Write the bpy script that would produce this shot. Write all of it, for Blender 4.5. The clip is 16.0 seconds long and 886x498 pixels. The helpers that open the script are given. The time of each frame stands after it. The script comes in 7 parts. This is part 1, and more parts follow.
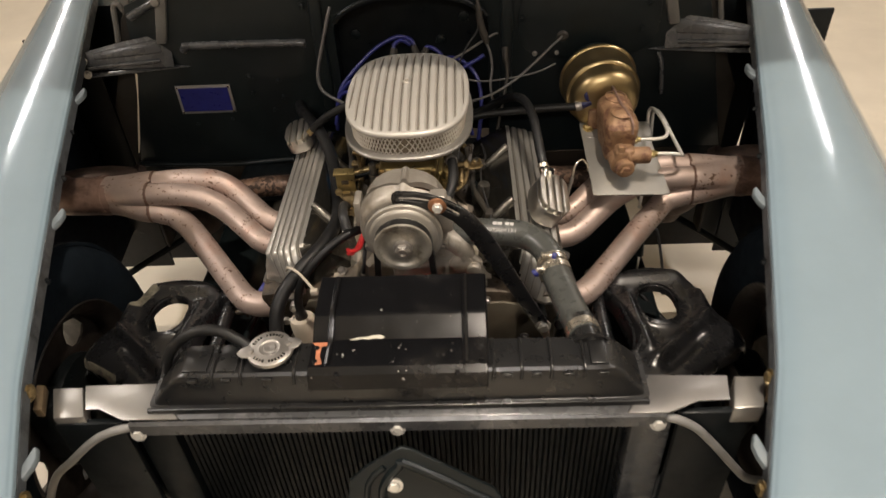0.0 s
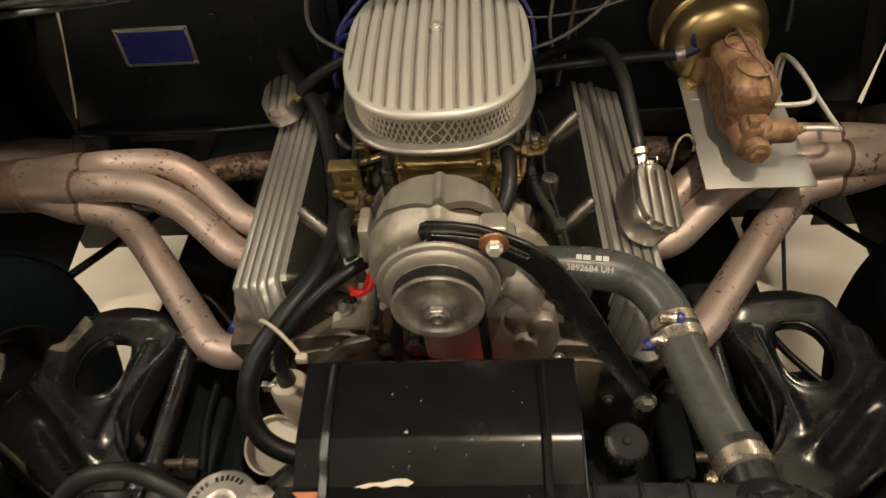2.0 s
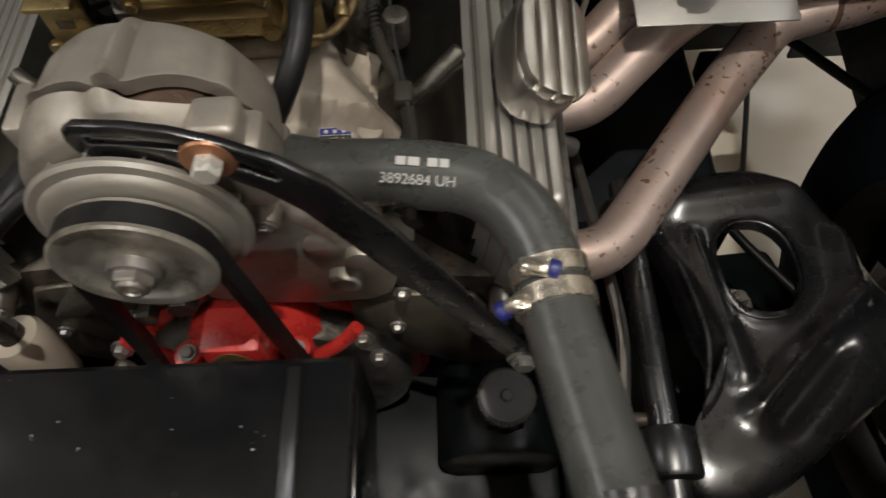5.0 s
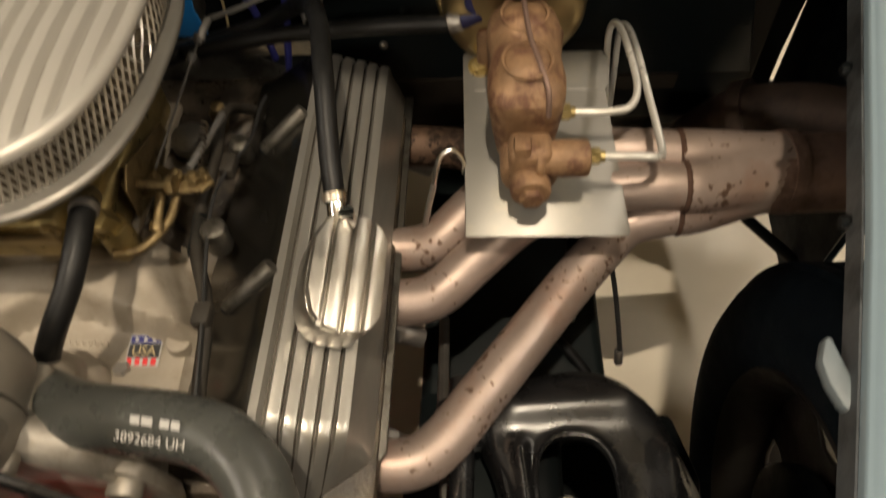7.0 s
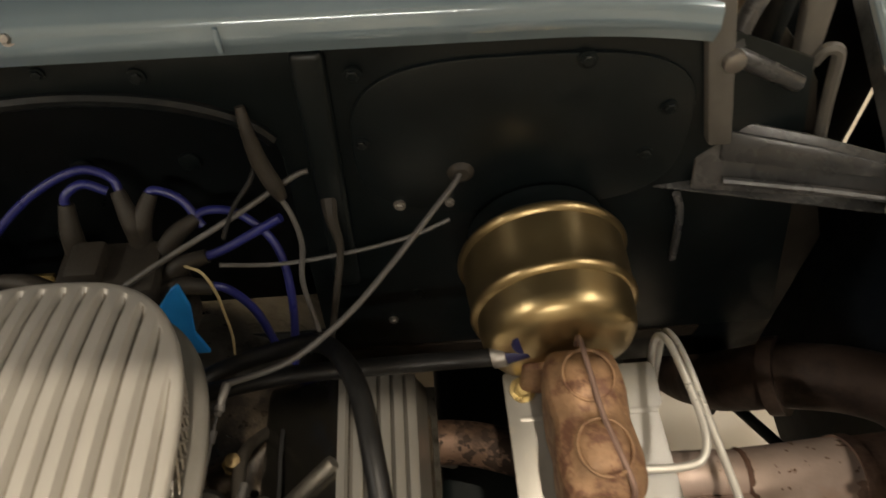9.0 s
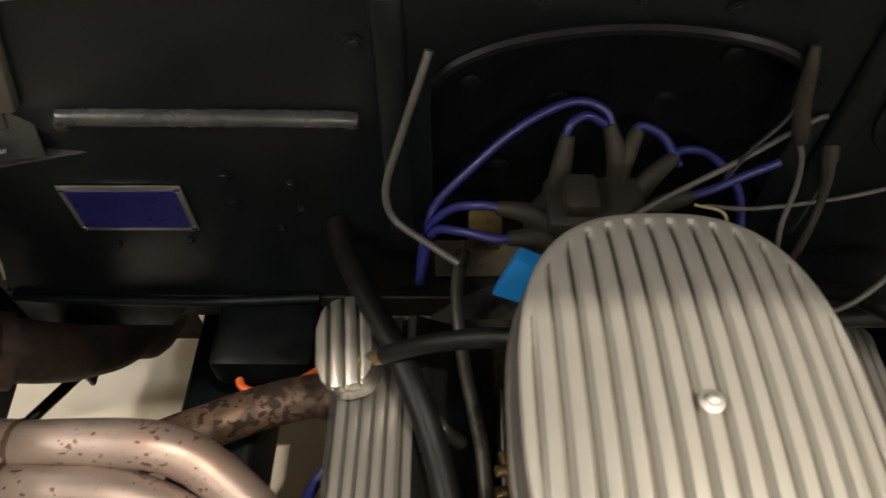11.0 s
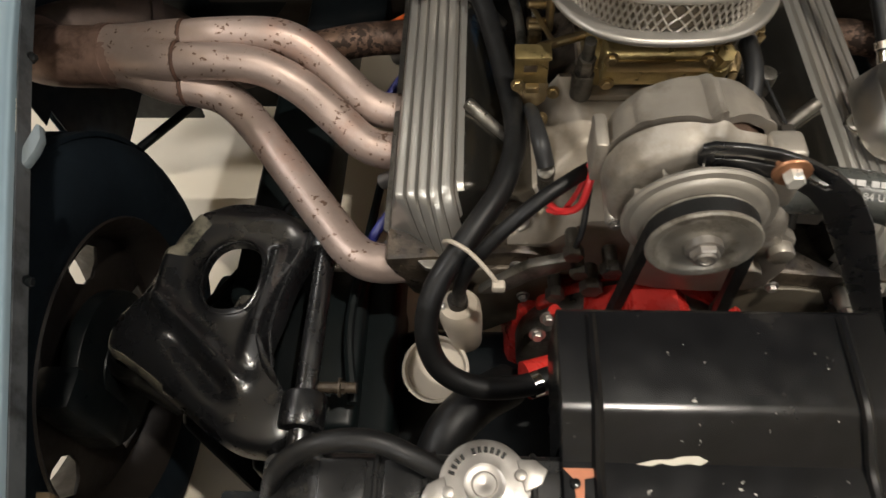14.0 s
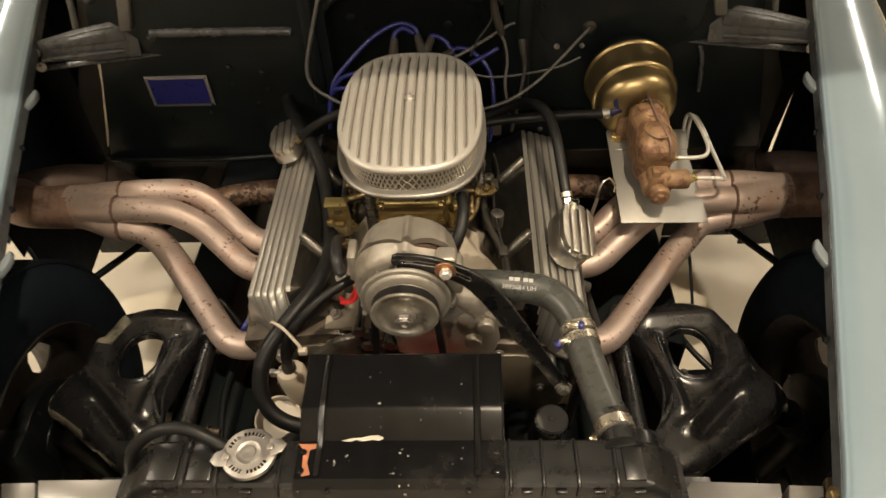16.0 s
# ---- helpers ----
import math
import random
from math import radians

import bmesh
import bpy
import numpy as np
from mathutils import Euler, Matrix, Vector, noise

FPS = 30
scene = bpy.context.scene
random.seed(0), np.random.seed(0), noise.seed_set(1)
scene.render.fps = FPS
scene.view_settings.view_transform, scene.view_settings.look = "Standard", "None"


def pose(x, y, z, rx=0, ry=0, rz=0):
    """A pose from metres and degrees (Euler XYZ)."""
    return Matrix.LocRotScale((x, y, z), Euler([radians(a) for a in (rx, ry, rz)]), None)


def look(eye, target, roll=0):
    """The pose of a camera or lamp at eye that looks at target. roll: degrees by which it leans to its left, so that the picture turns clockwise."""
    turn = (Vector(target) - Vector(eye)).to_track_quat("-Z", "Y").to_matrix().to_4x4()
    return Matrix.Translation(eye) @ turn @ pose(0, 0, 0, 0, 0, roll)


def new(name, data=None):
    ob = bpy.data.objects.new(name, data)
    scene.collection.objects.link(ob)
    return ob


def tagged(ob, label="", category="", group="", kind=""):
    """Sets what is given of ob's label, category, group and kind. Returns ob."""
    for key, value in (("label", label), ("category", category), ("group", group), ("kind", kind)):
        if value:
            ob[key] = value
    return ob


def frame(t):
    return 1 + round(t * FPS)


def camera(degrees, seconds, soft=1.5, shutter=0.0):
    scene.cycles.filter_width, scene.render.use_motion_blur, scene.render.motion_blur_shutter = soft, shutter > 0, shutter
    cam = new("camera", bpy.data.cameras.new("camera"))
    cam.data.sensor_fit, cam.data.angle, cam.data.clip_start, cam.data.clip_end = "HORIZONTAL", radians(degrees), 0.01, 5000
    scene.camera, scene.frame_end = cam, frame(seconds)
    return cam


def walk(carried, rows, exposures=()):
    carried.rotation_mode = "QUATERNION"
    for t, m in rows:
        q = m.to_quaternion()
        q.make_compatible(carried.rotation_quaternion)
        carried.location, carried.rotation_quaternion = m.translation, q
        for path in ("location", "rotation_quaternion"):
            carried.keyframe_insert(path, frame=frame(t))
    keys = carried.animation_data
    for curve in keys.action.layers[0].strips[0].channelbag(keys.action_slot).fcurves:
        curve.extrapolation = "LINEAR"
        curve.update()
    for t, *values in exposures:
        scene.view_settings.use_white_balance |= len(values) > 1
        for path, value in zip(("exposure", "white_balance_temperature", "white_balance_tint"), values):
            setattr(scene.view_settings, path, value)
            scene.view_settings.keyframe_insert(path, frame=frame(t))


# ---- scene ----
cam = camera(64.2, 16.0, 1.5, 0.4)
PATH = [
    (0, (0.099, 0.101, 1.435), (0.024, 1.634, 0.153), -3.4),
    (0.5, (0.062, 0.227, 1.409), (-0.031, 1.737, 0.101), -4.0),
    (1, (0.021, 0.319, 1.37), (-0.083, 1.797, 0.027), -4.4),
    (1.5, (0.024, 0.386, 1.317), (-0.09, 1.819, -0.074), -4.9),
    (2, (0.047, 0.482, 1.279), (-0.072, 1.867, -0.16), -5.3),
    (2.5, (0.066, 0.552, 1.249), (-0.053, 1.88, -0.241), -5.7),
    (3, (0.054, 0.613, 1.192), (-0.07, 1.898, -0.336), -6.6),
    (3.5, (0.03, 0.681, 1.147), (-0.047, 1.838, -0.483), -6.1),
    (4, (0.017, 0.727, 1.119), (-0.009, 1.752, -0.597), -5.2),
    (4.5, (0.082, 0.715, 1.106), (0.051, 1.712, -0.628), -5.5),
    (4.7, (0.121, 0.705, 1.101), (0.079, 1.699, -0.635), -5.6),
    (6.8, (0.344, 0.779, 1.132), (0.221, 1.885, -0.53), -5.4),
    (7, (0.348, 0.805, 1.158), (0.225, 1.955, -0.473), -5.4),
    (7.5, (0.342, 0.836, 1.202), (0.232, 2.064, -0.373), -4.5),
    (8, (0.341, 0.897, 1.232), (0.276, 2.203, -0.282), -2.4),
    (8.5, (0.31, 0.965, 1.243), (0.307, 2.29, -0.256), -1.3),
    (9, (0.259, 1.036, 1.26), (0.329, 2.33, -0.263), -1.3),
    (9.5, (0.16, 1.068, 1.269), (0.257, 2.331, -0.279), 0.0),
    (10, (0.018, 1.066, 1.262), (0.097, 2.312, -0.3), 1.1),
    (10.2, (-0.023, 1.06, 1.259), (0.039, 2.297, -0.312), 1.1),
    (12.3, (-0.233, 0.931, 1.253), (-0.367, 2.035, -0.408), -3.3),
    (12.5, (-0.225, 0.895, 1.244), (-0.367, 1.98, -0.43), -3.4),
    (13, (-0.212, 0.783, 1.232), (-0.345, 1.839, -0.462), -3.6),
    (13.5, (-0.191, 0.674, 1.234), (-0.315, 1.707, -0.474), -4.4),
    (14, (-0.164, 0.59, 1.234), (-0.265, 1.669, -0.447), -4.0),
    (14.5, (-0.098, 0.569, 1.255), (-0.171, 1.707, -0.389), -3.5),
    (15, (0.045, 0.519, 1.331), (0.001, 1.735, -0.256), -3.3),
    (15.5, (0.097, 0.431, 1.415), (0.047, 1.737, -0.099), -3.6),
    (16, (0.085, 0.341, 1.471), (0.008, 1.722, 0.027), -3.1),
]
walk(cam, [(t, look(eye, target, roll)) for t, eye, target, roll in PATH], [
    (0.0, 0.15, 5950, 14), (0.7, 0.12, 6650, 10), (1.5, 0.05, 7200, 10), (2.0, -0.10, 6500, 10), (2.5, -0.10, 5750, 10), (3.0, -0.15, 5550, 10), (4.0, -0.40, 5450, 10), (4.7, -0.40, 5400, 10),
    (6.8, -0.10, 6400, 10), (7.5, -0.10, 6600, 10), (8.5, 0.00, 7000, 10), (9.0, 0.00, 6250, 10), (9.5, 0.22, 5900, 10), (10.2, 0.18, 5950, 10),
    (12.3, -0.05, 5650, 10), (13.0, 0.04, 5560, 10), (13.7, 0.03, 5380, 10), (14.5, -0.01, 6050, 10), (15.0, 0.05, 5450, 10), (15.5, 0.10, 6400, 10), (16.0, 0.15, 6700, 10)])


# ---- light ----
world = bpy.data.worlds.new("garage_air")
scene.world = world
world.use_nodes = True
world.node_tree.nodes["Background"].inputs[0].default_value = (0.9, 0.8, 0.65, 1)
world.node_tree.nodes["Background"].inputs[1].default_value = 0.012

LAMPS = [  # x, y, z, size x, size y, watts
    (0.40, 0.570, 2.86, 0.06, 0.014, 50.0),
    (2.2, 0.6, 2.86, 0.16, 1.5, 32.0),
    (-2.2, 0.6, 2.86, 0.16, 1.5, 52.0),
    (-0.1, -1.9, 2.86, 1.4, 0.16, 62.0),
    (2.2, 3.6, 2.86, 0.16, 1.5, 22.0),
    (-2.2, 3.6, 2.86, 0.16, 1.5, 22.0),
]
for x, y, z, sx, sy, watts in LAMPS:
    lamp = bpy.data.lights.new("tube_light", "AREA")
    lamp.shape, lamp.size, lamp.size_y, lamp.energy, lamp.color = "RECTANGLE", sx, sy, watts, (1.0, 0.84, 0.63) if sx < 0.1 else (1.0, 0.89, 0.74)
    new("tube_light", lamp).matrix_world = pose(x, y, z - 0.012)


# ---- materials ----
def material(name, color, rough=0.5, metal=0.0, var=0.15, scale=30.0, bump=0.05, bump_scale=300.0, spots=None, coat=0.0, stretch=(1, 1, 1), rvar=0.12, wear=None, glow=0.0, trans=0.0, spec=0.5):
    """color varies at two scales; spots: (colour, share, scale, roughness); wear: (colour, share, scale)."""
    m = bpy.data.materials.new(name)
    m.use_nodes = True
    nt = m.node_tree
    p = nt.nodes["Principled BSDF"]
    co = nt.nodes.new("ShaderNodeTexCoord")
    mp = nt.nodes.new("ShaderNodeMapping")
    mp.inputs["Scale"].default_value = stretch
    nt.links.new(co.outputs["Object"], mp.inputs[0])

    def noisy(s, detail=4.0, rough_=0.6):
        n = nt.nodes.new("ShaderNodeTexNoise")
        n.inputs["Scale"].default_value, n.inputs["Detail"].default_value, n.inputs["Roughness"].default_value = s, detail, rough_
        nt.links.new(mp.outputs[0], n.inputs["Vector"])
        return n.outputs["Fac"]

    def remap(f, a, b, c, d):
        r = nt.nodes.new("ShaderNodeMapRange")
        for i, v in zip((1, 2, 3, 4), (a, b, c, d)):
            r.inputs[i].default_value = v
        nt.links.new(f, r.inputs[0])
        return r.outputs[0]

    def mix(f, a, b):
        x = nt.nodes.new("ShaderNodeMix")
        x.data_type = "RGBA"
        nt.links.new(f, x.inputs[0])
        for sock, v in ((x.inputs[6], a), (x.inputs[7], b)):
            if isinstance(v, tuple):
                sock.default_value = (*v, 1)
            else:
                nt.links.new(v, sock)
        return x.outputs[2]

    lo, hi = tuple(c * (1 - var) for c in color), tuple(min(1, c * (1 + var)) for c in color)
    big, fine = noisy(scale), noisy(scale * 7)
    c = mix(remap(big, 0.3, 0.7, 0, 1), lo, hi)
    c = mix(remap(fine, 0.3, 0.75, 0, 0.35), c, lo)
    r = remap(noisy(scale * 2.3), 0.3, 0.7, max(0.03, rough - rvar), min(1, rough + rvar))
    if wear:
        wc, share, ws = wear
        f = remap(noisy(ws, 6.0, 0.7), 1 - share - 0.06, 1 - share + 0.06, 0, 1)
        c = mix(f, c, wc)
    if spots:
        sc, share, ss, sr = spots
        both = nt.nodes.new("ShaderNodeMath")
        both.operation = "MULTIPLY_ADD"
        nt.links.new(noisy(ss * 0.16, 2.0, 0.5), both.inputs[0])
        both.inputs[1].default_value = 0.55
        nt.links.new(noisy(ss, 3.0, 0.5), both.inputs[2])
        f = remap(both.outputs[0], 1.255 - share, 1.305 - share, 0, 1)
        c = mix(f, c, sc)
        x = nt.nodes.new("ShaderNodeMix")
        nt.links.new(f, x.inputs[0])
        nt.links.new(r, x.inputs[2])
        x.inputs[3].default_value = sr
        r = x.outputs[0]
    nt.links.new(c, p.inputs["Base Color"])
    nt.links.new(r, p.inputs["Roughness"])
    p.inputs["Metallic"].default_value = metal
    p.inputs["Specular IOR Level"].default_value = spec
    p.inputs["Coat Weight"].default_value = coat
    p.inputs["Coat Roughness"].default_value = 0.06
    if trans:
        p.inputs["Transmission Weight"].default_value = trans
    if bump:
        b = nt.nodes.new("ShaderNodeBump")
        b.inputs["Strength"].default_value, b.inputs["Distance"].default_value = min(1, bump * 4), 0.001
        nt.links.new(noisy(bump_scale, 5.0), b.inputs["Height"])
        nt.links.new(b.outputs[0], p.inputs["Normal"])
    if glow:
        p.inputs["Emission Color"].default_value = (*color, 1)
        p.inputs["Emission Strength"].default_value = glow
    return m


PAINT_BLUE = material("pale_blue_paint", (0.20, 0.265, 0.31), 0.16, 0.15, 0.05, 6, 0.015, 40, coat=0.9, rvar=0.05)
BLACK = material("gloss_black_paint", (0.0052, 0.0078, 0.0084), 0.36, 0, 0.2, 20, 0.012, 60, rvar=0.05, wear=((0.0085, 0.0110, 0.0112), 0.38, 9.0), spec=0.32)
BLACK_SAT = material("satin_black_paint", (0.0042, 0.0056, 0.0062), 0.42, 0, 0.3, 14, 0.05, 160, rvar=0.15, wear=((0.011, 0.010, 0.009), 0.38, 7.0), spec=0.2)
SHROUD_BLACK = material("chipped_black_paint", (0.005, 0.005, 0.0055), 0.20, 0.0, 0.25, 20, 0.01, 200, spots=((0.30, 0.28, 0.25), 0.240, 170, 0.5), rvar=0.04, wear=((0.016, 0.015, 0.014), 0.4, 8.0), spec=0.33)
ARM_BLACK = material("wet_black_enamel", (0.008, 0.008, 0.0085), 0.29, 0, 0.3, 15, 0.015, 60, rvar=0.08, spec=0.9, wear=((0.05, 0.046, 0.036), 0.22, 8.0))
RUBBER = material("black_rubber_hose", (0.006, 0.006, 0.006), 0.45, 0, 0.2, 30, 0.06, 400, rvar=0.12, wear=((0.016, 0.016, 0.016), 0.35, 14), spec=0.3)
TYRE = material("tyre_rubber", (0.0065, 0.0100, 0.0140), 0.85, 0, 0.2, 20, 0.1, 200, spec=0.08)
ALU = material("polished_aluminium", (0.57, 0.55, 0.515), 0.36, 1.0, 0.06, 25, 0.03, 500, stretch=(1, 0.25, 1), rvar=0.06, wear=((0.38, 0.36, 0.32), 0.36, 16))
ALU_BRUSH = material("brushed_aluminium", (0.78, 0.75, 0.70), 0.47, 1.0, 0.06, 20, 0.04, 600, stretch=(1, 0.12, 1), rvar=0.06, wear=((0.58, 0.52, 0.44), 0.4, 12))
ALU_CAST = material("cast_aluminium", (0.345, 0.30, 0.24), 0.56, 0.30, 0.18, 18, 0.07, 900, rvar=0.10, wear=((0.265, 0.225, 0.175), 0.43, 14))
COVER_ALU = material("finned_cover_aluminium", (0.40, 0.385, 0.35), 0.36, 0.72, 0.06, 25, 0.02, 500, stretch=(1, 0.25, 1), rvar=0.06, wear=((0.37, 0.35, 0.31), 0.36, 16))
SHEET_ALU = material("dull_sheet_aluminium", (0.235, 0.225, 0.205), 0.40, 0.6, 0.05, 14, 0.006, 300, rvar=0.04, wear=((0.275, 0.258, 0.215), 0.4, 9))
ALU_DARK = material("oily_cast_alloy", (0.16, 0.15, 0.13), 0.38, 0.8, 0.25, 25, 0.2, 300, wear=((0.06, 0.055, 0.045), 0.42, 20))
FAN_STEEL = material("spun_steel_fan", (0.36, 0.338, 0.298), 0.44, 0.7, 0.1, 25, 0.04, 300, rvar=0.06)
STEEL = material("galvanised_steel_sheet", (0.36, 0.35, 0.33), 0.36, 0.85, 0.03, 18, 0.004, 300, rvar=0.015, wear=((0.385, 0.375, 0.35), 0.38, 15))
BARE_STEEL = material("bare_steel", (0.36, 0.34, 0.315), 0.40, 0.9, 0.15, 25, 0.05, 200, rvar=0.1)
CHROME = material("chrome", (0.80, 0.78, 0.74), 0.12, 1.0, 0.05, 30, 0.02, 300, rvar=0.06)
HEADER = material("heat_stained_header_steel", (0.37, 0.29, 0.25), 0.45, 0.62, 0.16, 14, 0.08, 250, spots=((0.13, 0.078, 0.052), 0.335, 140, 0.62), rvar=0.1, wear=((0.36, 0.25, 0.205), 0.42, 9))
COLLECTOR = material("browned_collector_steel", (0.23, 0.15, 0.118), 0.55, 0.55, 0.25, 16, 0.1, 250, rvar=0.1, wear=((0.12, 0.075, 0.055), 0.45, 14))
GOLD = material("gold_zinc_plating", (0.40, 0.31, 0.16), 0.31, 0.95, 0.06, 14, 0.01, 300, rvar=0.03, wear=((0.36, 0.275, 0.14), 0.4, 8))
BRASS = material("dichromate_carb_gold", (0.36, 0.28, 0.12), 0.36, 0.85, 0.25, 40, 0.15, 400, wear=((0.2, 0.15, 0.07), 0.38, 30))
RUST = material("rusty_cast_iron", (0.235, 0.138, 0.072), 0.58, 0.3, 0.3, 45, 0.6, 260, rvar=0.12, wear=((0.11, 0.05, 0.028), 0.45, 50))
RED = material("engine_red_enamel", (0.46, 0.028, 0.02), 0.30, 0, 0.15, 25, 0.15, 250, coat=0.2, wear=((0.30, 0.02, 0.015), 0.38, 18))
WHITE_PLASTIC = material("milky_plastic", (0.40, 0.35, 0.28), 0.45, 0, 0.08, 20, 0.04, 200)
BLUE_LEAD = material("blue_ignition_lead", (0.017, 0.02, 0.13), 0.38, 0, 0.1, 30, 0.03, 200)
CHECK_BLUE = material("navy_plastic", (0.012, 0.013, 0.06), 0.45, 0, 0.1, 25, 0.03, 200)
CONDUIT = material("grey_conduit", (0.19, 0.185, 0.175), 0.45, 0.1, 0.12, 40, 0.04, 300)
FIN_ALU = material("bright_fin_aluminium", (0.66, 0.63, 0.57), 0.34, 1.0, 0.05, 25, 0.03, 400, rvar=0.06)
BLUE_PLASTIC = material("bright_blue_plastic", (0.02, 0.22, 0.62), 0.42, 0, 0.1, 25, 0.03, 200)
BOOT = material("dusty_rubber_boot", (0.028, 0.024, 0.019), 0.6, 0, 0.25, 30, 0.1, 300, spec=0.3)
WIRE_BLACK = material("black_wire", (0.02, 0.02, 0.02), 0.45, 0, 0.2, 30, 0.03, 200, spec=0.3)
WIRE_GREY = material("grey_cable", (0.10, 0.095, 0.09), 0.5, 0.2, 0.15, 40, 0.05, 300)
WIRE_RED = material("red_wire", (0.62, 0.03, 0.03), 0.4, 0, 0.1, 40, 0.02, 200)
ORANGE = material("orange_cable", (0.62, 0.115, 0.018), 0.45, 0, 0.1, 40, 0.02, 200)
LINE = material("brake_line_steel", (0.62, 0.60, 0.55), 0.34, 0.55, 0.06, 20, 0, 200)
PLATE_BLUE = material("blue_enamel", (0.012, 0.014, 0.10), 0.35, 0.1, 0.2, 40, 0.02, 200, coat=0.3)
FLOOR = material("sealed_concrete", (0.72, 0.655, 0.54), 0.45, 0, 0.10, 2.2, 0.05, 80, rvar=0.12, wear=((0.60, 0.54, 0.44), 0.36, 1.1))
PLASTER = material("cream_plaster", (0.62, 0.56, 0.46), 0.8, 0, 0.05, 2.0, 0.1, 60)
CEILING = material("white_ceiling_board", (0.72, 0.69, 0.62), 0.8, 0, 0.04, 3.0, 0.05, 60)
GLOW = material("lamp_diffuser", (1.0, 0.90, 0.76), 0.5, 0, 0.0, 3.0, 0, 60, glow=5.0)
FINS = material("radiator_fins", (0.0035, 0.004, 0.004), 0.55, 0.0, 0.3, 60, 0.1, 300, spec=0.2)
PAPER = material("filter_paper", (0.16, 0.13, 0.09), 0.8, 0, 0.2, 60, 0.1, 300)
WHITE_INK = material("white_ink", (0.42, 0.41, 0.39), 0.6, 0, 0.1, 60, 0)
DARK_INK = material("black_ink", (0.015, 0.015, 0.015), 0.5, 0, 0.1, 60, 0)
RED_INK = material("red_ink", (0.6, 0.03, 0.03), 0.4, 0, 0.1, 60, 0)
ORANGE_PRIMER = material("orange_primer_chip", (0.36, 0.13, 0.06), 0.6, 0, 0.2, 40, 0.05, 200)
CREAM_CHIP = material("cream_primer_chip", (0.42, 0.39, 0.32), 0.6, 0, 0.1, 40, 0.05, 200)
BRACE = material("worn_grey_black_paint", (0.052, 0.053, 0.054), 0.28, 0.15, 0.25, 16, 0.05, 150, rvar=0.08, wear=((0.092, 0.092, 0.092), 0.42, 12))
FLANGE = material("worn_grey_flange_paint", (0.060, 0.066, 0.072), 0.45, 0, 0.25, 18, 0.05, 200, wear=((0.022, 0.024, 0.026), 0.45, 16), spec=0.3)
TAB = material("pale_rubber_bumper", (0.13, 0.155, 0.17), 0.5, 0, 0.12, 40, 0.04, 300)
WELD = material("rusty_weld_bead", (0.075, 0.038, 0.024), 0.7, 0.2, 0.35, 60, 0.2, 500)
INNER_NAVY = material("navy_black_underside", (0.0085, 0.0125, 0.0190), 0.5, 0, 0.3, 14, 0.05, 160, rvar=0.15, spec=0.2)
PILLAR = material("dusty_black_pillar", (0.020, 0.017, 0.0135), 0.5, 0, 0.35, 10, 0.05, 160, rvar=0.15, spec=0.25)
LID_ALU = material("fluted_lid_aluminium", (0.44, 0.42, 0.38), 0.42, 0.38, 0.04, 14, 0.02, 500, rvar=0.04)
BROWN = material("undercoated_board", (0.03, 0.023, 0.017), 0.6, 0, 0.25, 12, 0.1, 150, spec=0.15)
POST = material("dusty_grey_brown_paint", (0.105, 0.099, 0.088), 0.5, 0, 0.2, 14, 0.06, 150, wear=((0.11, 0.10, 0.085), 0.38, 12))
TAN = material("tan_primer", (0.45, 0.35, 0.24), 0.6, 0, 0.1, 20, 0.03, 150)
DARK_REFLECTION = material("dark_reflection_alloy", (0.10, 0.094, 0.080), 0.24, 0.92, 0.2, 9, 0.012, 120, rvar=0.05, wear=((0.075, 0.069, 0.058), 0.42, 11))
TANK_BLACK = material("radiator_black", (0.010, 0.010, 0.010), 0.30, 0, 0.25, 18, 0.02, 120, rvar=0.06, wear=((0.022, 0.021, 0.019), 0.38, 10))
HOSE_GREY = material("weathered_grey_rubber", (0.055, 0.057, 0.052), 0.30, 0, 0.2, 25, 0.04, 400, rvar=0.08, wear=((0.082, 0.084, 0.078), 0.38, 12))
GROOVE = material("darker_groove_metal", (0.115, 0.10, 0.085), 0.5, 0.8, 0.15, 30, 0.03, 300)
LID_GROOVE = material("darker_flute_bottom", (0.25, 0.225, 0.19), 0.5, 0.6, 0.2, 40, 0.03, 300)
GAP_CREAM = material("cream_gap_light", (0.72, 0.62, 0.46), 0.55, 0, 0.15, 20, 0.03, 150)
CAP_GREY = material("dusty_grey_plastic", (0.075, 0.073, 0.070), 0.55, 0, 0.25, 40, 0.1, 300)
CLAMP = material("warm_zinc_clamp", (0.66, 0.60, 0.50), 0.28, 0.9, 0.12, 40, 0.03, 300, wear=((0.52, 0.43, 0.30), 0.4, 25))
TRAY = material("dull_spun_aluminium", (0.27, 0.255, 0.23), 0.42, 0.75, 0.08, 25, 0.02, 500, rvar=0.08)
WIRE_CREAM = material("cream_wire", (0.40, 0.32, 0.17), 0.5, 0, 0.1, 40, 0.02, 300)
WINDING = material("dark_copper_winding", (0.10, 0.062, 0.042), 0.5, 0.3, 0.3, 60, 0.3, 300)
ALU_ALT = material("worn_alternator_alloy", (0.345, 0.315, 0.27), 0.42, 0.58, 0.18, 20, 0.06, 700, rvar=0.12, wear=((0.22, 0.195, 0.16), 0.42, 15))
RETURN = material("dark_exhaust_pipe", (0.085, 0.058, 0.046), 0.6, 0.4, 0.25, 16, 0.1, 250, wear=((0.045, 0.032, 0.026), 0.45, 12))
PULLEY = material("dull_pulley_steel", (0.31, 0.29, 0.25), 0.42, 0.62, 0.15, 30, 0.04, 300, wear=((0.13, 0.115, 0.09), 0.4, 20))
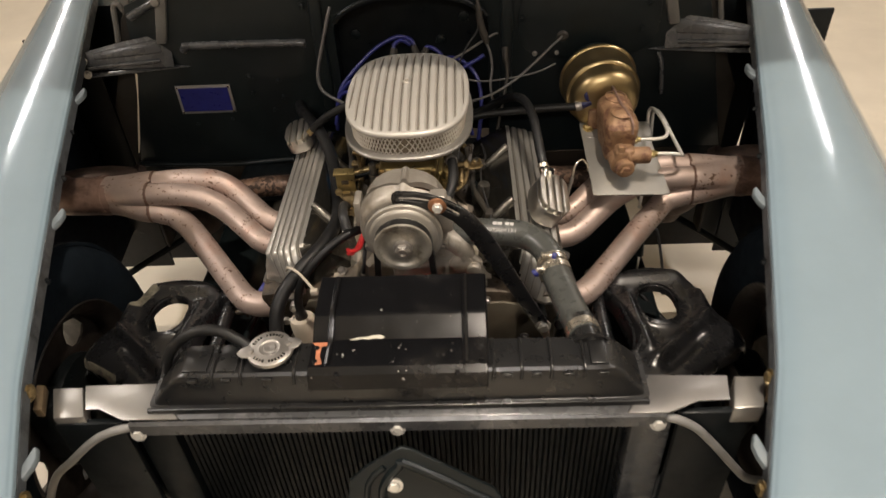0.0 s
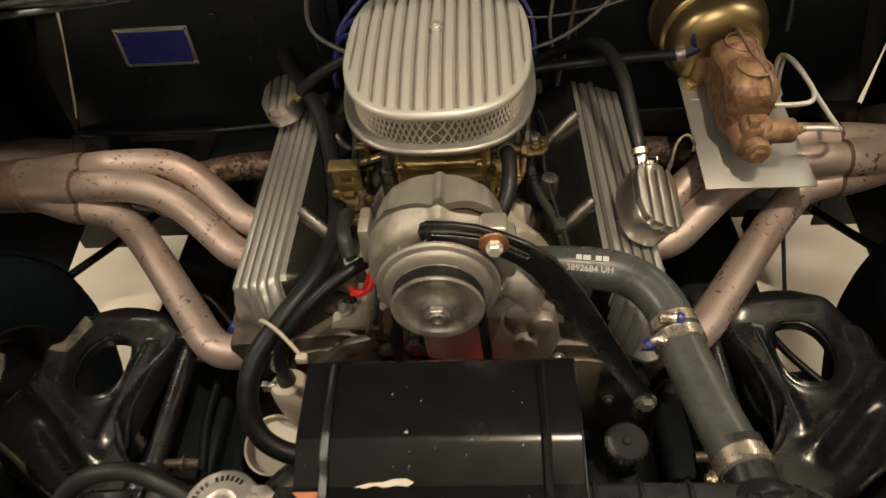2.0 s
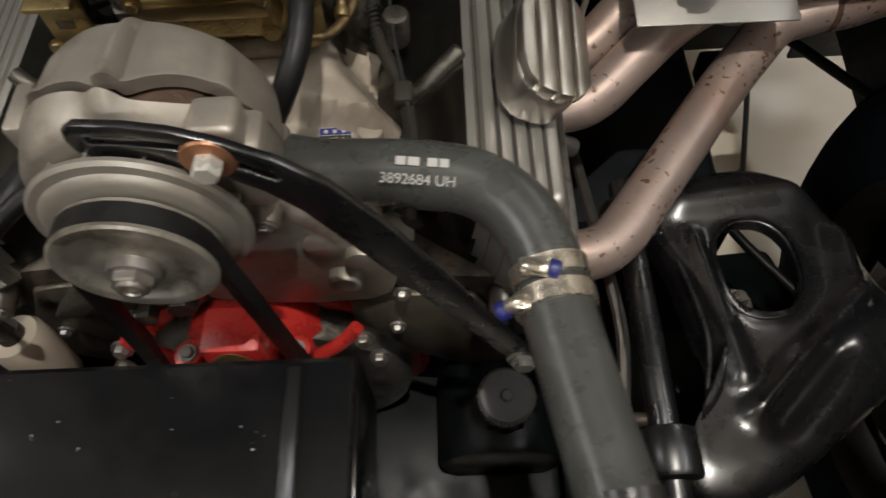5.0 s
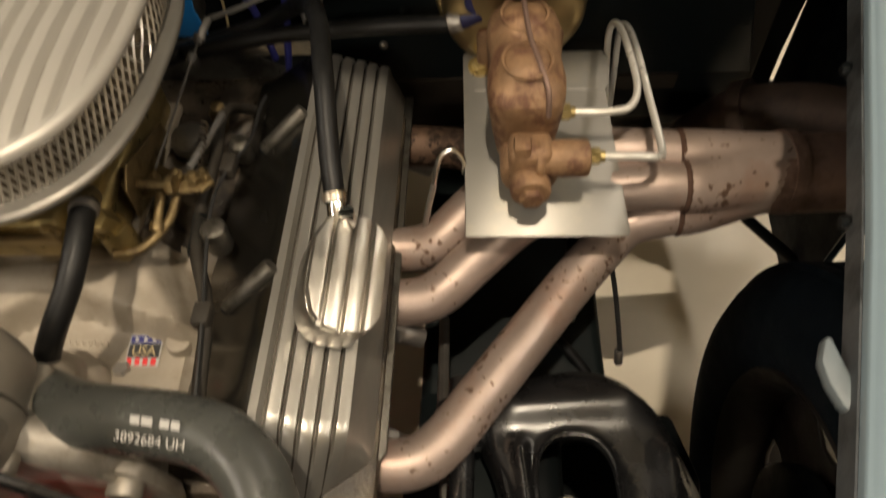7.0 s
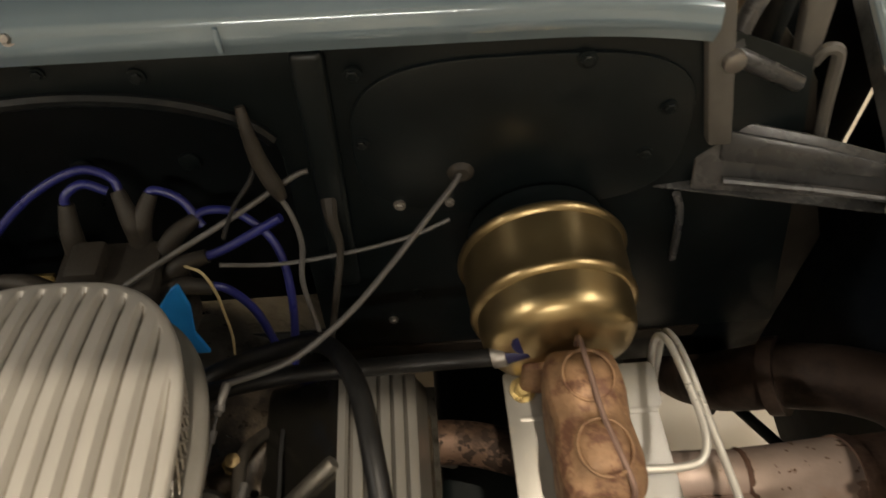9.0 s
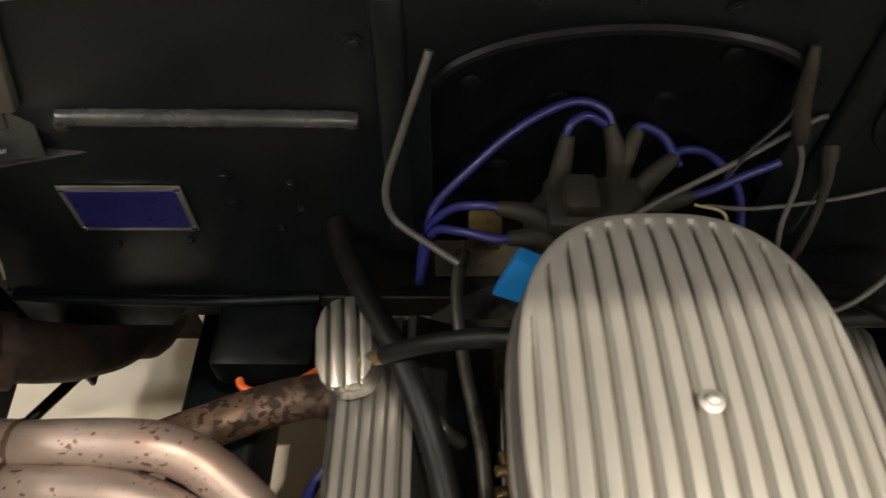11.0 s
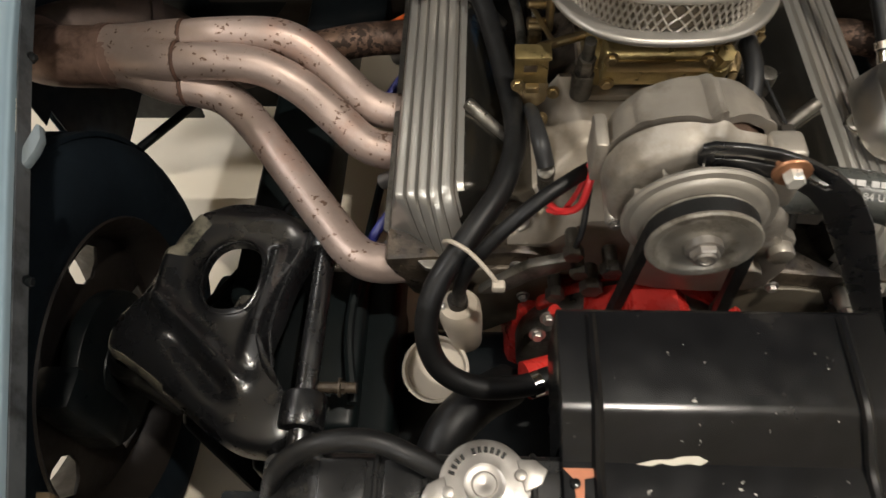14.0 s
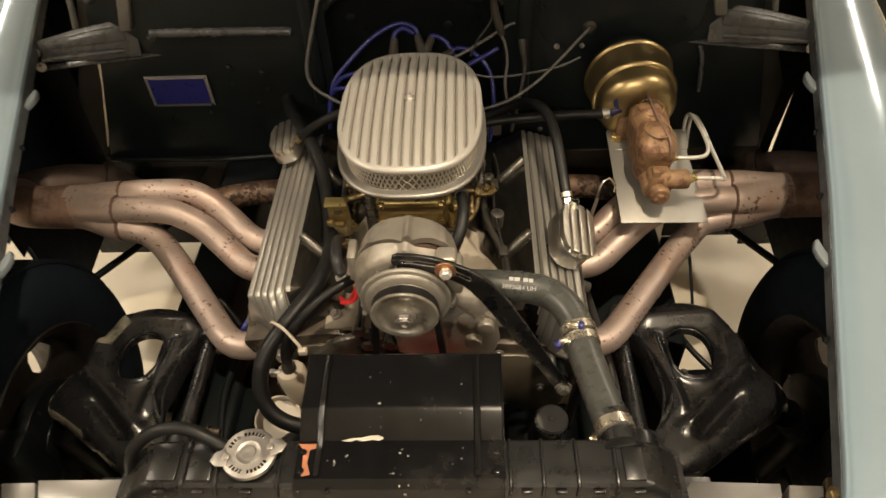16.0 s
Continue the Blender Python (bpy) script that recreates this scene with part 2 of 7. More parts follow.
RED_SHADED = material("shaded_red_enamel", (0.20, 0.010, 0.008), 0.35, 0, 0.3, 25, 0.15, 250, wear=((0.04, 0.008, 0.006), 0.45, 25))
PLATE_BROWN = material("oil_browned_plate", (0.115, 0.098, 0.070), 0.45, 0.4, 0.2, 18, 0.1, 250, wear=((0.10, 0.08, 0.06), 0.42, 14))
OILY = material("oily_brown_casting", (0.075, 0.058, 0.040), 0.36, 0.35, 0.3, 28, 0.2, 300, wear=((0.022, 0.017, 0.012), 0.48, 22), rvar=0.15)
LINK = material("dirty_brass_linkage", (0.21, 0.155, 0.075), 0.42, 0.8, 0.3, 45, 0.15, 400, wear=((0.075, 0.052, 0.026), 0.45, 34))
BURNT_SHADED = material("burnt_oily_shaded_steel", (0.15, 0.092, 0.062), 0.55, 0.5, 0.3, 18, 0.12, 250, spots=((0.03, 0.018, 0.012), 0.46, 120, 0.75), wear=((0.05, 0.03, 0.02), 0.5, 14))
COPPER = material("tarnished_copper_washer", (0.34, 0.17, 0.09), 0.4, 0.8, 0.2, 40, 0.05, 300)
BRONZE = material("dull_bronze_bracket", (0.17, 0.125, 0.075), 0.42, 0.6, 0.2, 30, 0.08, 300)
SHEET_GREY = material("dull_grey_steel", (0.22, 0.21, 0.20), 0.38, 0.7, 0.08, 18, 0.01, 300, rvar=0.05)
DUSTY = material("dusty_worn_paint", (0.125, 0.115, 0.085), 0.5, 0, 0.35, 40, 0.1, 300, wear=((0.03, 0.028, 0.022), 0.45, 45))
RIM = material("brake_dusted_wheel_steel", (0.013, 0.010, 0.008), 0.5, 0.2, 0.15, 20, 0.05, 200)


# ---- mesh helpers ----
def ease(bm, width, seg=2, angle=30):
    """Round the edges sharper than angle."""
    if width > 0:
        es = [e for e in bm.edges if len(e.link_faces) == 2 and e.calc_face_angle(0) > radians(angle)]
        bmesh.ops.bevel(bm, geom=es, offset=width, segments=seg, affect="EDGES", profile=0.5, clamp_overlap=True)
    return bm


def box(x0, x1, y0, y1, z0, z1, bev=0.002, seg=2, m=None):
    bm = bmesh.new()
    bmesh.ops.create_cube(bm, size=1.0)
    for v in bm.verts:
        v.co = Vector((x0 + (v.co.x + 0.5) * (x1 - x0), y0 + (v.co.y + 0.5) * (y1 - y0), z0 + (v.co.z + 0.5) * (z1 - z0)))
    ease(bm, bev, seg)
    if m:
        bmesh.ops.transform(bm, matrix=m, verts=bm.verts)
    return bm


def along(a, b):
    """A frame at a whose z axis points to b."""
    return Matrix.Translation(a) @ (Vector(b) - Vector(a)).to_track_quat("Z", "Y").to_matrix().to_4x4()


def lathe(frame_, profile, seg=32, flat=False):
    """Turn a profile of (height, radius) round the z axis of a frame."""
    bm = bmesh.new()
    rings = []
    for h, r in profile:
        rings.append([bm.verts.new(frame_ @ Vector((max(r, 1e-5) * math.cos(2 * math.pi * k / seg), max(r, 1e-5) * math.sin(2 * math.pi * k / seg), h))) for k in range(seg)])
    for a, b in zip(rings, rings[1:]):
        for k in range(seg):
            bm.faces.new((a[k], a[(k + 1) % seg], b[(k + 1) % seg], b[k]))
    bm.faces.new(reversed(rings[0]))
    bm.faces.new(rings[-1])
    return bm


def rod(a, b, r, seg=20, bev=0.0, r2=None):
    h = (Vector(b) - Vector(a)).length
    r2 = r if r2 is None else r2
    e = min(bev, r * 0.5, h * 0.4)
    prof = [(0, r), (h, r2)] if e <= 0 else [(0, r - e), (e * 0.3, r - e * 0.3), (e, r), (h - e, r2), (h - e * 0.3, r2 - e * 0.3), (h, r2 - e)]
    return lathe(along(a, b), prof, seg)


def spline(pts, n=8):
    """A smooth line through the points (Catmull-Rom)."""
    p = [Vector(q) for q in pts]
    p = [2 * p[0] - p[1]] + p + [2 * p[-1] - p[-2]]
    out = []
    for i in range(1, len(p) - 2):
        a, b, c, d = p[i - 1:i + 3]
        for k in range(n):
            t = k / n
            out.append(0.5 * (2 * b + (c - a) * t + (2 * a - 5 * b + 4 * c - d) * t * t + (3 * b - a - 3 * c + d) * t ** 3))
    return out + [p[-2]]


def sweep(pts, r, seg=12, n=8, smooth=True, radii=None):
    """A round tube along points; radii: its radius at each given point."""
    line = spline(pts, n) if smooth and len(pts) > 2 else [Vector(q) for q in pts]
    bm = bmesh.new()
    up = Vector((0.13, 0.27, 0.95))
    rings = []
    for i, q in enumerate(line):
        d = (line[min(i + 1, len(line) - 1)] - line[max(i - 1, 0)]).normalized()
        s = d.cross(up).normalized()
        up = s.cross(d).normalized()
        rr = r
        if radii:
            f = i / (len(line) - 1) * (len(radii) - 1)
            k = min(int(f), len(radii) - 2)
            rr = radii[k] + (radii[k + 1] - radii[k]) * (f - k)
        rings.append([bm.verts.new(q + rr * (math.cos(2 * math.pi * k / seg) * s + math.sin(2 * math.pi * k / seg) * up)) for k in range(seg)])
    for a, b in zip(rings, rings[1:]):
        for k in range(seg):
            bm.faces.new((a[k], a[(k + 1) % seg], b[(k + 1) % seg], b[k]))
    bm.faces.new(reversed(rings[0]))
    bm.faces.new(rings[-1])
    return bm


def slab(poly, thick, m, bev=0.001, seg=2):
    """A flat polygon of (u, v), thick along the third axis of the frame m."""
    bm = bmesh.new()
    f = bm.faces.new([bm.verts.new((u, v, 0)) for u, v in poly])
    top = bmesh.ops.extrude_face_region(bm, geom=[f])["geom"]
    bmesh.ops.translate(bm, vec=(0, 0, thick), verts=[g for g in top if isinstance(g, bmesh.types.BMVert)])
    bmesh.ops.recalc_face_normals(bm, faces=bm.faces)
    ease(bm, bev, seg, 40)
    bmesh.ops.transform(bm, matrix=m, verts=bm.verts)
    return bm


def holed(poly, holes, thick, m, bev=0.0012):
    """A flat polygon with polygonal holes, given thickness."""
    bm = bmesh.new()
    edges = []
    for loop in [poly] + holes:
        vs = [bm.verts.new((u, v, 0)) for u, v in loop]
        edges += [bm.edges.new((vs[i], vs[(i + 1) % len(vs)])) for i in range(len(vs))]
    bmesh.ops.triangle_fill(bm, use_beauty=True, use_dissolve=False, edges=edges)
    geo = bmesh.ops.extrude_face_region(bm, geom=list(bm.faces))["geom"]
    bmesh.ops.translate(bm, vec=(0, 0, thick), verts=[g for g in geo if isinstance(g, bmesh.types.BMVert)])
    bmesh.ops.recalc_face_normals(bm, faces=bm.faces)
    ease(bm, bev, 2, 60)
    bmesh.ops.transform(bm, matrix=m, verts=bm.verts)
    return bm


def strip(profile, x0, x1, thick, axis="x", bev=0.0008):
    """Bent sheet metal: a profile of (y, z) drawn along x, with thickness."""
    bm = bmesh.new()
    n = len(profile)
    nor = []
    for i in range(n):
        a, b = profile[max(i - 1, 0)], profile[min(i + 1, n - 1)]
        d = Vector((b[0] - a[0], b[1] - a[1])).normalized()
        nor.append((-d.y, d.x))
    loop = list(profile) + [(p[0] - q[0] * thick, p[1] - q[1] * thick) for p, q in reversed(list(zip(profile, nor)))]
    ends = [[bm.verts.new((x, y, z)) for y, z in loop] for x in (x0, x1)]
    m = len(loop)
    for i in range(m):
        bm.faces.new((ends[0][i], ends[0][(i + 1) % m], ends[1][(i + 1) % m], ends[1][i]))
    for i in range(n - 1):
        j = m - 1 - i
        for e in ends:
            bm.faces.new((e[i], e[i + 1], e[j - 1], e[j]))
    bmesh.ops.recalc_face_normals(bm, faces=bm.faces)
    return ease(bm, bev, 1, 50)


def grid(fn, nu, nv, close_u=False):
    """A sheet of points fn(u, v), u and v from 0 to 1."""
    bm = bmesh.new()
    g = [[bm.verts.new(fn(i / nu, j / nv)) for j in range(nv + 1)] for i in range(nu if close_u else nu + 1)]
    k = len(g)
    for i in range(nu if close_u else nu):
        for j in range(nv):
            bm.faces.new((g[i][j], g[(i + 1) % k][j], g[(i + 1) % k][j + 1], g[i][j + 1]))
    return bm


def thicken(bm, t):
    """Give a sheet thickness t on its back, closed along its edges."""
    bmesh.ops.recalc_face_normals(bm, faces=bm.faces)
    bm.normal_update()
    front, rim = list(bm.faces), [e for e in bm.edges if len(e.link_faces) == 1]
    back = {v: bm.verts.new(v.co - v.normal * t) for v in list(bm.verts)}
    for f in front:
        bm.faces.new([back[v] for v in reversed(f.verts)])
    for e in rim:
        a, b = e.verts
        bm.faces.new((a, b, back[b], back[a]))
    bmesh.ops.recalc_face_normals(bm, faces=bm.faces)
    return bm


def join(*bms):
    out = bms[0]
    for b in bms[1:]:
        me = bpy.data.meshes.new("tmp")
        b.to_mesh(me)
        b.free()
        out.from_mesh(me)
        bpy.data.meshes.remove(me)
    return out


def mirrored(bm):
    for v in bm.verts:
        v.co.x = -v.co.x
    bmesh.ops.reverse_faces(bm, faces=bm.faces)
    return bm


def mesh_of(name, bm, mat, origin=(0, 0, 0), sharp=38):
    o = Vector(origin)
    for v in bm.verts:
        v.co -= o
    me = bpy.data.meshes.new(name)
    bm.to_mesh(me)
    bm.free()
    me.materials.append(mat)
    me.polygons.foreach_set("use_smooth", [True] * len(me.polygons))
    me.set_sharp_from_angle(angle=radians(sharp))
    return me


def thing(name, label, category, at=(0, 0, 0), group="", kind=""):
    ob = new(name)
    ob.location = at
    ob.empty_display_size = 0.02
    return tagged(ob, label, category, group, kind)


def part(name, bm, mat, parent, label="", sharp=38):
    """Links a mesh made in world metres as ONE object under a thing or under a part."""
    o = Vector((0, 0, 0))
    q = parent
    while q is not None:
        o = o + q.location
        q = q.parent
    ob = new(name, mesh_of(name, bm, mat, o, sharp))
    ob.parent = parent
    return tagged(ob, label)


def single(name, bm, mat, label, category, at=(0, 0, 0), group="", kind="", sharp=38):
    """A thing of one mesh."""
    ob = new(name, mesh_of(name, bm, mat, at, sharp))
    ob.location = at
    return tagged(ob, label, category, group, kind)


def hexbolt(at, way, r=0.007, h=0.006, washer=True):
    a, w = Vector(at), Vector(way).normalized()
    bm = lathe(along(a, a + w), [(0, r), (h * 0.8, r), (h, r * 0.8)], 6)
    return join(bm, rod(a - w * 0.001, a + w * 0.0015, r * 1.45, 18)) if washer else bm


def ring(frame_, r, w, t, seg=24):
    """A band clamp: radius r, width w along z, thickness t."""
    return lathe(frame_, [(-w / 2, r - 0.001), (-w / 2, r + t), (w / 2, r + t), (w / 2, r - 0.001)], seg)


def text_bm(words, size, m):
    cu = bpy.data.curves.new("words", "FONT")
    cu.body, cu.size, cu.align_x, cu.align_y, cu.extrude = words, size, "CENTER", "CENTER", 0.0002
    ob = bpy.data.objects.new("words", cu)
    scene.collection.objects.link(ob)
    bpy.context.view_layer.update()
    me = ob.to_mesh()
    bm = bmesh.new()
    bm.from_mesh(me)
    ob.to_mesh_clear()
    bpy.data.objects.remove(ob)
    bmesh.ops.transform(bm, matrix=m, verts=bm.verts)
    return bm


def frame_uv(o, u, v):
    """A frame at o whose x points along u and y lies in the plane of u and v."""
    u = Vector(u).normalized()
    w = u.cross(Vector(v)).normalized()
    v = w.cross(u)
    return Matrix((( u.x, v.x, w.x, o[0]), (u.y, v.y, w.y, o[1]), (u.z, v.z, w.z, o[2]), (0, 0, 0, 1)))


# ---- the garage ----
single("floor", box(-4.5, 4.5, -4.0, 6.5, -0.1, 0.0, 0), FLOOR, "cream sealed concrete garage floor with faint stains", "floor", kind="structure")
single("ceiling", box(-4.5, 4.5, -4.0, 6.5, 3.0, 3.1, 0), CEILING, "plain white board ceiling of the garage", "ceiling", kind="structure")
for name, b in (("wall_north", (-4.5, 4.5, 6.5, 6.7)), ("wall_south", (-4.5, 4.5, -4.2, -4.0)), ("wall_east", (4.5, 4.7, -4.2, 6.7)), ("wall_west", (-4.7, -4.5, -4.2, 6.7))):
    single(name, box(*b, 0.0, 3.0, 0), PLASTER, "plain cream plastered garage wall", "wall", kind="structure")
for x, y, z, sx, sy, watts in LAMPS:
    fx = thing("ceiling_light", "white ceiling batten light with a warm diffuser", "light", (x, y, 3.0), "ceiling lights")
    part("frame", box(x - sx / 2 - 0.03, x + sx / 2 + 0.03, y - sy / 2 - 0.03, y + sy / 2 + 0.03, z + 0.012, 3.0, 0.004), CEILING, fx)
    part("diffuser", box(x - sx / 2, x + sx / 2, y - sy / 2, y + sy / 2, z, z + 0.012, 0.003), GLOW, fx, "glowing warm white diffuser")


# ---- body of the car ----
WHEEL_Y, WHEEL_Z = 0.97, 0.325


def lip_x(y):
    if y < 0.5:
        return 0.409 + 0.12 * (y - 0.5)
    return 0.474 + (0.262 if y > 0.68 else 0.36) * (y - 0.68) - 0.03 * max(0.0, y - 1.07)


def lip_z(y):
    return 0.753 + 0.155 * (y - 0.68)


def fender_point(s, u, y, grow=0.0):
    xl, zl = lip_x(y), lip_z(y)
    nose = min(1.0, max(0.0, (y - 0.02) / 0.5))
    xo = ((0.65 if s > 0 else 0.68) + 0.19 * math.sin(nose * math.pi / 2)) - grow
    w = xo - xl
    k = min(1.0, w / 0.27)
    pts = [(-0.004, -0.055), (-0.001, -0.006), (0.004, 0.0015), (0.014 * k, 0.005 * k), (0.12 * w, 0.010 * k), (0.28 * w, 0.015 * k), (0.44 * w, 0.012 * k), (0.58 * w, -0.001), (0.70 * w, -0.020), (0.82 * w, -0.052), (0.93 * w, -0.095), (w - 0.003, -0.16), (w, -0.27), (w - 0.015, -0.66)]
    f = u * (len(pts) - 1)
    i = min(int(f), len(pts) - 2)
    p = [Vector(q) for q in (pts[max(i - 1, 0)], pts[i], pts[i + 1], pts[min(i + 2, len(pts) - 1)])]
    t = f - i
    q = 0.5 * (2 * p[1] + (p[2] - p[0]) * t + (2 * p[0] - 5 * p[1] + 4 * p[2] - p[3]) * t * t + (3 * p[1] - p[0] - 3 * p[2] + p[3]) * t ** 3)
    return Vector((xl + q.x, y, zl + q.y - grow))


def fender_skin(s, grow, thick, u0=0.0):
    y0, y1 = 0.05, 1.74
    bm = grid(lambda u, v: fender_point(s, u0 + u * (1 - u0), y0 + v * (y1 - y0), grow), 56, 60)
    mids = [(f, f.calc_center_median()) for f in bm.faces]
    cut = [f for f, c in mids if (c.x > lip_x(c.y) + 0.14 and (c.y - WHEEL_Y) ** 2 + (c.z - WHEEL_Z) ** 2 < 0.40 ** 2) or (c.x > 0.77 and c.y > 1.695 and c.z < 0.79)]
    bmesh.ops.delete(bm, geom=cut, context="FACES")
    return thicken(bm, thick)


def fender(s):
    def fl(b):
        bmesh.ops.translate(b, verts=b.verts, vec=(0.0 if s > 0 else 0.007, 0, 0))
        return b if s > 0 else mirrored(b)
    f = thing("fender", "glossy pale blue front fender with rolled inner lip", "fender", (s * 0.7, 0.97, 0.3), "front fenders")
    part("outer_skin", fl(fender_skin(s, 0.0, 0.0015, 1 / 13)), PAINT_BLUE, f, sharp=60)
    part("lip_flange", fl(thicken(grid(lambda u, v: Vector((lip_x(0.06 + 1.67 * v) - 0.0035 + 0.0025 * u, 0.06 + 1.67 * v, lip_z(0.06 + 1.67 * v) - 0.024 + 0.0175 * u)), 3, 60), 0.0015)), FLANGE, f, "worn grey bolting flange under the lip", sharp=60)
    part("inner_skin", fl(fender_skin(s, 0.012, 0.002, 0.16)), INNER_NAVY, f, "black painted underside", sharp=60)
    for y in (0.575, 0.98, 1.30):
        x, z = lip_x(y), lip_z(y)
        tab = slab([(0.0, -0.026), (-0.005, -0.024), (-0.0125, -0.013), (-0.014, 0.0), (-0.0125, 0.013), (-0.005, 0.024), (0.0, 0.026)], 0.011, frame_uv((x - 0.003, y, z - 0.024), (1, 0.25, 0.0), (-0.25, 1, 0.155)), 0.003)
        part("bumper_tab", fl(tab), TAB, f, "pale grey rubber lip bumper")
    for y, r in ((0.676, 0.008), (0.535, 0.008), (1.20, 0.004), (1.08, 0.004), (0.86, 0.004)):
        x, z = lip_x(y), lip_z(y)
        part("bolt", fl(hexbolt((x - 0.004, y, z - 0.022), (-1, 0, 0.1), r)), GOLD if r > 0.005 else BLACK_SAT, f)
    part("end_cap", fl(box(lip_x(0.05), 0.70, 0.04, 0.052, 0.25, lip_z(0.05), 0.01)), PAINT_BLUE, f)
    return f


fender(1)
fender(-1)

# doors behind the fenders close the sides of the car
for s in (1, -1):
    d = thing("door", "pale blue car door behind the front fender", "car door", (s * 0.88, 2.3, 0.3), "front doors")
    part("door_skin", box(*sorted((s * 0.80, s * 0.855)), 1.83, 2.85, 0.28, 0.86, 0.02, 3), PAINT_BLUE, d)
    part("door_top", box(*sorted((s * 0.66, s * 0.80)), 1.752, 2.85, 0.86, 0.90, 0.012, 3), PAINT_BLUE, d)

FW = 1.488
cowl = thing("cowl_panel", "pale blue rounded cowl panel above the firewall", "body panel", (0, 1.55, 0.98))


def cowl_point(u, v):
    x = -0.487 + 0.974 * u
    drop = 0.045 * max(0.0, (abs(x) - 0.36) / 0.26) ** 2
    prof = [(1.478, 0.968), (1.472, 0.982), (1.474, 0.996), (1.486, 1.006), (1.52, 1.014), (1.60, 1.024), (1.75, 1.035)]
    f = v * (len(prof) - 1)
    i = min(int(f), len(prof) - 2)
    a, b = prof[i], prof[i + 1]
    return Vector((x, a[0] + (b[0] - a[0]) * (f - i), a[1] + (b[1] - a[1]) * (f - i) - drop))


part("panel", thicken(grid(cowl_point, 60, 18), 0.002), PAINT_BLUE, cowl, sharp=60)
part("rear_deck", box(-0.64, 0.64, 1.752, 2.3, 0.95, 1.03, 0.02), PAINT_BLUE, cowl)
for x in (-0.22, 0.13):
    part("seam_clip", box(x - 0.002, x + 0.002, 1.4695, 1.474, 0.974, 0.994, 0.001), PAINT_BLUE, cowl)
part("screw", hexbolt((-0.01, 1.476, 0.992), (0, -1, 0.5), 0.004), BARE_STEEL, cowl)

wall = thing("firewall", "gloss black stamped steel firewall with a recessed centre", "firewall", (0, FW, 0.55))
FR = frame_uv((0, FW, 0), (1, 0, 0), (0, 0, 1))
arch = [(-0.165, 0.60), (0.150, 0.60), (0.150, 0.86)] + [(-0.0075 + 0.1575 * math.cos(a), 0.866 + 0.066 * math.sin(a)) for a in [math.pi * k / 14 for k in range(1, 14)]] + [(-0.165, 0.86)]
part("panel", holed([(-0.664, 0.56), (-0.45, 0.56), (0.45, 0.56), (0.67, 0.56), (0.62, 0.78), (0.58, 0.93), (0.5, 0.962), (0.3, 0.972), (-0.3, 0.972), (-0.5, 0.962), (-0.58, 0.93), (-0.60, 0.78)], [arch], -0.004, FR, 0.002), BLACK, wall)
part("recess_back", box(-0.175, 0.160, FW + 0.06, FW + 0.064, 0.59, 0.945, 0), BLACK_SAT, wall)
for x in (-0.175, 0.153):
    part("recess_side", box(x, x + 0.007, FW + 0.004, FW + 0.06, 0.59, 0.945, 0), BLACK_SAT, wall)
part("recess_top", box(-0.168, 0.153, FW + 0.005, FW + 0.06, 0.937, 0.944, 0), BLACK_SAT, wall)
part("recess_rim", sweep([(x, FW - 0.002, z) for x, z in arch[3:-1]], 0.006, 8, 3), BLACK_SAT, wall)
for x in (-0.196, 0.186):
    part("rib", box(x - 0.013, x + 0.013, FW - 0.010, FW + 0.002, 0.69, 0.965, 0.006, 3), BLACK, wall)
# the lighter grey stands in for the highlight along this pressed bead
part("bead", sweep([(-0.485, FW - 0.001, 0.834), (-0.475, FW - 0.004, 0.843), (-0.46, FW - 0.005, 0.845), (-0.25, FW - 0.005, 0.843), (-0.236, FW - 0.003, 0.838)], 0.008, 10), BRACE, wall)
part("bead", sweep([(-0.66, FW - 0.004, 0.562), (-0.45, FW - 0.006, 0.556), (-0.30, FW - 0.004, 0.563)], 0.006, 10), BLACK, wall)
oval = [(0.352 + 0.142 * math.copysign(abs(math.cos(a)) ** 0.62, math.cos(a)), 0.868 + 0.083 * math.copysign(abs(math.sin(a)) ** 0.62, math.sin(a))) for a in [2 * math.pi * k / 40 for k in range(40)]]
part("access_plate", slab(oval, 0.005, frame_uv((0, FW, 0), (1, 0, 0), (0, 0, 1)) , 0.002), BLACK, wall, "bolted oval access plate")
for x, z, r in ((0.396, 0.945, 0.009), (0.218, 0.943, 0.008), (0.470, 0.895, 0.008), (0.460, 0.846, 0.007), (0.218, 0.875, 0.007), (0.245, 0.800, 0.006), (0.256, 0.660, 0.007), (0.227, 0.614, 0.006), (0.29, 0.80, 0.005),
                (-0.081, 0.954, 0.008), (0.059, 0.948, 0.008), (-0.01, 0.955, 0.006), (-0.223, 0.917, 0.010), (-0.295, 0.720, 0.006), (-0.36, 0.731, 0.006), (-0.361, 0.768, 0.009), (-0.30, 0.757, 0.007), (-0.268, 0.691, 0.006), (-0.32, 0.69, 0.005), (-0.42, 0.67, 0.005), (-0.50, 0.66, 0.005)):
    part("bolt", hexbolt((x, FW - (0.006 if x > 0.2 and z > 0.79 else 0.001), z), (0, -1, 0), r * 0.62, 0.004), BLACK if r > 0.0068 or x < 0 else BARE_STEEL, wall)
for x, z in ((-0.13, 0.83), (-0.05, 0.81), (0.05, 0.81), (-0.1, 0.72), (0.1, 0.86)):
    part("plug", rod((x, FW + 0.062, z), (x, FW + 0.055, z), 0.011, 16, 0.003), BLACK, wall)
part("toe_board", strip([(FW + 0.002, 0.56), (FW + 0.015, 0.50), (FW + 0.10, 0.38), (FW + 0.6, 0.30)], -0.585, 0.585, 0.004), BROWN, wall, "brown undercoated toe board")
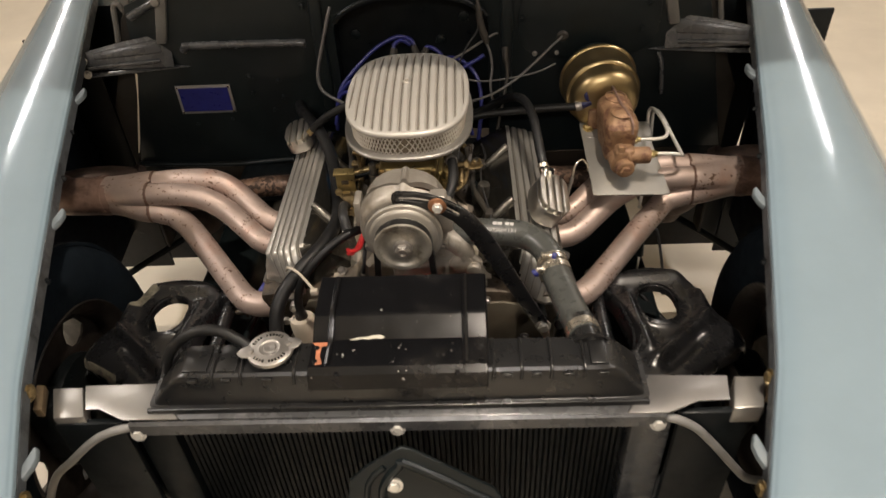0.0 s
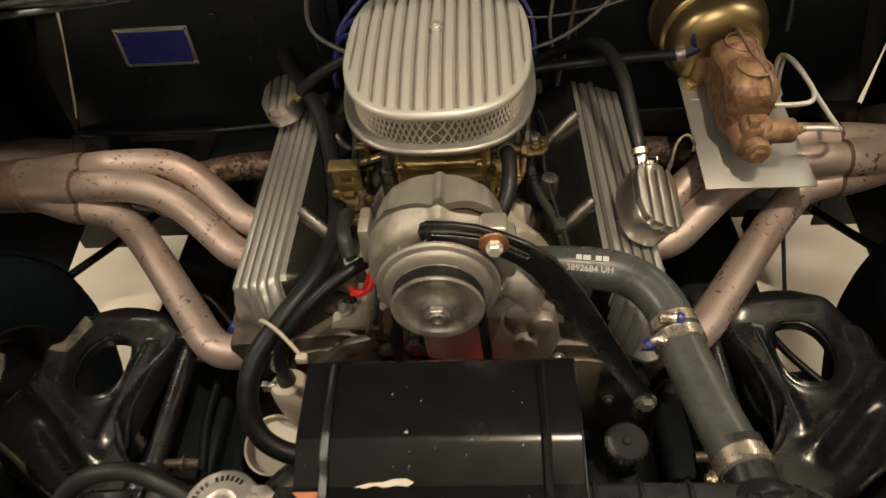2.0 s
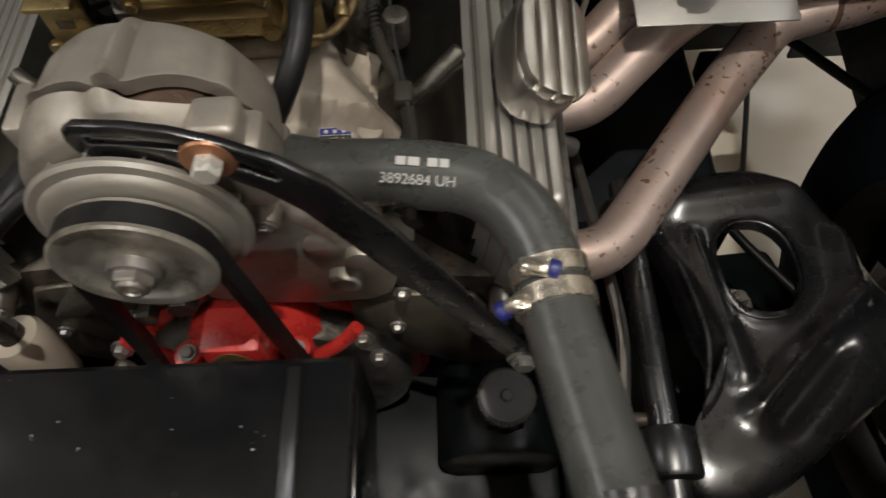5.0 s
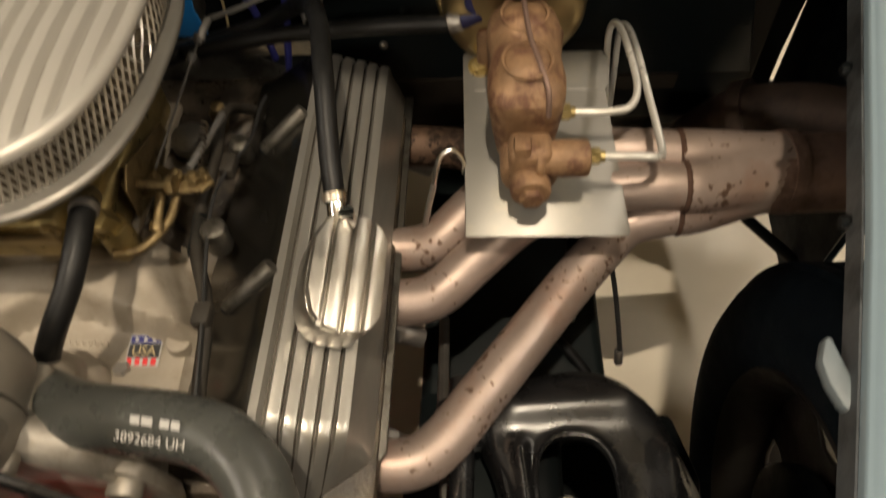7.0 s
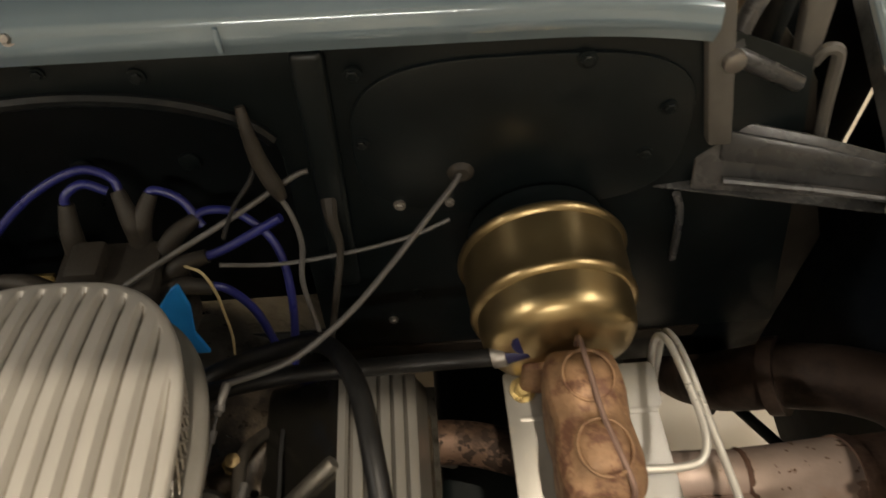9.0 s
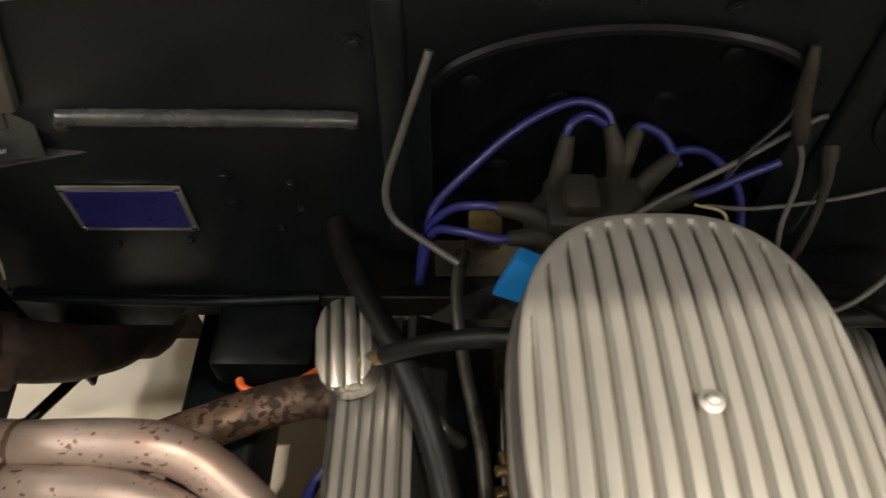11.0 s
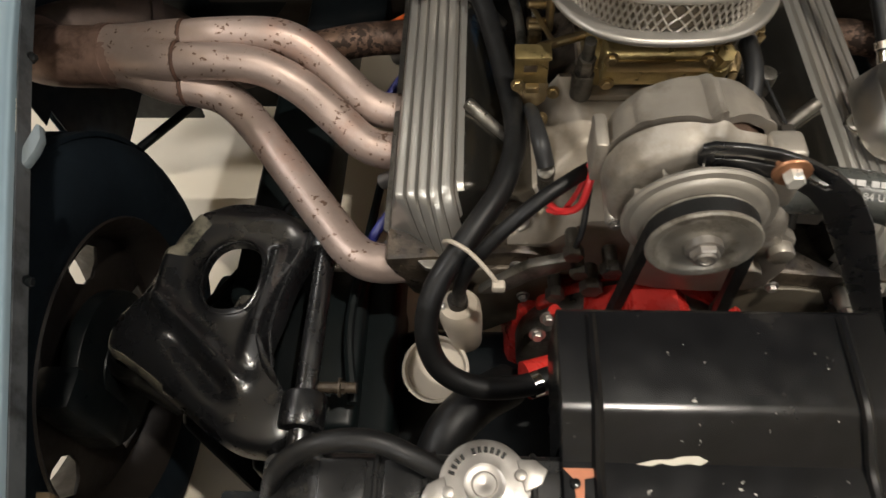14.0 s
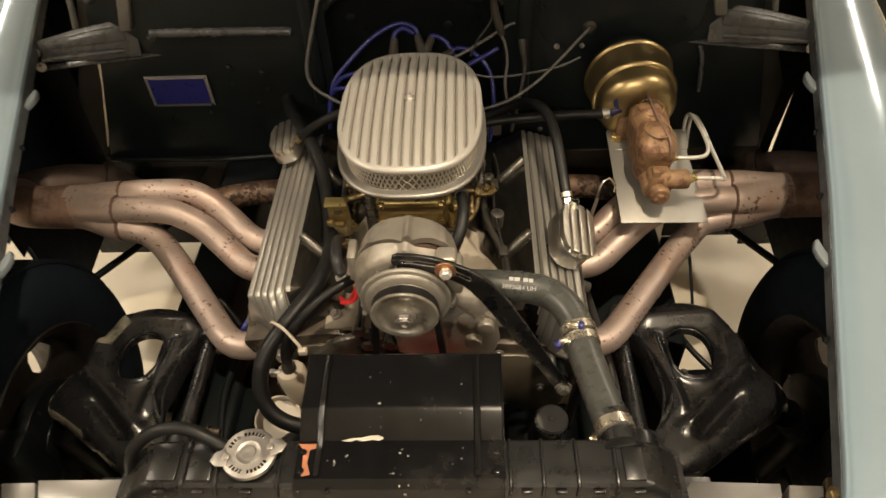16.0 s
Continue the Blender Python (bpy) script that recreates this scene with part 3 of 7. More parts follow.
part("tunnel_side", box(-0.42, -0.30, 1.40, 1.49, 0.50, 0.555, 0.012), BLACK_SAT, wall)

hood = thing("hood", "raised pale blue hood with a black underside", "hood", (0, 1.56, 1.06))
HM = Matrix.Translation((0, 1.56, 1.07)) @ Matrix.Rotation(radians(-55), 4, "X")
part("outer_panel", box(-0.62, 0.62, -1.28, 0.0, 0.012, 0.03, 0.006, 2, HM), PAINT_BLUE, hood)
part("inner_panel", box(-0.60, 0.60, -1.26, -0.02, 0.0, 0.010, 0.004, 2, HM), BLACK_SAT, hood, "black painted underside")

for s in (1, -1):
    fl = (lambda b: b) if s > 0 else mirrored
    br = thing("fender_brace", "worn grey black stamped brace between firewall and fender", "bracket", (s * 0.6, 1.46, 0.82), "fender braces")
    m = frame_uv((0.510, 1.480, 0.802), (0.157, -0.052, 0.016), (0, 0.42, 1))
    part("channel", fl(slab([(0, 0), (0.165, 0.006), (0.168, 0.042), (0.09, 0.058), (0.0, 0.070)], 0.004, m, 0.0015)), BRACE, br)
    part("raised_panel", fl(slab([(0.02, 0.030), (0.150, 0.026), (0.152, 0.038), (0.09, 0.050), (0.02, 0.058)], 0.004, m @ Matrix.Translation((0, 0, 0.004)), 0.002)), BRACE, br)
    part("flange", fl(slab([(-0.05, 0), (0.165, 0), (0.165, 0.014), (-0.05, 0.010)], 0.003, frame_uv((0.510, 1.478, 0.798), (0.157, -0.052, 0.010), (0.0, 1, 0.2)), 0.001)), BRACE, br)
    part("bead", fl(sweep([(0.53, 1.466, 0.822), (0.60, 1.443, 0.828), (0.66, 1.422, 0.832)], 0.004, 8)), BRACE, br)
    for z in (0.818, 0.846):
        part("bolt", fl(hexbolt((0.668, 1.424, z), (-0.3, -1, 0.2), 0.006)), LINE, br)
    if s > 0:
        part("drain_strip", fl(sweep([(0.500, 1.482, 0.793), (0.507, 1.480, 0.775), (0.513, 1.480, 0.74), (0.517, 1.480, 0.70)], 0.004, 8)), BRACE, br)
    hg = part("hinge", fl(box(0.545, 0.555, 1.50, 1.57, 0.875, 1.03, 0.003)), BLACK_SAT, hood, "black hood hinge linkage with spring")
    part("arm", fl(rod((0.508, 1.490, 0.940), (0.575, 1.488, 0.907), 0.0085, 14, 0.002)), BRACE, hg)
    part("arm", fl(sweep([(0.512, 1.492, 0.938), (0.520, 1.50, 0.965), (0.535, 1.51, 1.0), (0.545, 1.54, 1.04)], 0.008, 10)), BRACE, hg)
    part("spring", fl(sweep([(0.545 + 0.008 * math.cos(k * 1.1), 1.525 + 0.008 * math.sin(k * 1.1), 0.87 + 0.0007 * k) for k in range(80)], 0.0022, 6, 1, False)), BARE_STEEL, hg)
    part("pivot", fl(rod((0.508, 1.482, 0.940), (0.508, 1.472, 0.940), 0.009, 16, 0.002)), BARE_STEEL, hg)
    pl = thing("hinge_pillar", "black painted door hinge pillar", "body panel", (s * 0.64, 1.6, 0.3), "hinge pillars")
    edge = [(0.6075, 0.78), (0.612, 0.74), (0.630, 0.66), (0.672, 0.555)] if s < 0 else [(0.6, 0.78), (0.672, 0.555)]
    part("post", fl(slab([(0.575, 0.93), *edge, (0.672, 0.30), (0.680, 0.30), (0.680, 0.70), (0.636, 0.80), (0.598, 0.90)], -0.05, frame_uv((0, 1.496, 0), (1, 0, 0), (0, 0, 1)), 0.003)), PILLAR, pl)
    part("upper_post", fl(slab([(0.474, 0.992), (0.497, 0.992), (0.534, 0.852), (0.512, 0.852)], -0.02, frame_uv((0, 1.478, 0), (1, 0, 0), (0, 0, 1)), 0.004)), POST, pl, "dusty grey brown upright")
    part("rear_upright", fl(slab([(0.551, 1.03), (0.580, 1.03), (0.599, 0.862), (0.586, 0.862)], -0.015, frame_uv((0, 1.500, 0), (1, 0, 0), (0, 0, 1)), 0.004)), POST, pl, "dusty grey brown upright")
    part("side_face", fl(box(0.530, 0.566, 1.535, 1.545, 0.920, 0.958, 0.003)), TAN, pl, "tan primer face")
    part("link_plate", fl(slab([(0.508, 0.935), (0.530, 0.925), (0.578, 0.905), (0.590, 0.885), (0.585, 0.858), (0.530, 0.845), (0.515, 0.87)], -0.006, frame_uv((0, 1.515, 0), (1, 0, 0), (0, 0, 1)), 0.002)), BLACK_SAT, pl)
    part("hook_strap", fl(sweep([(0.588, 1.50, 0.918), (0.592, 1.498, 0.930), (0.600, 1.496, 0.932), (0.605, 1.496, 0.922), (0.611, 1.494, 0.885), (0.618, 1.492, 0.850), (0.622, 1.490, 0.832)], 0.0055, 8)), POST, pl)
    part("strap_bolt", fl(hexbolt((0.622, 1.488, 0.836), (0, -1, 0.2), 0.006)), GOLD, pl)
    part("web", fl(slab([(0.60, 0.10), (0.83, 0.10), (0.83, 0.350), (0.801, 0.360), (0.801, 0.42), (0.811, 0.60), (0.811, 0.86), (0.60, 0.86)], -0.008, frame_uv((0, 1.69, 0), (1, 0, 0), (0, 0, 1)), 0.001)), BLACK_SAT, pl)
    if s < 0:
        # added cream strip stands in for the bright view through a narrow gap
        part("gap_strip", fl(slab([(0.5985, 0.785), (0.6035, 0.785), (0.6150, 0.735), (0.6360, 0.668), (0.6600, 0.590), (0.6575, 0.590), (0.6290, 0.668), (0.6060, 0.735)], 0.0015, frame_uv((0, 1.4905, 0), (1, 0, 0), (0, 0, 1)), 0.0004)), GAP_CREAM, pl, "cream strip painted as the bright gap beside the post")
    part("outer_web", fl(box(0.792 if s > 0 else 0.770, 0.925, 1.655, 1.663, 0.10, 0.80, 0.002)), BLACK_SAT, pl)
    part("skirt", fl(slab([(0.44, 0.562), (0.672, 0.562), (0.672, 0.485), (0.50, 0.485)], -0.004, frame_uv((0, 1.492, 0), (1, 0, 0), (0, 0, 1)), 0.001)), BLACK_SAT, pl)

# ---- chassis, arms, wheels ----
for s in (1, -1):
    fl = (lambda b: b) if s > 0 else mirrored
    rail = thing("frame_rail", "black painted chassis rail", "chassis", (s * 0.30, 1.2, 0.3), "chassis rails")
    part("rail", fl(join(box(0.262, 0.335, 0.35, 1.05, 0.33, 0.45, 0.012, 3), box(0.27 if s > 0 else 0.395, 0.487 if s > 0 else 0.505, 1.12, 2.4, 0.27, 0.39, 0.014, 3), box(0.27, 0.40 if s > 0 else 0.505, 1.04, 1.14, 0.30, 0.40, 0.01, 2))), BLACK, rail)
    part("shock_tower", fl(join(box(0.30, 0.36, 0.84, 1.06, 0.42, 0.475, 0.01, 3))), BLACK, rail)
    part("brake_line", fl(sweep([(0.30, 0.86, 0.50), (0.312, 0.95, 0.505), (0.305, 1.05, 0.50), (0.30, 1.2, 0.46)], 0.006, 8)), BARE_STEEL if s > 0 else BLACK, rail)

cm = thing("crossmember", "black front suspension crossmember under the engine", "chassis", (0, 0.92, 0.24))
part("main_beam", box(-0.27, 0.27, 0.82, 1.02, 0.24, 0.37, 0.02, 3), BLACK_SAT, cm)
part("front_beam", box(-0.27, 0.27, 0.42, 0.5, 0.30, 0.4, 0.01, 2), BLACK_SAT, cm)


def control_arm(s):
    """Stamped upper arm: inner shaft, top pressing with a hole, lipped edges, ball joint."""
    def fl(b):
        bmesh.ops.translate(b, vec=(-0.010 if s < 0 else -0.028, -0.012, 0.035), verts=b.verts)
        return mirrored(b) if s < 0 else b
    a = thing("control_arm", "gloss black stamped upper control arm with a large hole", "suspension arm", (s * 0.43, 0.97, 0.5), "control arms")

    out = [(0.368, 1.062), (0.40, 1.088), (0.44, 1.102), (0.485, 1.100), (0.522, 1.072), (0.540, 1.030), (0.556, 0.985), (0.578, 0.958), (0.580, 0.925), (0.556, 0.910), (0.522, 0.888), (0.485, 0.862), (0.448, 0.834), (0.412, 0.815), (0.370, 0.816), (0.364, 0.850), (0.392, 0.880), (0.408, 0.92), (0.402, 0.96), (0.392, 1.0), (0.376, 1.035)]
    n = 96
    line = spline([(x, y, 0) for x, y in out] + [(*out[0], 0)], 8)[:-1]
    total = [0.0]
    for p, q in zip(line, line[1:] + line[:1]):
        total.append(total[-1] + (q - p).length)

    def rim_at(u):
        d = (u % 1.0) * total[-1]
        k = max(i for i in range(len(total) - 1) if total[i] <= d)
        p, q = line[k], line[(k + 1) % len(line)]
        return p.lerp(q, (d - total[k]) / max(1e-6, total[k + 1] - total[k]))

    def hole_at(u):
        a = math.atan2(out[0][1] - 0.997, out[0][0] - 0.450) - 2 * math.pi * u
        return Vector((0.450 + 0.034 * math.copysign(abs(math.cos(a)) ** 0.85, math.cos(a)), 0.997 + 0.045 * math.copysign(abs(math.sin(a)) ** 0.85, math.sin(a)), 0))

    def away(x, y, p, q):
        p, q, r = Vector(p), Vector(q), Vector((x, y))
        t = max(0.0, min(1.0, (r - p).dot(q - p) / (q - p).length_squared))
        return (r - p - (q - p) * t).length

    def arm_pt(u, v):
        if v < 0.12:
            p = hole_at(u)
            return Vector((p.x, p.y, 0.510 + 0.17 * v))
        if v > 0.82:
            p = rim_at(u)
            k = (v - 0.82) / 0.18
            c = Vector((0.455, 0.965, 0))
            return p + (p - c).normalized() * 0.010 * math.sin(k * math.pi / 2) + Vector((0, 0, 0.512 - 0.17 * max(0.0, p.x - 0.50) - 0.030 * k ** 1.6))
        k = (v - 0.12) / 0.70
        p = hole_at(u).lerp(rim_at(u), k)
        z = 0.518 - 0.17 * max(0.0, p.x - 0.50) * k
        z += 0.013 * math.exp(-(away(p.x, p.y, (0.532, 1.03), (0.528, 0.968)) / 0.012) ** 2)
        z += 0.015 * math.exp(-(away(p.x, p.y, (0.525, 0.965), (0.425, 0.875)) / 0.010) ** 2)
        z += 0.010 * math.exp(-(away(p.x, p.y, (0.404, 1.03), (0.418, 0.90)) / 0.008) ** 2)
        z += 0.010 * math.exp(-(away(p.x, p.y, (0.40, 1.068), (0.50, 1.075)) / 0.016) ** 2)
        z -= 0.012 * math.exp(-(away(p.x, p.y, (0.50, 0.925), (0.44, 0.868)) / 0.012) ** 2)
        z += 0.004 * math.exp(-(k / 0.10) ** 2) - 0.006 * max(0.0, (k - 0.8) / 0.2) ** 2
        return Vector((p.x, p.y, z))
    part("pressing", fl(thicken(grid(arm_pt, n, 34, True), 0.003)), ARM_BLACK, a, sharp=55)
    part("hole_lip", fl(sweep([arm_pt(k / 40, 0.13) + Vector((0, 0, 0.0015)) for k in range(41)], 0.0024, 8, 2)), ARM_BLACK, a)
    part("pocket_rim", fl(sweep([(0.386, 1.030, 0.512), (0.394, 1.040, 0.516), (0.402, 1.030, 0.520), (0.414, 0.955, 0.522), (0.420, 0.905, 0.516), (0.412, 0.884, 0.512), (0.398, 0.880, 0.508), (0.392, 0.892, 0.508), (0.400, 0.945, 0.512), (0.386, 1.030, 0.512)], 0.0028, 8, 6)), ARM_BLACK, a, "rolled rim of the inner pocket")
    if s < 0:
        for u0, du, v0 in ((0.185, 0.085, 0.50), (0.375, 0.13, 0.86)):
            part("worn_patch", fl(thicken(grid(lambda p, q: arm_pt(u0 + du * p, v0 + (0.97 - v0) * q) + Vector((0, 0, 0.0014)), 24, 12), 0.0006)), DUSTY, a, "dusty worn paint")
    part("cross_shaft", fl(rod((0.352, 0.79, 0.508), (0.352, 1.10, 0.508), 0.012, 16, 0.003)), ARM_BLACK, a)
    for y in (0.845, 1.055):
        part("bushing", fl(rod((0.352, y - 0.02, 0.508), (0.352, y + 0.02, 0.508), 0.024, 20, 0.005)), ARM_BLACK, a)
    for y in (0.875, 1.023):
        part("bolt", fl(join(rod((0.30, y, 0.503), (0.352, y, 0.503), 0.006, 12), hexbolt((0.318, y, 0.503), (-1, 0, 0), 0.007, 0.007))), OILY, a)
    part("ball_joint", fl(lathe(along((0.562, 0.938, 0.465), (0.562, 0.938, 0.6)), [(0, 0.022), (0.02, 0.022), (0.032, 0.014), (0.038, 0.0)], 20)), BLACK_SAT, a)
    part("shock_top", fl(join(rod((0.448, 0.990, 0.30), (0.448, 0.990, 0.425), 0.022, 18, 0.005), rod((0.448, 0.990, 0.425), (0.448, 0.990, 0.482), 0.006, 10), hexbolt((0.448, 0.990, 0.462), (0, 0, 1), 0.011, 0.009))), ALU_DARK, a, "grey shock absorber stud")


for s in (1, -1):
    fl = (lambda b: b) if s > 0 else mirrored
    tw = thing("spring_pocket", "black coil spring pocket under the upper arm", "suspension", (s * 0.38, 0.97, 0.2), "spring pockets")
    part("pocket", fl(join(box(0.33, 0.425, 0.80, 1.13, 0.20, 0.440, 0.02, 3))), BLACK_SAT, tw)
    part("lower_arm", fl(slab([(0.30, 1.10), (0.40, 1.12), (0.52, 1.185), (0.60, 1.19), (0.625, 1.10), (0.61, 0.93), (0.44, 0.80), (0.30, 0.79)], 0.05, Matrix.Translation((0, 0, 0.17)), 0.012)), BLACK_SAT, tw)

control_arm(1)
control_arm(-1)

for s in (1, -1):
    fl = (lambda b: b) if s > 0 else mirrored
    w = thing("front_wheel", "black tyre on a dark slotted steel wheel", "wheel", (s * 0.735, WHEEL_Y, 0.0), "front wheels")
    X = along((0.64, WHEEL_Y, WHEEL_Z), (1.0, WHEEL_Y, WHEEL_Z))
    tyre = lathe(X, [(0.02, 0.205), (0.004, 0.235), (0.0, 0.27), (0.006, 0.295), (0.022, 0.315), (0.05, 0.324), (0.095, 0.326), (0.14, 0.324), (0.168, 0.315), (0.184, 0.295), (0.19, 0.27), (0.186, 0.235), (0.17, 0.205)], 64)
    bmesh.ops.delete(tyre, geom=[f for f in tyre.faces if len(f.verts) > 8], context="FACES")
    part("tyre", fl(tyre), TYRE, w, sharp=60)
    for h in (0.045, 0.07, 0.095, 0.12, 0.145):
        band = ring(along((0.64 + h, WHEEL_Y, WHEEL_Z), (1.0, WHEEL_Y, WHEEL_Z)), 0.323, 0.017, 0.006, 64)
        bmesh.ops.delete(band, geom=[f for f in band.faces if len(f.verts) > 8], context="FACES")
        part("tread_band", fl(band), TYRE, w)
    rim = lathe(X, [(0.012, 0.212), (0.02, 0.2), (0.06, 0.185), (0.14, 0.19), (0.172, 0.2), (0.178, 0.212)], 48)
    bmesh.ops.delete(rim, geom=[f for f in rim.faces if len(f.verts) > 8], context="FACES")
    part("rim", fl(thicken(rim, 0.004)), RIM, w, "dull wheel rim", sharp=60)
    slots = []
    for k in range(5):
        m = radians(43 + 72 * k)
        slots.append([(r * math.cos(m + q), r * math.sin(m + q)) for r, q in ((0.128, -0.17), (0.120, 0.0), (0.128, 0.17), (0.150, 0.235), (0.170, 0.21), (0.177, 0.0), (0.170, -0.21), (0.150, -0.235))])
    part("wheel_disc", fl(holed([(0.190 * math.cos(q), 0.190 * math.sin(q)) for q in [2 * math.pi * k / 48 for k in range(48)]], slots, 0.006, frame_uv((0.705, WHEEL_Y, WHEEL_Z), (0, 1, 0), (0, 0, 1)), 0.0015)), RIM, w, "dark slotted wheel centre")
    part("hub", fl(rod((0.66, WHEEL_Y, WHEEL_Z), (0.76, WHEEL_Y, WHEEL_Z), 0.05, 24, 0.01)), BLACK_SAT, w)
    part("brake_caliper", fl(box(0.64, 0.70, 0.86, 0.92, 0.30, 0.46, 0.015, 2)), BLACK_SAT, w)
    part("brake_disc", fl(rod((0.665, WHEEL_Y, WHEEL_Z), (0.69, WHEEL_Y, WHEEL_Z), 0.11, 40, 0.003)), BLACK_SAT, w)
    part("knuckle", fl(sweep([(0.585, 0.940, 0.455), (0.61, 0.95, 0.41), (0.65, WHEEL_Y, 0.33), (0.62, WHEEL_Y, 0.2)], 0.024, 12)), BLACK_SAT, w)

# ---- radiator and its support ----
rad = thing("radiator", "black painted radiator with a ribbed top tank", "radiator", (0, 0.70, 0.25))
for k in range(80):
    part("fin", box(-0.30 + 0.0075 * k, -0.2955 + 0.0075 * k, 0.676, 0.6985, 0.27, 0.70, 0), FINS, rad)
part("core_back", box(-0.302, 0.304, 0.70, 0.714, 0.262, 0.70, 0.002), FINS, rad)
for s in (1, -1):
    part("side_channel", box(*sorted((s * 0.306, s * 0.358)), 0.668, 0.72, 0.26, 0.690, 0.003), BRACE if s > 0 else BLACK_SAT, rad, "dull side channel")


def tank_point(u, v):
    """Top tank: v climbs from the seam, u goes round."""
    a = 2 * math.pi * u
    prof = [(0.0, 0.322, 0.041), (0.010, 0.322, 0.041), (0.0105, 0.316, 0.037), (0.014, 0.315, 0.036), (0.046, 0.287, 0.0300), (0.053, 0.277, 0.0275), (0.0565, 0.268, 0.0240), (0.0572, 0.12, 0.008)]
    f = v * (len(prof) - 1)
    i = min(int(f), len(prof) - 2)
    z, rx, ry = [prof[i][k] + (prof[i + 1][k] - prof[i][k]) * (f - i) for k in range(3)]
    c, s_ = math.cos(a), math.sin(a)
    return Vector((0.000 + rx * math.copysign(abs(c) ** 0.08, c), 0.704 + ry * math.copysign(abs(s_) ** 0.13, s_), 0.700 + z))


tank = grid(tank_point, 96, 21, True)
bmesh.ops.holes_fill(tank, edges=[e for e in tank.edges if len(e.link_faces) == 1], sides=200)
bmesh.ops.recalc_face_normals(tank, faces=tank.faces)
part("top_tank", tank, TANK_BLACK, rad, sharp=14)
for x in (-0.231, -0.194, -0.126, 0.125, 0.160, 0.197, 0.238):
    part("tank_rib", sweep([(x - 0.001, 0.6735, 0.741), (x, 0.676, 0.7535), (x, 0.682, 0.7575), (x, 0.703, 0.7582), (x, 0.725, 0.7575), (x, 0.733, 0.750)], 0.0024, 8, 4), TANK_BLACK, rad)
for x0, x1 in ((-0.270, -0.238), (-0.226, -0.200), (0.246, 0.268)):
    part("raised_panel", box(x0, x1, 0.682, 0.726, 0.755, 0.7592, 0.0014, 2), TANK_BLACK, rad)
for x in (-0.255, -0.212, -0.16, -0.092, -0.053, 0.142, 0.178, 0.218, 0.26):
    part("seam_tab", box(x - 0.006, x + 0.006, 0.6705, 0.6745, 0.748, 0.7535, 0.001), TANK_BLACK, rad)
part("tank_seam", box(-0.322, 0.320, 0.659, 0.664, 0.697, 0.7115, 0.0015), TANK_BLACK, rad)
part("filler_neck", lathe(along((-0.159, 0.708, 0.752), (-0.159, 0.708, 0.9)), [(0, 0.020), (0.010, 0.020), (0.012, 0.025), (0.015, 0.025)], 28), BARE_STEEL, rad)
part("inlet_neck", lathe(along((0.2505, 0.722, 0.738), (0.2475, 0.757, 0.742)), [(0, 0.029), (0.006, 0.027), (0.012, 0.021), (0.05, 0.019)], 28), TANK_BLACK, rad)

CZ = along((-0.159, 0.708, 0.766), (-0.159, 0.707, 0.9))
cap = part("filler_cap", lathe(CZ, [(-0.001, 0.0285), (0.0, 0.0300), (0.0045, 0.0295), (0.0055, 0.028), (0.005, 0.020), (0.0062, 0.0135), (0.0052, 0.012), (0.0052, 0.0085), (0.0064, 0.0075), (0.0064, 0.003), (0.0054, 0.0)], 48), BARE_STEEL, rad, "worn chrome filler cap with two ears")
CR = Matrix.Translation((-0.159, 0.708, 0.770)) @ Matrix.Rotation(radians(14), 4, "Z")
for s in (1, -1):
    part("ear", slab([(s * 0.024, -0.011), (s * 0.036, -0.008), (s * 0.042, 0), (s * 0.036, 0.008), (s * 0.024, 0.011)], 0.0025, CR, 0.001), BARE_STEEL, cap)
    part("rivet", rod(CR @ Vector((s * 0.024, 0, 0.001)), CR @ Vector((s * 0.024, 0, 0.0045)), 0.004, 12, 0.001), BARE_STEEL, cap)
for k in range(34):
    a = math.pi * 2 * k / 34
    if abs(math.sin(a)) > 0.42 and k % 7 != 3:
        part("raised_mark", box(-0.0012, 0.0012, -0.0022, 0.0022, 0, 0.0008, 0, 1, CR @ Matrix.Translation((0.0225 * math.cos(a), 0.0225 * math.sin(a), 0.0008)) @ Matrix.Rotation(a - math.pi / 2, 4, "Z")), CHROME, cap)

sup = thing("radiator_support", "dull steel radiator support bar with bolted ends", "support bar", (0, 0.66, 0.69))
SP = Matrix.Translation((0, 0, 0.700))
part("bar", slab([(-0.298, 0.673), (0.304, 0.667), (0.289, 0.647), (-0.003, 0.649), (-0.279, 0.651)], 0.003, SP, 0.0010), BRACE, sup, "dark painted middle bar")
part("end_plate", slab([(-0.425, 0.709), (-0.326, 0.710), (-0.299, 0.673), (-0.280, 0.651), (-0.352, 0.651), (-0.372, 0.660), (-0.392, 0.670), (-0.409, 0.669)], 0.003, SP @ Matrix.Translation((0, 0, 0.0008)), 0.0012), STEEL, sup, "bare steel end plate")
part("end_plate", slab([(0.329, 0.707), (0.429, 0.704), (0.422, 0.665), (0.382, 0.664), (0.342, 0.647), (0.290, 0.647), (0.305, 0.667)], 0.003, SP @ Matrix.Translation((0, 0, 0.0008)), 0.0012), SHEET_GREY, sup, "dull grey steel end plate")
part("front_flange", strip([(0.650, 0.7005), (0.6465, 0.698), (0.6455, 0.680)], -0.345, 0.340, 0.0025), BRACE, sup)
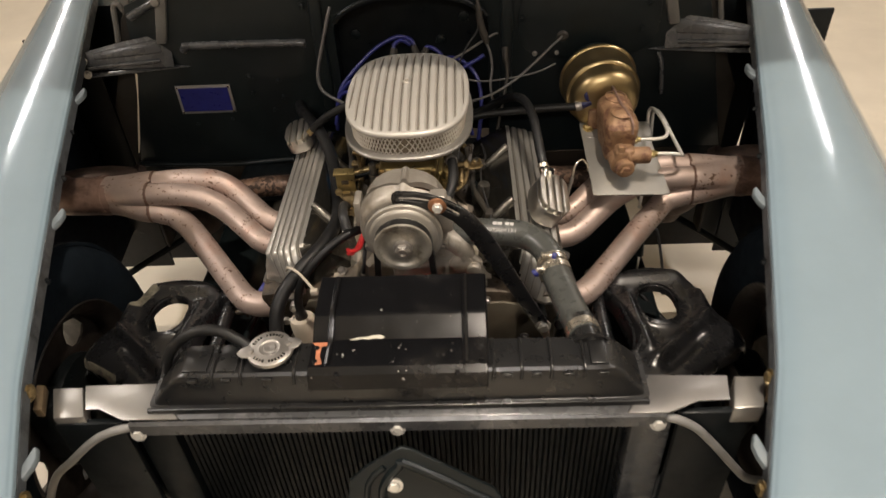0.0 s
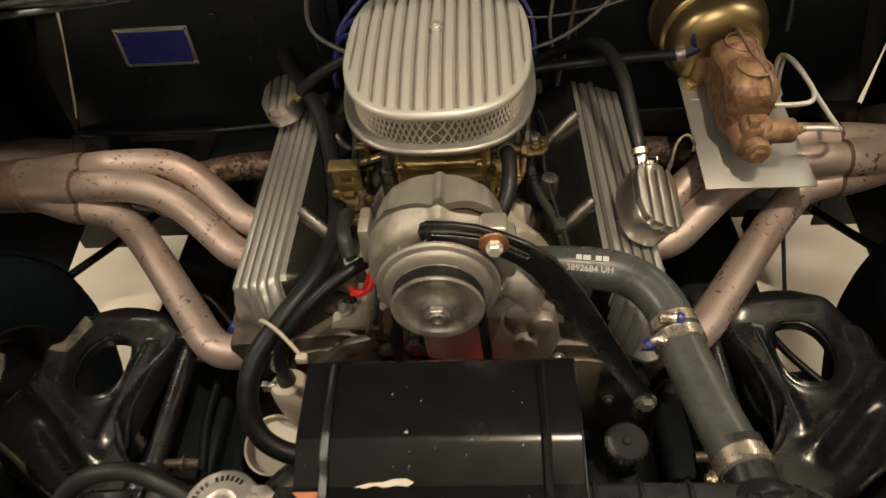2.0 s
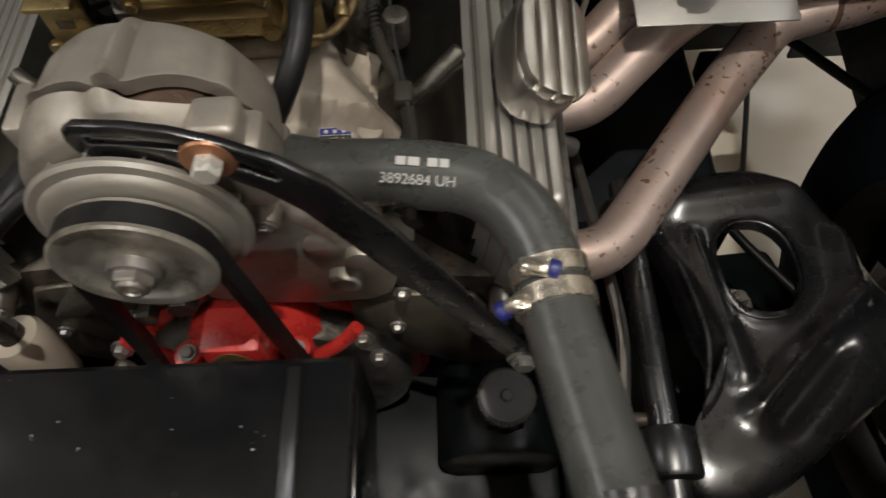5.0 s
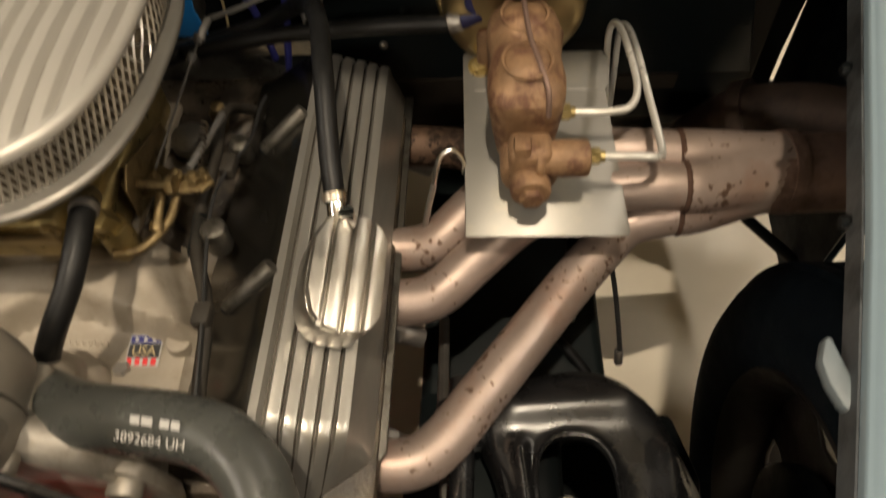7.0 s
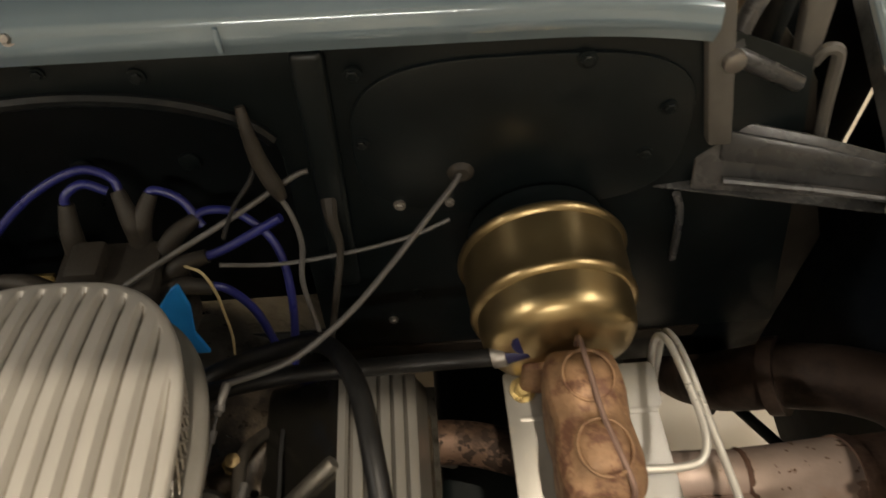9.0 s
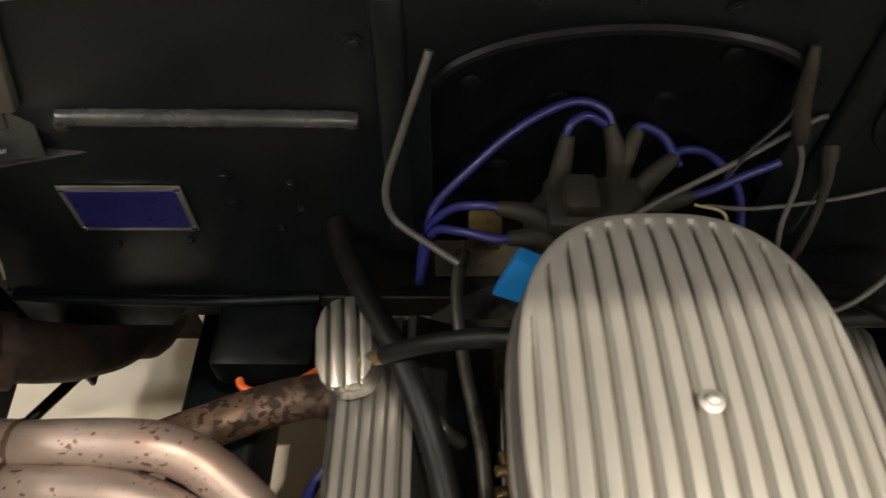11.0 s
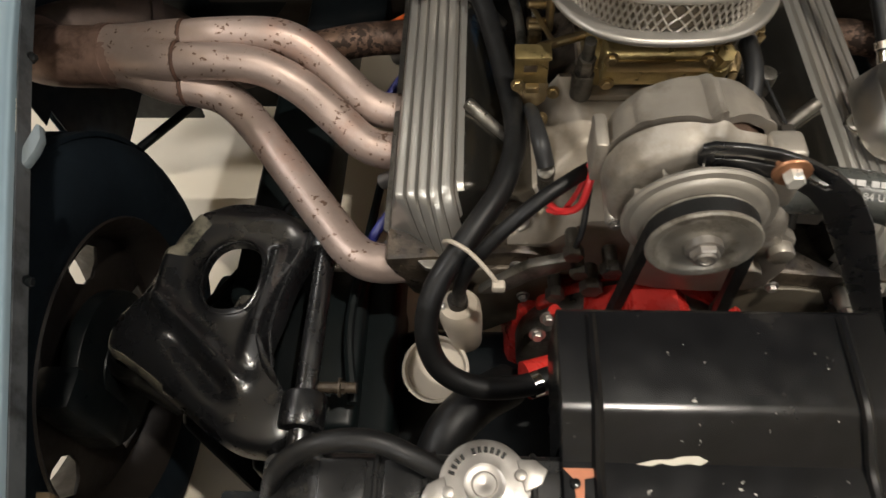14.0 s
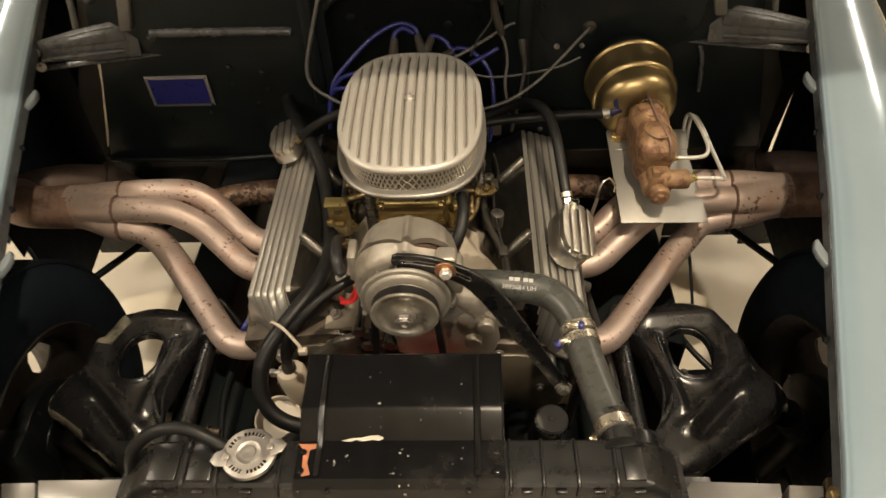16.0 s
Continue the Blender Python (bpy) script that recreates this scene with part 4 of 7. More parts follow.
for s, quad in ((-1, [(-0.469, 0.706), (-0.428, 0.707), (-0.407, 0.658), (-0.447, 0.657)]), (1, [(0.438, 0.703), (0.477, 0.702), (0.460, 0.653), (0.423, 0.652)])):
    part("end_box", slab(quad, 0.030, SP @ Matrix.Translation((0, 0, -0.0275)), 0.0015), STEEL, sup)
    part("end_bracket", slab([(s * 0.482, 0.712), (s * 0.494, 0.712), (s * 0.480, 0.670), (s * 0.468, 0.670)], 0.016, SP @ Matrix.Translation((0, 0, -0.012)), 0.002), BRONZE, sup, "bronze coloured end bracket")
for x, z in ((-0.336, 0.682), (0.001, 0.684), (0.330, 0.684)):
    part("bolt", hexbolt((x, 0.6445, z), (0, -1, 0.3), 0.0072), LINE, sup)
part("lower_panel", join(box(-0.45, -0.36, 0.655, 0.665, 0.25, 0.69, 0.002), box(0.36, 0.45, 0.655, 0.665, 0.25, 0.69, 0.002), box(-0.45, 0.45, 0.65, 0.665, 0.2, 0.26, 0.002)), BLACK_SAT, sup)

single("conduit", sweep([(-0.310, 0.660, 0.684), (-0.345, 0.650, 0.690), (-0.38, 0.648, 0.680), (-0.41, 0.648, 0.659), (-0.45, 0.647, 0.62), (-0.488, 0.646, 0.581), (-0.53, 0.64, 0.50)], 0.0058, 12), CONDUIT, "grey cable conduit curving down from the support bar", "conduit", (-0.43, 0.65, 0.6), "conduits")
single("conduit", sweep([(0.325, 0.658, 0.684), (0.348, 0.650, 0.688), (0.37, 0.648, 0.678), (0.389, 0.648, 0.66), (0.42, 0.647, 0.62), (0.448, 0.646, 0.581), (0.47, 0.645, 0.556), (0.505, 0.643, 0.548), (0.55, 0.63, 0.54)], 0.0058, 12), CONDUIT, "grey cable conduit running over to the fender", "conduit", (0.43, 0.65, 0.6), "conduits")

latch = thing("hood_latch", "black stamped hood latch plate with one bolt", "latch", (0.03, 0.60, 0.5))
LM = frame_uv((0, 0.603, 0.66), (1, 0, 0), (0, 0.25, 1)) @ Matrix.Translation((0, -0.66, 0))
lp = [(-0.067, 0.40), (-0.067, 0.60), (-0.060, 0.645), (-0.036, 0.668), (-0.004, 0.690), (0.009, 0.697), (0.022, 0.693), (0.122, 0.628), (0.133, 0.610), (0.134, 0.40)]
part("plate", slab(lp, 0.006, LM, 0.002), BLACK, latch)
part("rim", sweep([LM @ Vector((x, z, 0.007)) for x, z in [(-0.020, 0.45), (-0.020, 0.60), (-0.016, 0.640), (0.004, 0.668), (0.016, 0.672), (0.104, 0.616), (0.113, 0.595), (0.113, 0.45)]], 0.006, 8, 4), BLACK, latch)
part("rim", sweep([LM @ Vector((x, z, 0.007)) for x, z in [(-0.040, 0.45), (-0.040, 0.61), (-0.032, 0.648), (-0.014, 0.668)]], 0.004, 8, 4), BLACK, latch)
part("bolt", hexbolt(LM @ Vector((-0.004, 0.638, 0.007)), LM.to_3x3() @ Vector((0, 0, 1)), 0.008), LINE, latch)

shr = thing("fan_shroud", "chipped black sheet metal fan shroud cover", "shroud", (0.003, 0.76, 0.70))
part("cover", strip([(0.664, 0.738), (0.672, 0.7575), (0.682, 0.762), (0.722, 0.7625), (0.7265, 0.7625), (0.7545, 0.7763), (0.7580, 0.7776), (0.7625, 0.7785), (0.829, 0.7805), (0.832, 0.778), (0.834, 0.760)], -0.108, 0.118, 0.0022), SHROUD_BLACK, shr, sharp=14)
for x in (-0.084, 0.090):
    part("pressed_rib", sweep([(x, 0.684, 0.762), (x, 0.724, 0.7635), (x, 0.760, 0.779), (x, 0.826, 0.781)], 0.004, 8, 4), SHROUD_BLACK, shr)
for s, x in ((-1, -0.108), (1, 0.118)):
    part("side_flange", slab([(0.682, 0.760), (0.726, 0.7615), (0.762, 0.7735), (0.832, 0.777), (0.832, 0.71), (0.74, 0.69), (0.74, 0.752)], 0.002, frame_uv((x, 0, 0), (0, 1, 0), (0, 0, 1)), 0.0006), SHROUD_BLACK, shr)
for x, y in ((-0.100, 0.690), (-0.100, 0.712), (0.110, 0.690), (0.110, 0.712), (-0.07, 0.668), (0.08, 0.668)):
    part("rivet", rod((x, y, 0.761), (x, y, 0.7655), 0.0035, 12, 0.001), SHROUD_BLACK, shr)
part("chip", slab([(-0.060, 0.7255), (-0.050, 0.7245), (-0.044, 0.7265), (-0.036, 0.7250), (-0.026, 0.7265), (-0.018, 0.7255), (-0.013, 0.7285), (-0.019, 0.7315), (-0.030, 0.7310), (-0.037, 0.7290), (-0.048, 0.7285)], 0.0004, frame_uv((0, 0.7245, 0.7635), (1, 0, 0), (0, 0.95, 0.34)) @ Matrix.Translation((0, -0.7245, 0)), 0), CREAM_CHIP, shr, "cream primer showing through")
part("chip", slab([(-0.1075, 0.722), (-0.085, 0.722), (-0.086, 0.717), (-0.094, 0.715), (-0.095, 0.70), (-0.090, 0.686), (-0.099, 0.684), (-0.101, 0.715)], 0.0005, Matrix.Translation((0, 0, 0.7632)), 0), ORANGE_PRIMER, shr, "orange primer scrape")


# ---- engine ----
eng = thing("engine_block", "red painted V8 engine block with alloy heads", "engine", (0, 1.2, 0.3))
part("block", join(box(-0.13, 0.13, 0.965, 1.43, 0.28, 0.55, 0.02, 2), box(-0.20, 0.20, 0.985, 1.40, 0.42, 0.60, 0.03, 2)), RED, eng, "red enamel block")
for s in (1, -1):
    fl = (lambda b: b) if s > 0 else mirrored
    front_y = 0.954 if s > 0 else 0.975
    HF = frame_uv((0.0, front_y, 0.0), (1, 0, 0), (0, 0, 1))
    head = slab([(0.105, 0.565), (0.235, 0.535), (0.262, 0.60), (0.262, 0.612), (0.13, 0.628), (0.09, 0.622)], 0.975 - 0.44 - front_y, HF, 0.006)
    part("cylinder_head", fl(head), OILY, eng, "oily dark alloy head")
    part("head_plate", fl(slab([(0.08, 0.56), (0.11, 0.50), (0.181, 0.44), (0.227, 0.475), (0.232, 0.50), (0.180, 0.600), (0.154, 0.606), (0.10, 0.606), (0.082, 0.60)], 0.006, HF, 0.002)), PLATE_BROWN, eng)
    for x, z in ((0.115, 0.552), (0.19, 0.525), (0.125, 0.615), (0.20, 0.588)):
        part("head_bolt", fl(hexbolt((x, front_y - 0.007, z), (0, -1, 0), 0.005)), BARE_STEEL, eng)
    for y in (1.02, 1.13, 1.24, 1.35):
        part("spark_plug", fl(join(rod((0.24, y, 0.575), (0.285, y, 0.545), 0.010, 14, 0.002), rod((0.255, y, 0.567), (0.265, y, 0.560), 0.013, 6))), BARE_STEEL, eng)
# the ear's red is darkened to hold the shade it sits in
part("block_ear", slab([(0.085, 0.575), (0.120, 0.568), (0.160, 0.540), (0.193, 0.505), (0.196, 0.486), (0.175, 0.470), (0.12, 0.455), (0.085, 0.455)], -0.03, frame_uv((0, 0.968, 0), (1, 0, 0), (0, 0, 1)), 0.006), RED_SHADED, eng, "red block ear darkened in its colour for shade")
part("timing_cover", rod((0, 0.925, 0.47), (0, 0.972, 0.47), 0.12, 40, 0.01), ALU_DARK, eng)
part("front_bracket", slab([(-0.165, 0.585), (-0.15, 0.605), (-0.115, 0.640), (-0.075, 0.655), (-0.06, 0.645), (-0.075, 0.635), (-0.11, 0.615), (-0.14, 0.585)], 0.012, frame_uv((0, 0.962, 0), (1, 0, 0), (0, 0, 1)), 0.003), ALU_DARK, eng)
for x, z, r in ((-0.05, 0.605, 0.012), (-0.085, 0.59, 0.010), (-0.066, 0.636, 0.009), (-0.035, 0.64, 0.011), (-0.075, 0.67, 0.010)):
    part("stud", join(rod((x, 0.975, z), (x, 0.945, z), r * 0.7, 12, 0.002), rod((x, 0.955, z), (x, 0.943, z), r, 6, 0.001)), ALU_DARK, eng)

single("bell_housing", lathe(along((0, 1.42, 0.42), (0, 1.75, 0.40)), [(0, 0.20), (0.05, 0.20), (0.2, 0.14), (0.33, 0.11)], 32), ALU_DARK, "dirty alloy bell housing behind the engine", "gearbox", (0, 1.5, 0.3))

pump = thing("water_pump", "bright red painted water pump on the engine front", "water pump", (0, 0.90, 0.55))
WP = frame_uv((0, 0.918, 0), (1, 0, 0), (0, 0.15, 1))
part("body", join(lathe(along((0.0, 0.955, 0.545), (0.0, 0.80, 0.545)), [(0, 0.062), (0.02, 0.064), (0.035, 0.05), (0.05, 0.036), (0.085, 0.030), (0.09, 0.026)], 32), box(-0.019, 0.026, 0.893, 0.930, 0.570, 0.640, 0.005, 2)), RED, pump)
part("bridge", slab([(-0.066, 0.560), (0.070, 0.560), (0.074, 0.590), (0.040, 0.610), (-0.03, 0.610), (-0.062, 0.592)], -0.030, WP, 0.006), RED, pump)
for s, fl in ((1, lambda b: b), (-1, mirrored)):
    part("flange_arm", fl(slab([(0.040, 0.570), (0.066, 0.596), (0.084, 0.626 if s > 0 else 0.612), (0.098, 0.640 if s > 0 else 0.622), (0.118, 0.634 if s > 0 else 0.616), (0.121, 0.610), (0.110, 0.585), (0.116, 0.560), (0.100, 0.540), (0.060, 0.545)], -0.028, frame_uv((0, 0.922, 0), (1, 0.15, 0), (0, 0.1, 1)), 0.004)), RED, pump)
    part("rib", fl(sweep([(0.055, 0.912, 0.578), (0.075, 0.917, 0.592), (0.090, 0.921, 0.610)], 0.006, 10)), RED, pump)
    part("stud_boss", fl(rod((0.042, 0.910, 0.570), (0.042, 0.910, 0.596), 0.0085, 14, 0.002)), RED, pump)
    part("boss_cap", fl(rod((0.042, 0.910, 0.596), (0.042, 0.910, 0.600), 0.011, 18, 0.001)), RED, pump)
    part("bolt", fl(hexbolt((0.042, 0.910, 0.600), (0, -0.05, 1), 0.005, 0.004)), BARE_STEEL, pump)
    part("bolt", fl(hexbolt((0.094, 0.916, 0.600), (0, -1, 0.3), 0.006, 0.007)), BARE_STEEL, pump)
    part("bolt", fl(hexbolt((0.103, 0.912, 0.572), (0, -1, 0.3), 0.006, 0.007)), BARE_STEEL, pump)
part("plug", lathe(along((0.003, 0.8905, 0.622), (0.003, 0.80, 0.65)), [(-0.004, 0.0145), (0.002, 0.0145), (0.002, 0.0115), (-0.002, 0.0115)], 24), BRASS, pump, "square brass pipe plug")
part("plug_hex", lathe(along((0.003, 0.8890, 0.622), (0.003, 0.80, 0.65)), [(-0.002, 0.0118), (0.0, 0.0112), (0.0, 0.0075), (-0.006, 0.007)], 8), BRASS, pump)
part("inlet", join(sweep([(-0.03, 0.905, 0.55), (-0.075, 0.885, 0.545), (-0.115, 0.87, 0.55)], 0.020, 14)), RED, pump)
part("timing_front", slab([(-0.10, 0.50), (0.10, 0.50), (0.10, 0.55), (0.06, 0.58), (-0.05, 0.58), (-0.10, 0.55)], -0.02, frame_uv((0, 0.955, 0), (1, 0, 0), (0, 0, 1)), 0.006), RED, pump)

pul = thing("crank_pulley", "black grooved crank pulley and fan hub", "pulley", (0, 0.90, 0.42))
part("pulley", lathe(along((0, 0.92, 0.42), (0, 0.84, 0.42)), [(0, 0.075), (0.008, 0.08), (0.02, 0.066), (0.032, 0.08), (0.045, 0.066), (0.055, 0.08), (0.06, 0.05)], 40), BLACK_SAT, pul)
part("fan_hub", lathe(along((0, 0.865, 0.560), (0, 0.79, 0.560)), [(0, 0.06), (0.01, 0.062), (0.02, 0.05), (0.03, 0.061), (0.036, 0.04), (0.06, 0.035)], 36), BLACK_SAT, pul)

# V belt from the alternator down to the crank
belt = bmesh.new()
line = []
for k in range(13):
    a = math.pi * k / 12
    line.append((0.003 + 0.0385 * math.cos(a), 0.8905, 0.786 + 0.0385 * math.sin(a)))
line += [(-0.045, 0.890, 0.65), (-0.060, 0.889, 0.55), (-0.074, 0.888, 0.44)] + [(-0.074 * math.cos(k * math.pi / 8), 0.888, 0.42 - 0.074 * math.sin(k * math.pi / 8)) for k in range(9)] + [(0.074, 0.888, 0.44), (0.062, 0.889, 0.55), (0.051, 0.890, 0.65)]
rings = []
for i, p in enumerate(line):
    d = Vector(line[(i + 1) % len(line)]) - Vector(line[i - 1])
    n = Vector((-d.z, 0, d.x)).normalized()
    rings.append([belt.verts.new(Vector(p) + n * a + Vector((0, b, 0))) for a, b in ((-0.004, -0.006), (0.005, -0.004), (0.005, 0.004), (-0.004, 0.006))])
for i, r in enumerate(rings):
    q = rings[(i + 1) % len(rings)]
    for k in range(4):
        belt.faces.new((r[k], r[(k + 1) % 4], q[(k + 1) % 4], q[k]))
bmesh.ops.recalc_face_normals(belt, faces=belt.faces)
single("drive_belt", belt, RUBBER, "black rubber V belt round the alternator pulley", "belt", (0, 0.9, 0.42))

# ---- intake manifold: a cast sheet with runners, closed below ----
man = thing("intake_manifold", "bare cast aluminium intake manifold between the heads", "manifold", (0, 1.2, 0.6))


def man_z(x, y):
    ax = abs(x)
    side = 0.645 - 0.22 * max(0.0, ax - 0.10)
    pad = 1 / (1 + math.exp((ax - 0.075) / 0.010)) * 1 / (1 + math.exp((abs(y - 1.205) - 0.085) / 0.010))
    runner = 0.0
    for yc in (1.06, 1.15, 1.26, 1.35):
        yy = yc + (1.205 - yc) * (1 - ax / 0.13) * 0.75
        runner = max(runner, math.exp(-((y - yy) / 0.024) ** 2) * min(1, ax / 0.03))
    front = 1 / (1 + math.exp((y - 1.035) / 0.008))
    plenum = math.exp(-((x / 0.07) ** 4)) * math.exp(-(((y - 1.2) / 0.135) ** 6))
    base = max(side - 0.02 + 0.026 * runner, 0.63) + 0.012 * plenum
    if y < 1.16:  # the arched step of the front runners over the water passage
        brow = 1.094 - (0.53 * (0.005 - x) if x < 0.005 else 0.33 * (x - 0.005)) - 0.004 * math.exp(-((x - 0.005) / 0.012) ** 2)
        k = min(1.0, max(0.0, (y - brow) / 0.015 + 0.5))
        low = 0.666 - 0.12 * max(0.0, 1.06 - y)
        wedge = low + (0.693 + 0.12 * max(0.0, y - 1.10) - low) * k * k * (3 - 2 * k) - 1.6 * max(0.0, x - 0.110 + 0.82 * max(0.0, y - 1.068)) - 0.90 * max(0.0, -0.062 - x)
        base = max(base, wedge)
    z = base + 0.044 * pad + 0.014 * front * math.exp(-((x / 0.085) ** 6))
    return min(z, 0.6985) + 0.0007 * noise.noise(Vector((x * 30, y * 30, 0)))


mb = grid(lambda u, v: Vector((-0.135 + 0.27 * u, 0.985 + 0.43 * v, man_z(-0.135 + 0.27 * u, 0.985 + 0.43 * v))), 64, 90)
geo = bmesh.ops.extrude_edge_only(mb, edges=[e for e in mb.edges if len(e.link_faces) == 1])["geom"]
for v in [g for g in geo if isinstance(g, bmesh.types.BMVert)]:
    v.co.z = 0.56
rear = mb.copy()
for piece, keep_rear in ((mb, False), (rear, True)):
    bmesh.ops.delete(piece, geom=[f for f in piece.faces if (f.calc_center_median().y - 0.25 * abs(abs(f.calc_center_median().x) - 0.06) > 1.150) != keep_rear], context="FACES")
part("casting", mb, ALU_CAST, man, sharp=45)
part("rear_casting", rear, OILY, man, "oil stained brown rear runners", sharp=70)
part("thermostat_housing", join(lathe(along((0.035, 1.02, 0.655), (0.035, 1.02, 0.80)), [(0, 0.034), (0.012, 0.034), (0.014, 0.026), (0.035, 0.024), (0.045, 0.018)], 28), sweep([(0.035, 1.02, 0.69), (0.040, 1.010, 0.712), (0.055, 0.990, 0.730), (0.075, 0.976, 0.739)], 0.0195, 16)), ALU_CAST, man)
for a in (0.6, 3.9):
    part("bolt", hexbolt((0.035 + 0.035 * math.cos(a), 1.02 + 0.03 * math.sin(a), 0.665), (0, 0, 1), 0.007, 0.008), BARE_STEEL, man)
for y in (1.01, 1.10, 1.30, 1.39):
    for s in (1, -1):
        part("bolt", hexbolt((s * 0.122, y, man_z(s * 0.122, y)), (s * 0.3, 0, 1), 0.007, 0.008), BARE_STEEL, man)
for x, y, h in ((-0.075, 1.02, 0.03), (0.105, 1.06, 0.02), (-0.1, 1.2, 0.02)):
    part("boss", rod((x, y, 0.63), (x, y, 0.655 + h), 0.011, 14, 0.003), ALU_CAST, man)
for k in range(7):
    x = 0.010 + 0.0052 * k
    tall = 0.0035 + 0.0022 * ((k * 3) % 4 == 0)
    part("raised_stroke", sweep([(x - 0.001, 1.058, man_z(x, 1.058)), (x + 0.0008, 1.058 + tall, man_z(x, 1.058 + tall)), (x + 0.0030, 1.0605, man_z(x, 1.060)), (x + 0.0040, 1.0580, man_z(x, 1.058))], 0.0009, 6, 3), ALU_CAST, man)
part("raised_stroke", sweep([(0.006 + 0.007 * k, 1.0535 + 0.0006 * (k % 2), man_z(0.006 + 0.007 * k, 1.054)) for k in range(6)], 0.0009, 6, 3), ALU_CAST, man)

badge = thing("sticker", "small flag sticker with blue, black and red bands", "sticker", (0.071, 1.07, 0.665))
bz = man_z(0.077, 1.054) + 0.0018
BM_ = frame_uv((0.077, 1.054, bz), (1, 0, 0.0), (-0.05, 1, 0.12)) @ Matrix.Scale(0.77, 4)
part("backing", slab([(-0.0175, -0.017), (0.0175, -0.017), (0.0175, 0.017), (-0.0175, 0.017)], 0.0006, BM_, 0), WHITE_INK, badge)
part("blue_band", slab([(-0.0165, 0.008), (0.0165, 0.008), (0.0165, 0.016), (-0.0165, 0.016)], 0.0004, BM_ @ Matrix.Translation((0, 0, 0.0006)), 0), BLUE_LEAD, badge)
part("black_band", slab([(-0.0165, -0.0078), (0.0165, -0.0078), (0.0165, 0.0072), (-0.0165, 0.0072)], 0.0004, BM_ @ Matrix.Translation((0, 0, 0.0006)), 0), DARK_INK, badge)
for k in range(3):
    part("pale_star", slab([(-0.010 + 0.0092 * k + 0.0022 * math.cos(q), 0.0119 + 0.0022 * math.sin(q)) for q in [math.pi * m / 4 for m in range(8)]], 0.0003, BM_ @ Matrix.Translation((0, 0, 0.0010)), 0), WHITE_INK, badge)
part("words", text_bm("USA", 0.014, BM_ @ Matrix.Translation((0, -0.001, 0.0013))), WIRE_CREAM, badge)
for k in range(4):
    part("red_stripe", slab([(-0.016 + 0.0085 * k, -0.016), (-0.0108 + 0.0085 * k, -0.016), (-0.0108 + 0.0085 * k, -0.0085), (-0.016 + 0.0085 * k, -0.0085)], 0.0004, BM_ @ Matrix.Translation((0, 0, 0.0006)), 0), RED_INK, badge)

# ---- valve covers ----
COVER_Y0 = 0.958


def cover_section(h):
    """Cross-section (x, z) of the right-hand cover; h from 0 at the foot to 1."""
    inner, outer = Vector((0.189, 0.6915)), Vector((0.248, 0.670))
    d = outer - inner
    n = Vector((-d.y, d.x)).normalized()
    if n.y < 0:
        n = -n
    pts = [(0.106, 0.622), (0.106, 0.647), (0.110, 0.652), (0.1660, 0.6885), (0.1725, 0.6930), (0.1795, 0.6955), (0.186, 0.6955)]
    for k in range(5):
        for t, up in ((0.02, -0.0040), (0.15, -0.0040), (0.24, 0.0026), (0.60, 0.0036), (0.93, 0.0026)):
            q = inner + d * ((k + t) / 5) + n * up
            pts.append((q.x, q.y))
    pts += [(0.2475, 0.666), (0.254, 0.645), (0.258, 0.61)]
    base = lambda x: 0.620 - 0.10 * (x - 0.112)
    return [Vector((x, base(x) + (z - base(x)) * h)) for x, z in pts]


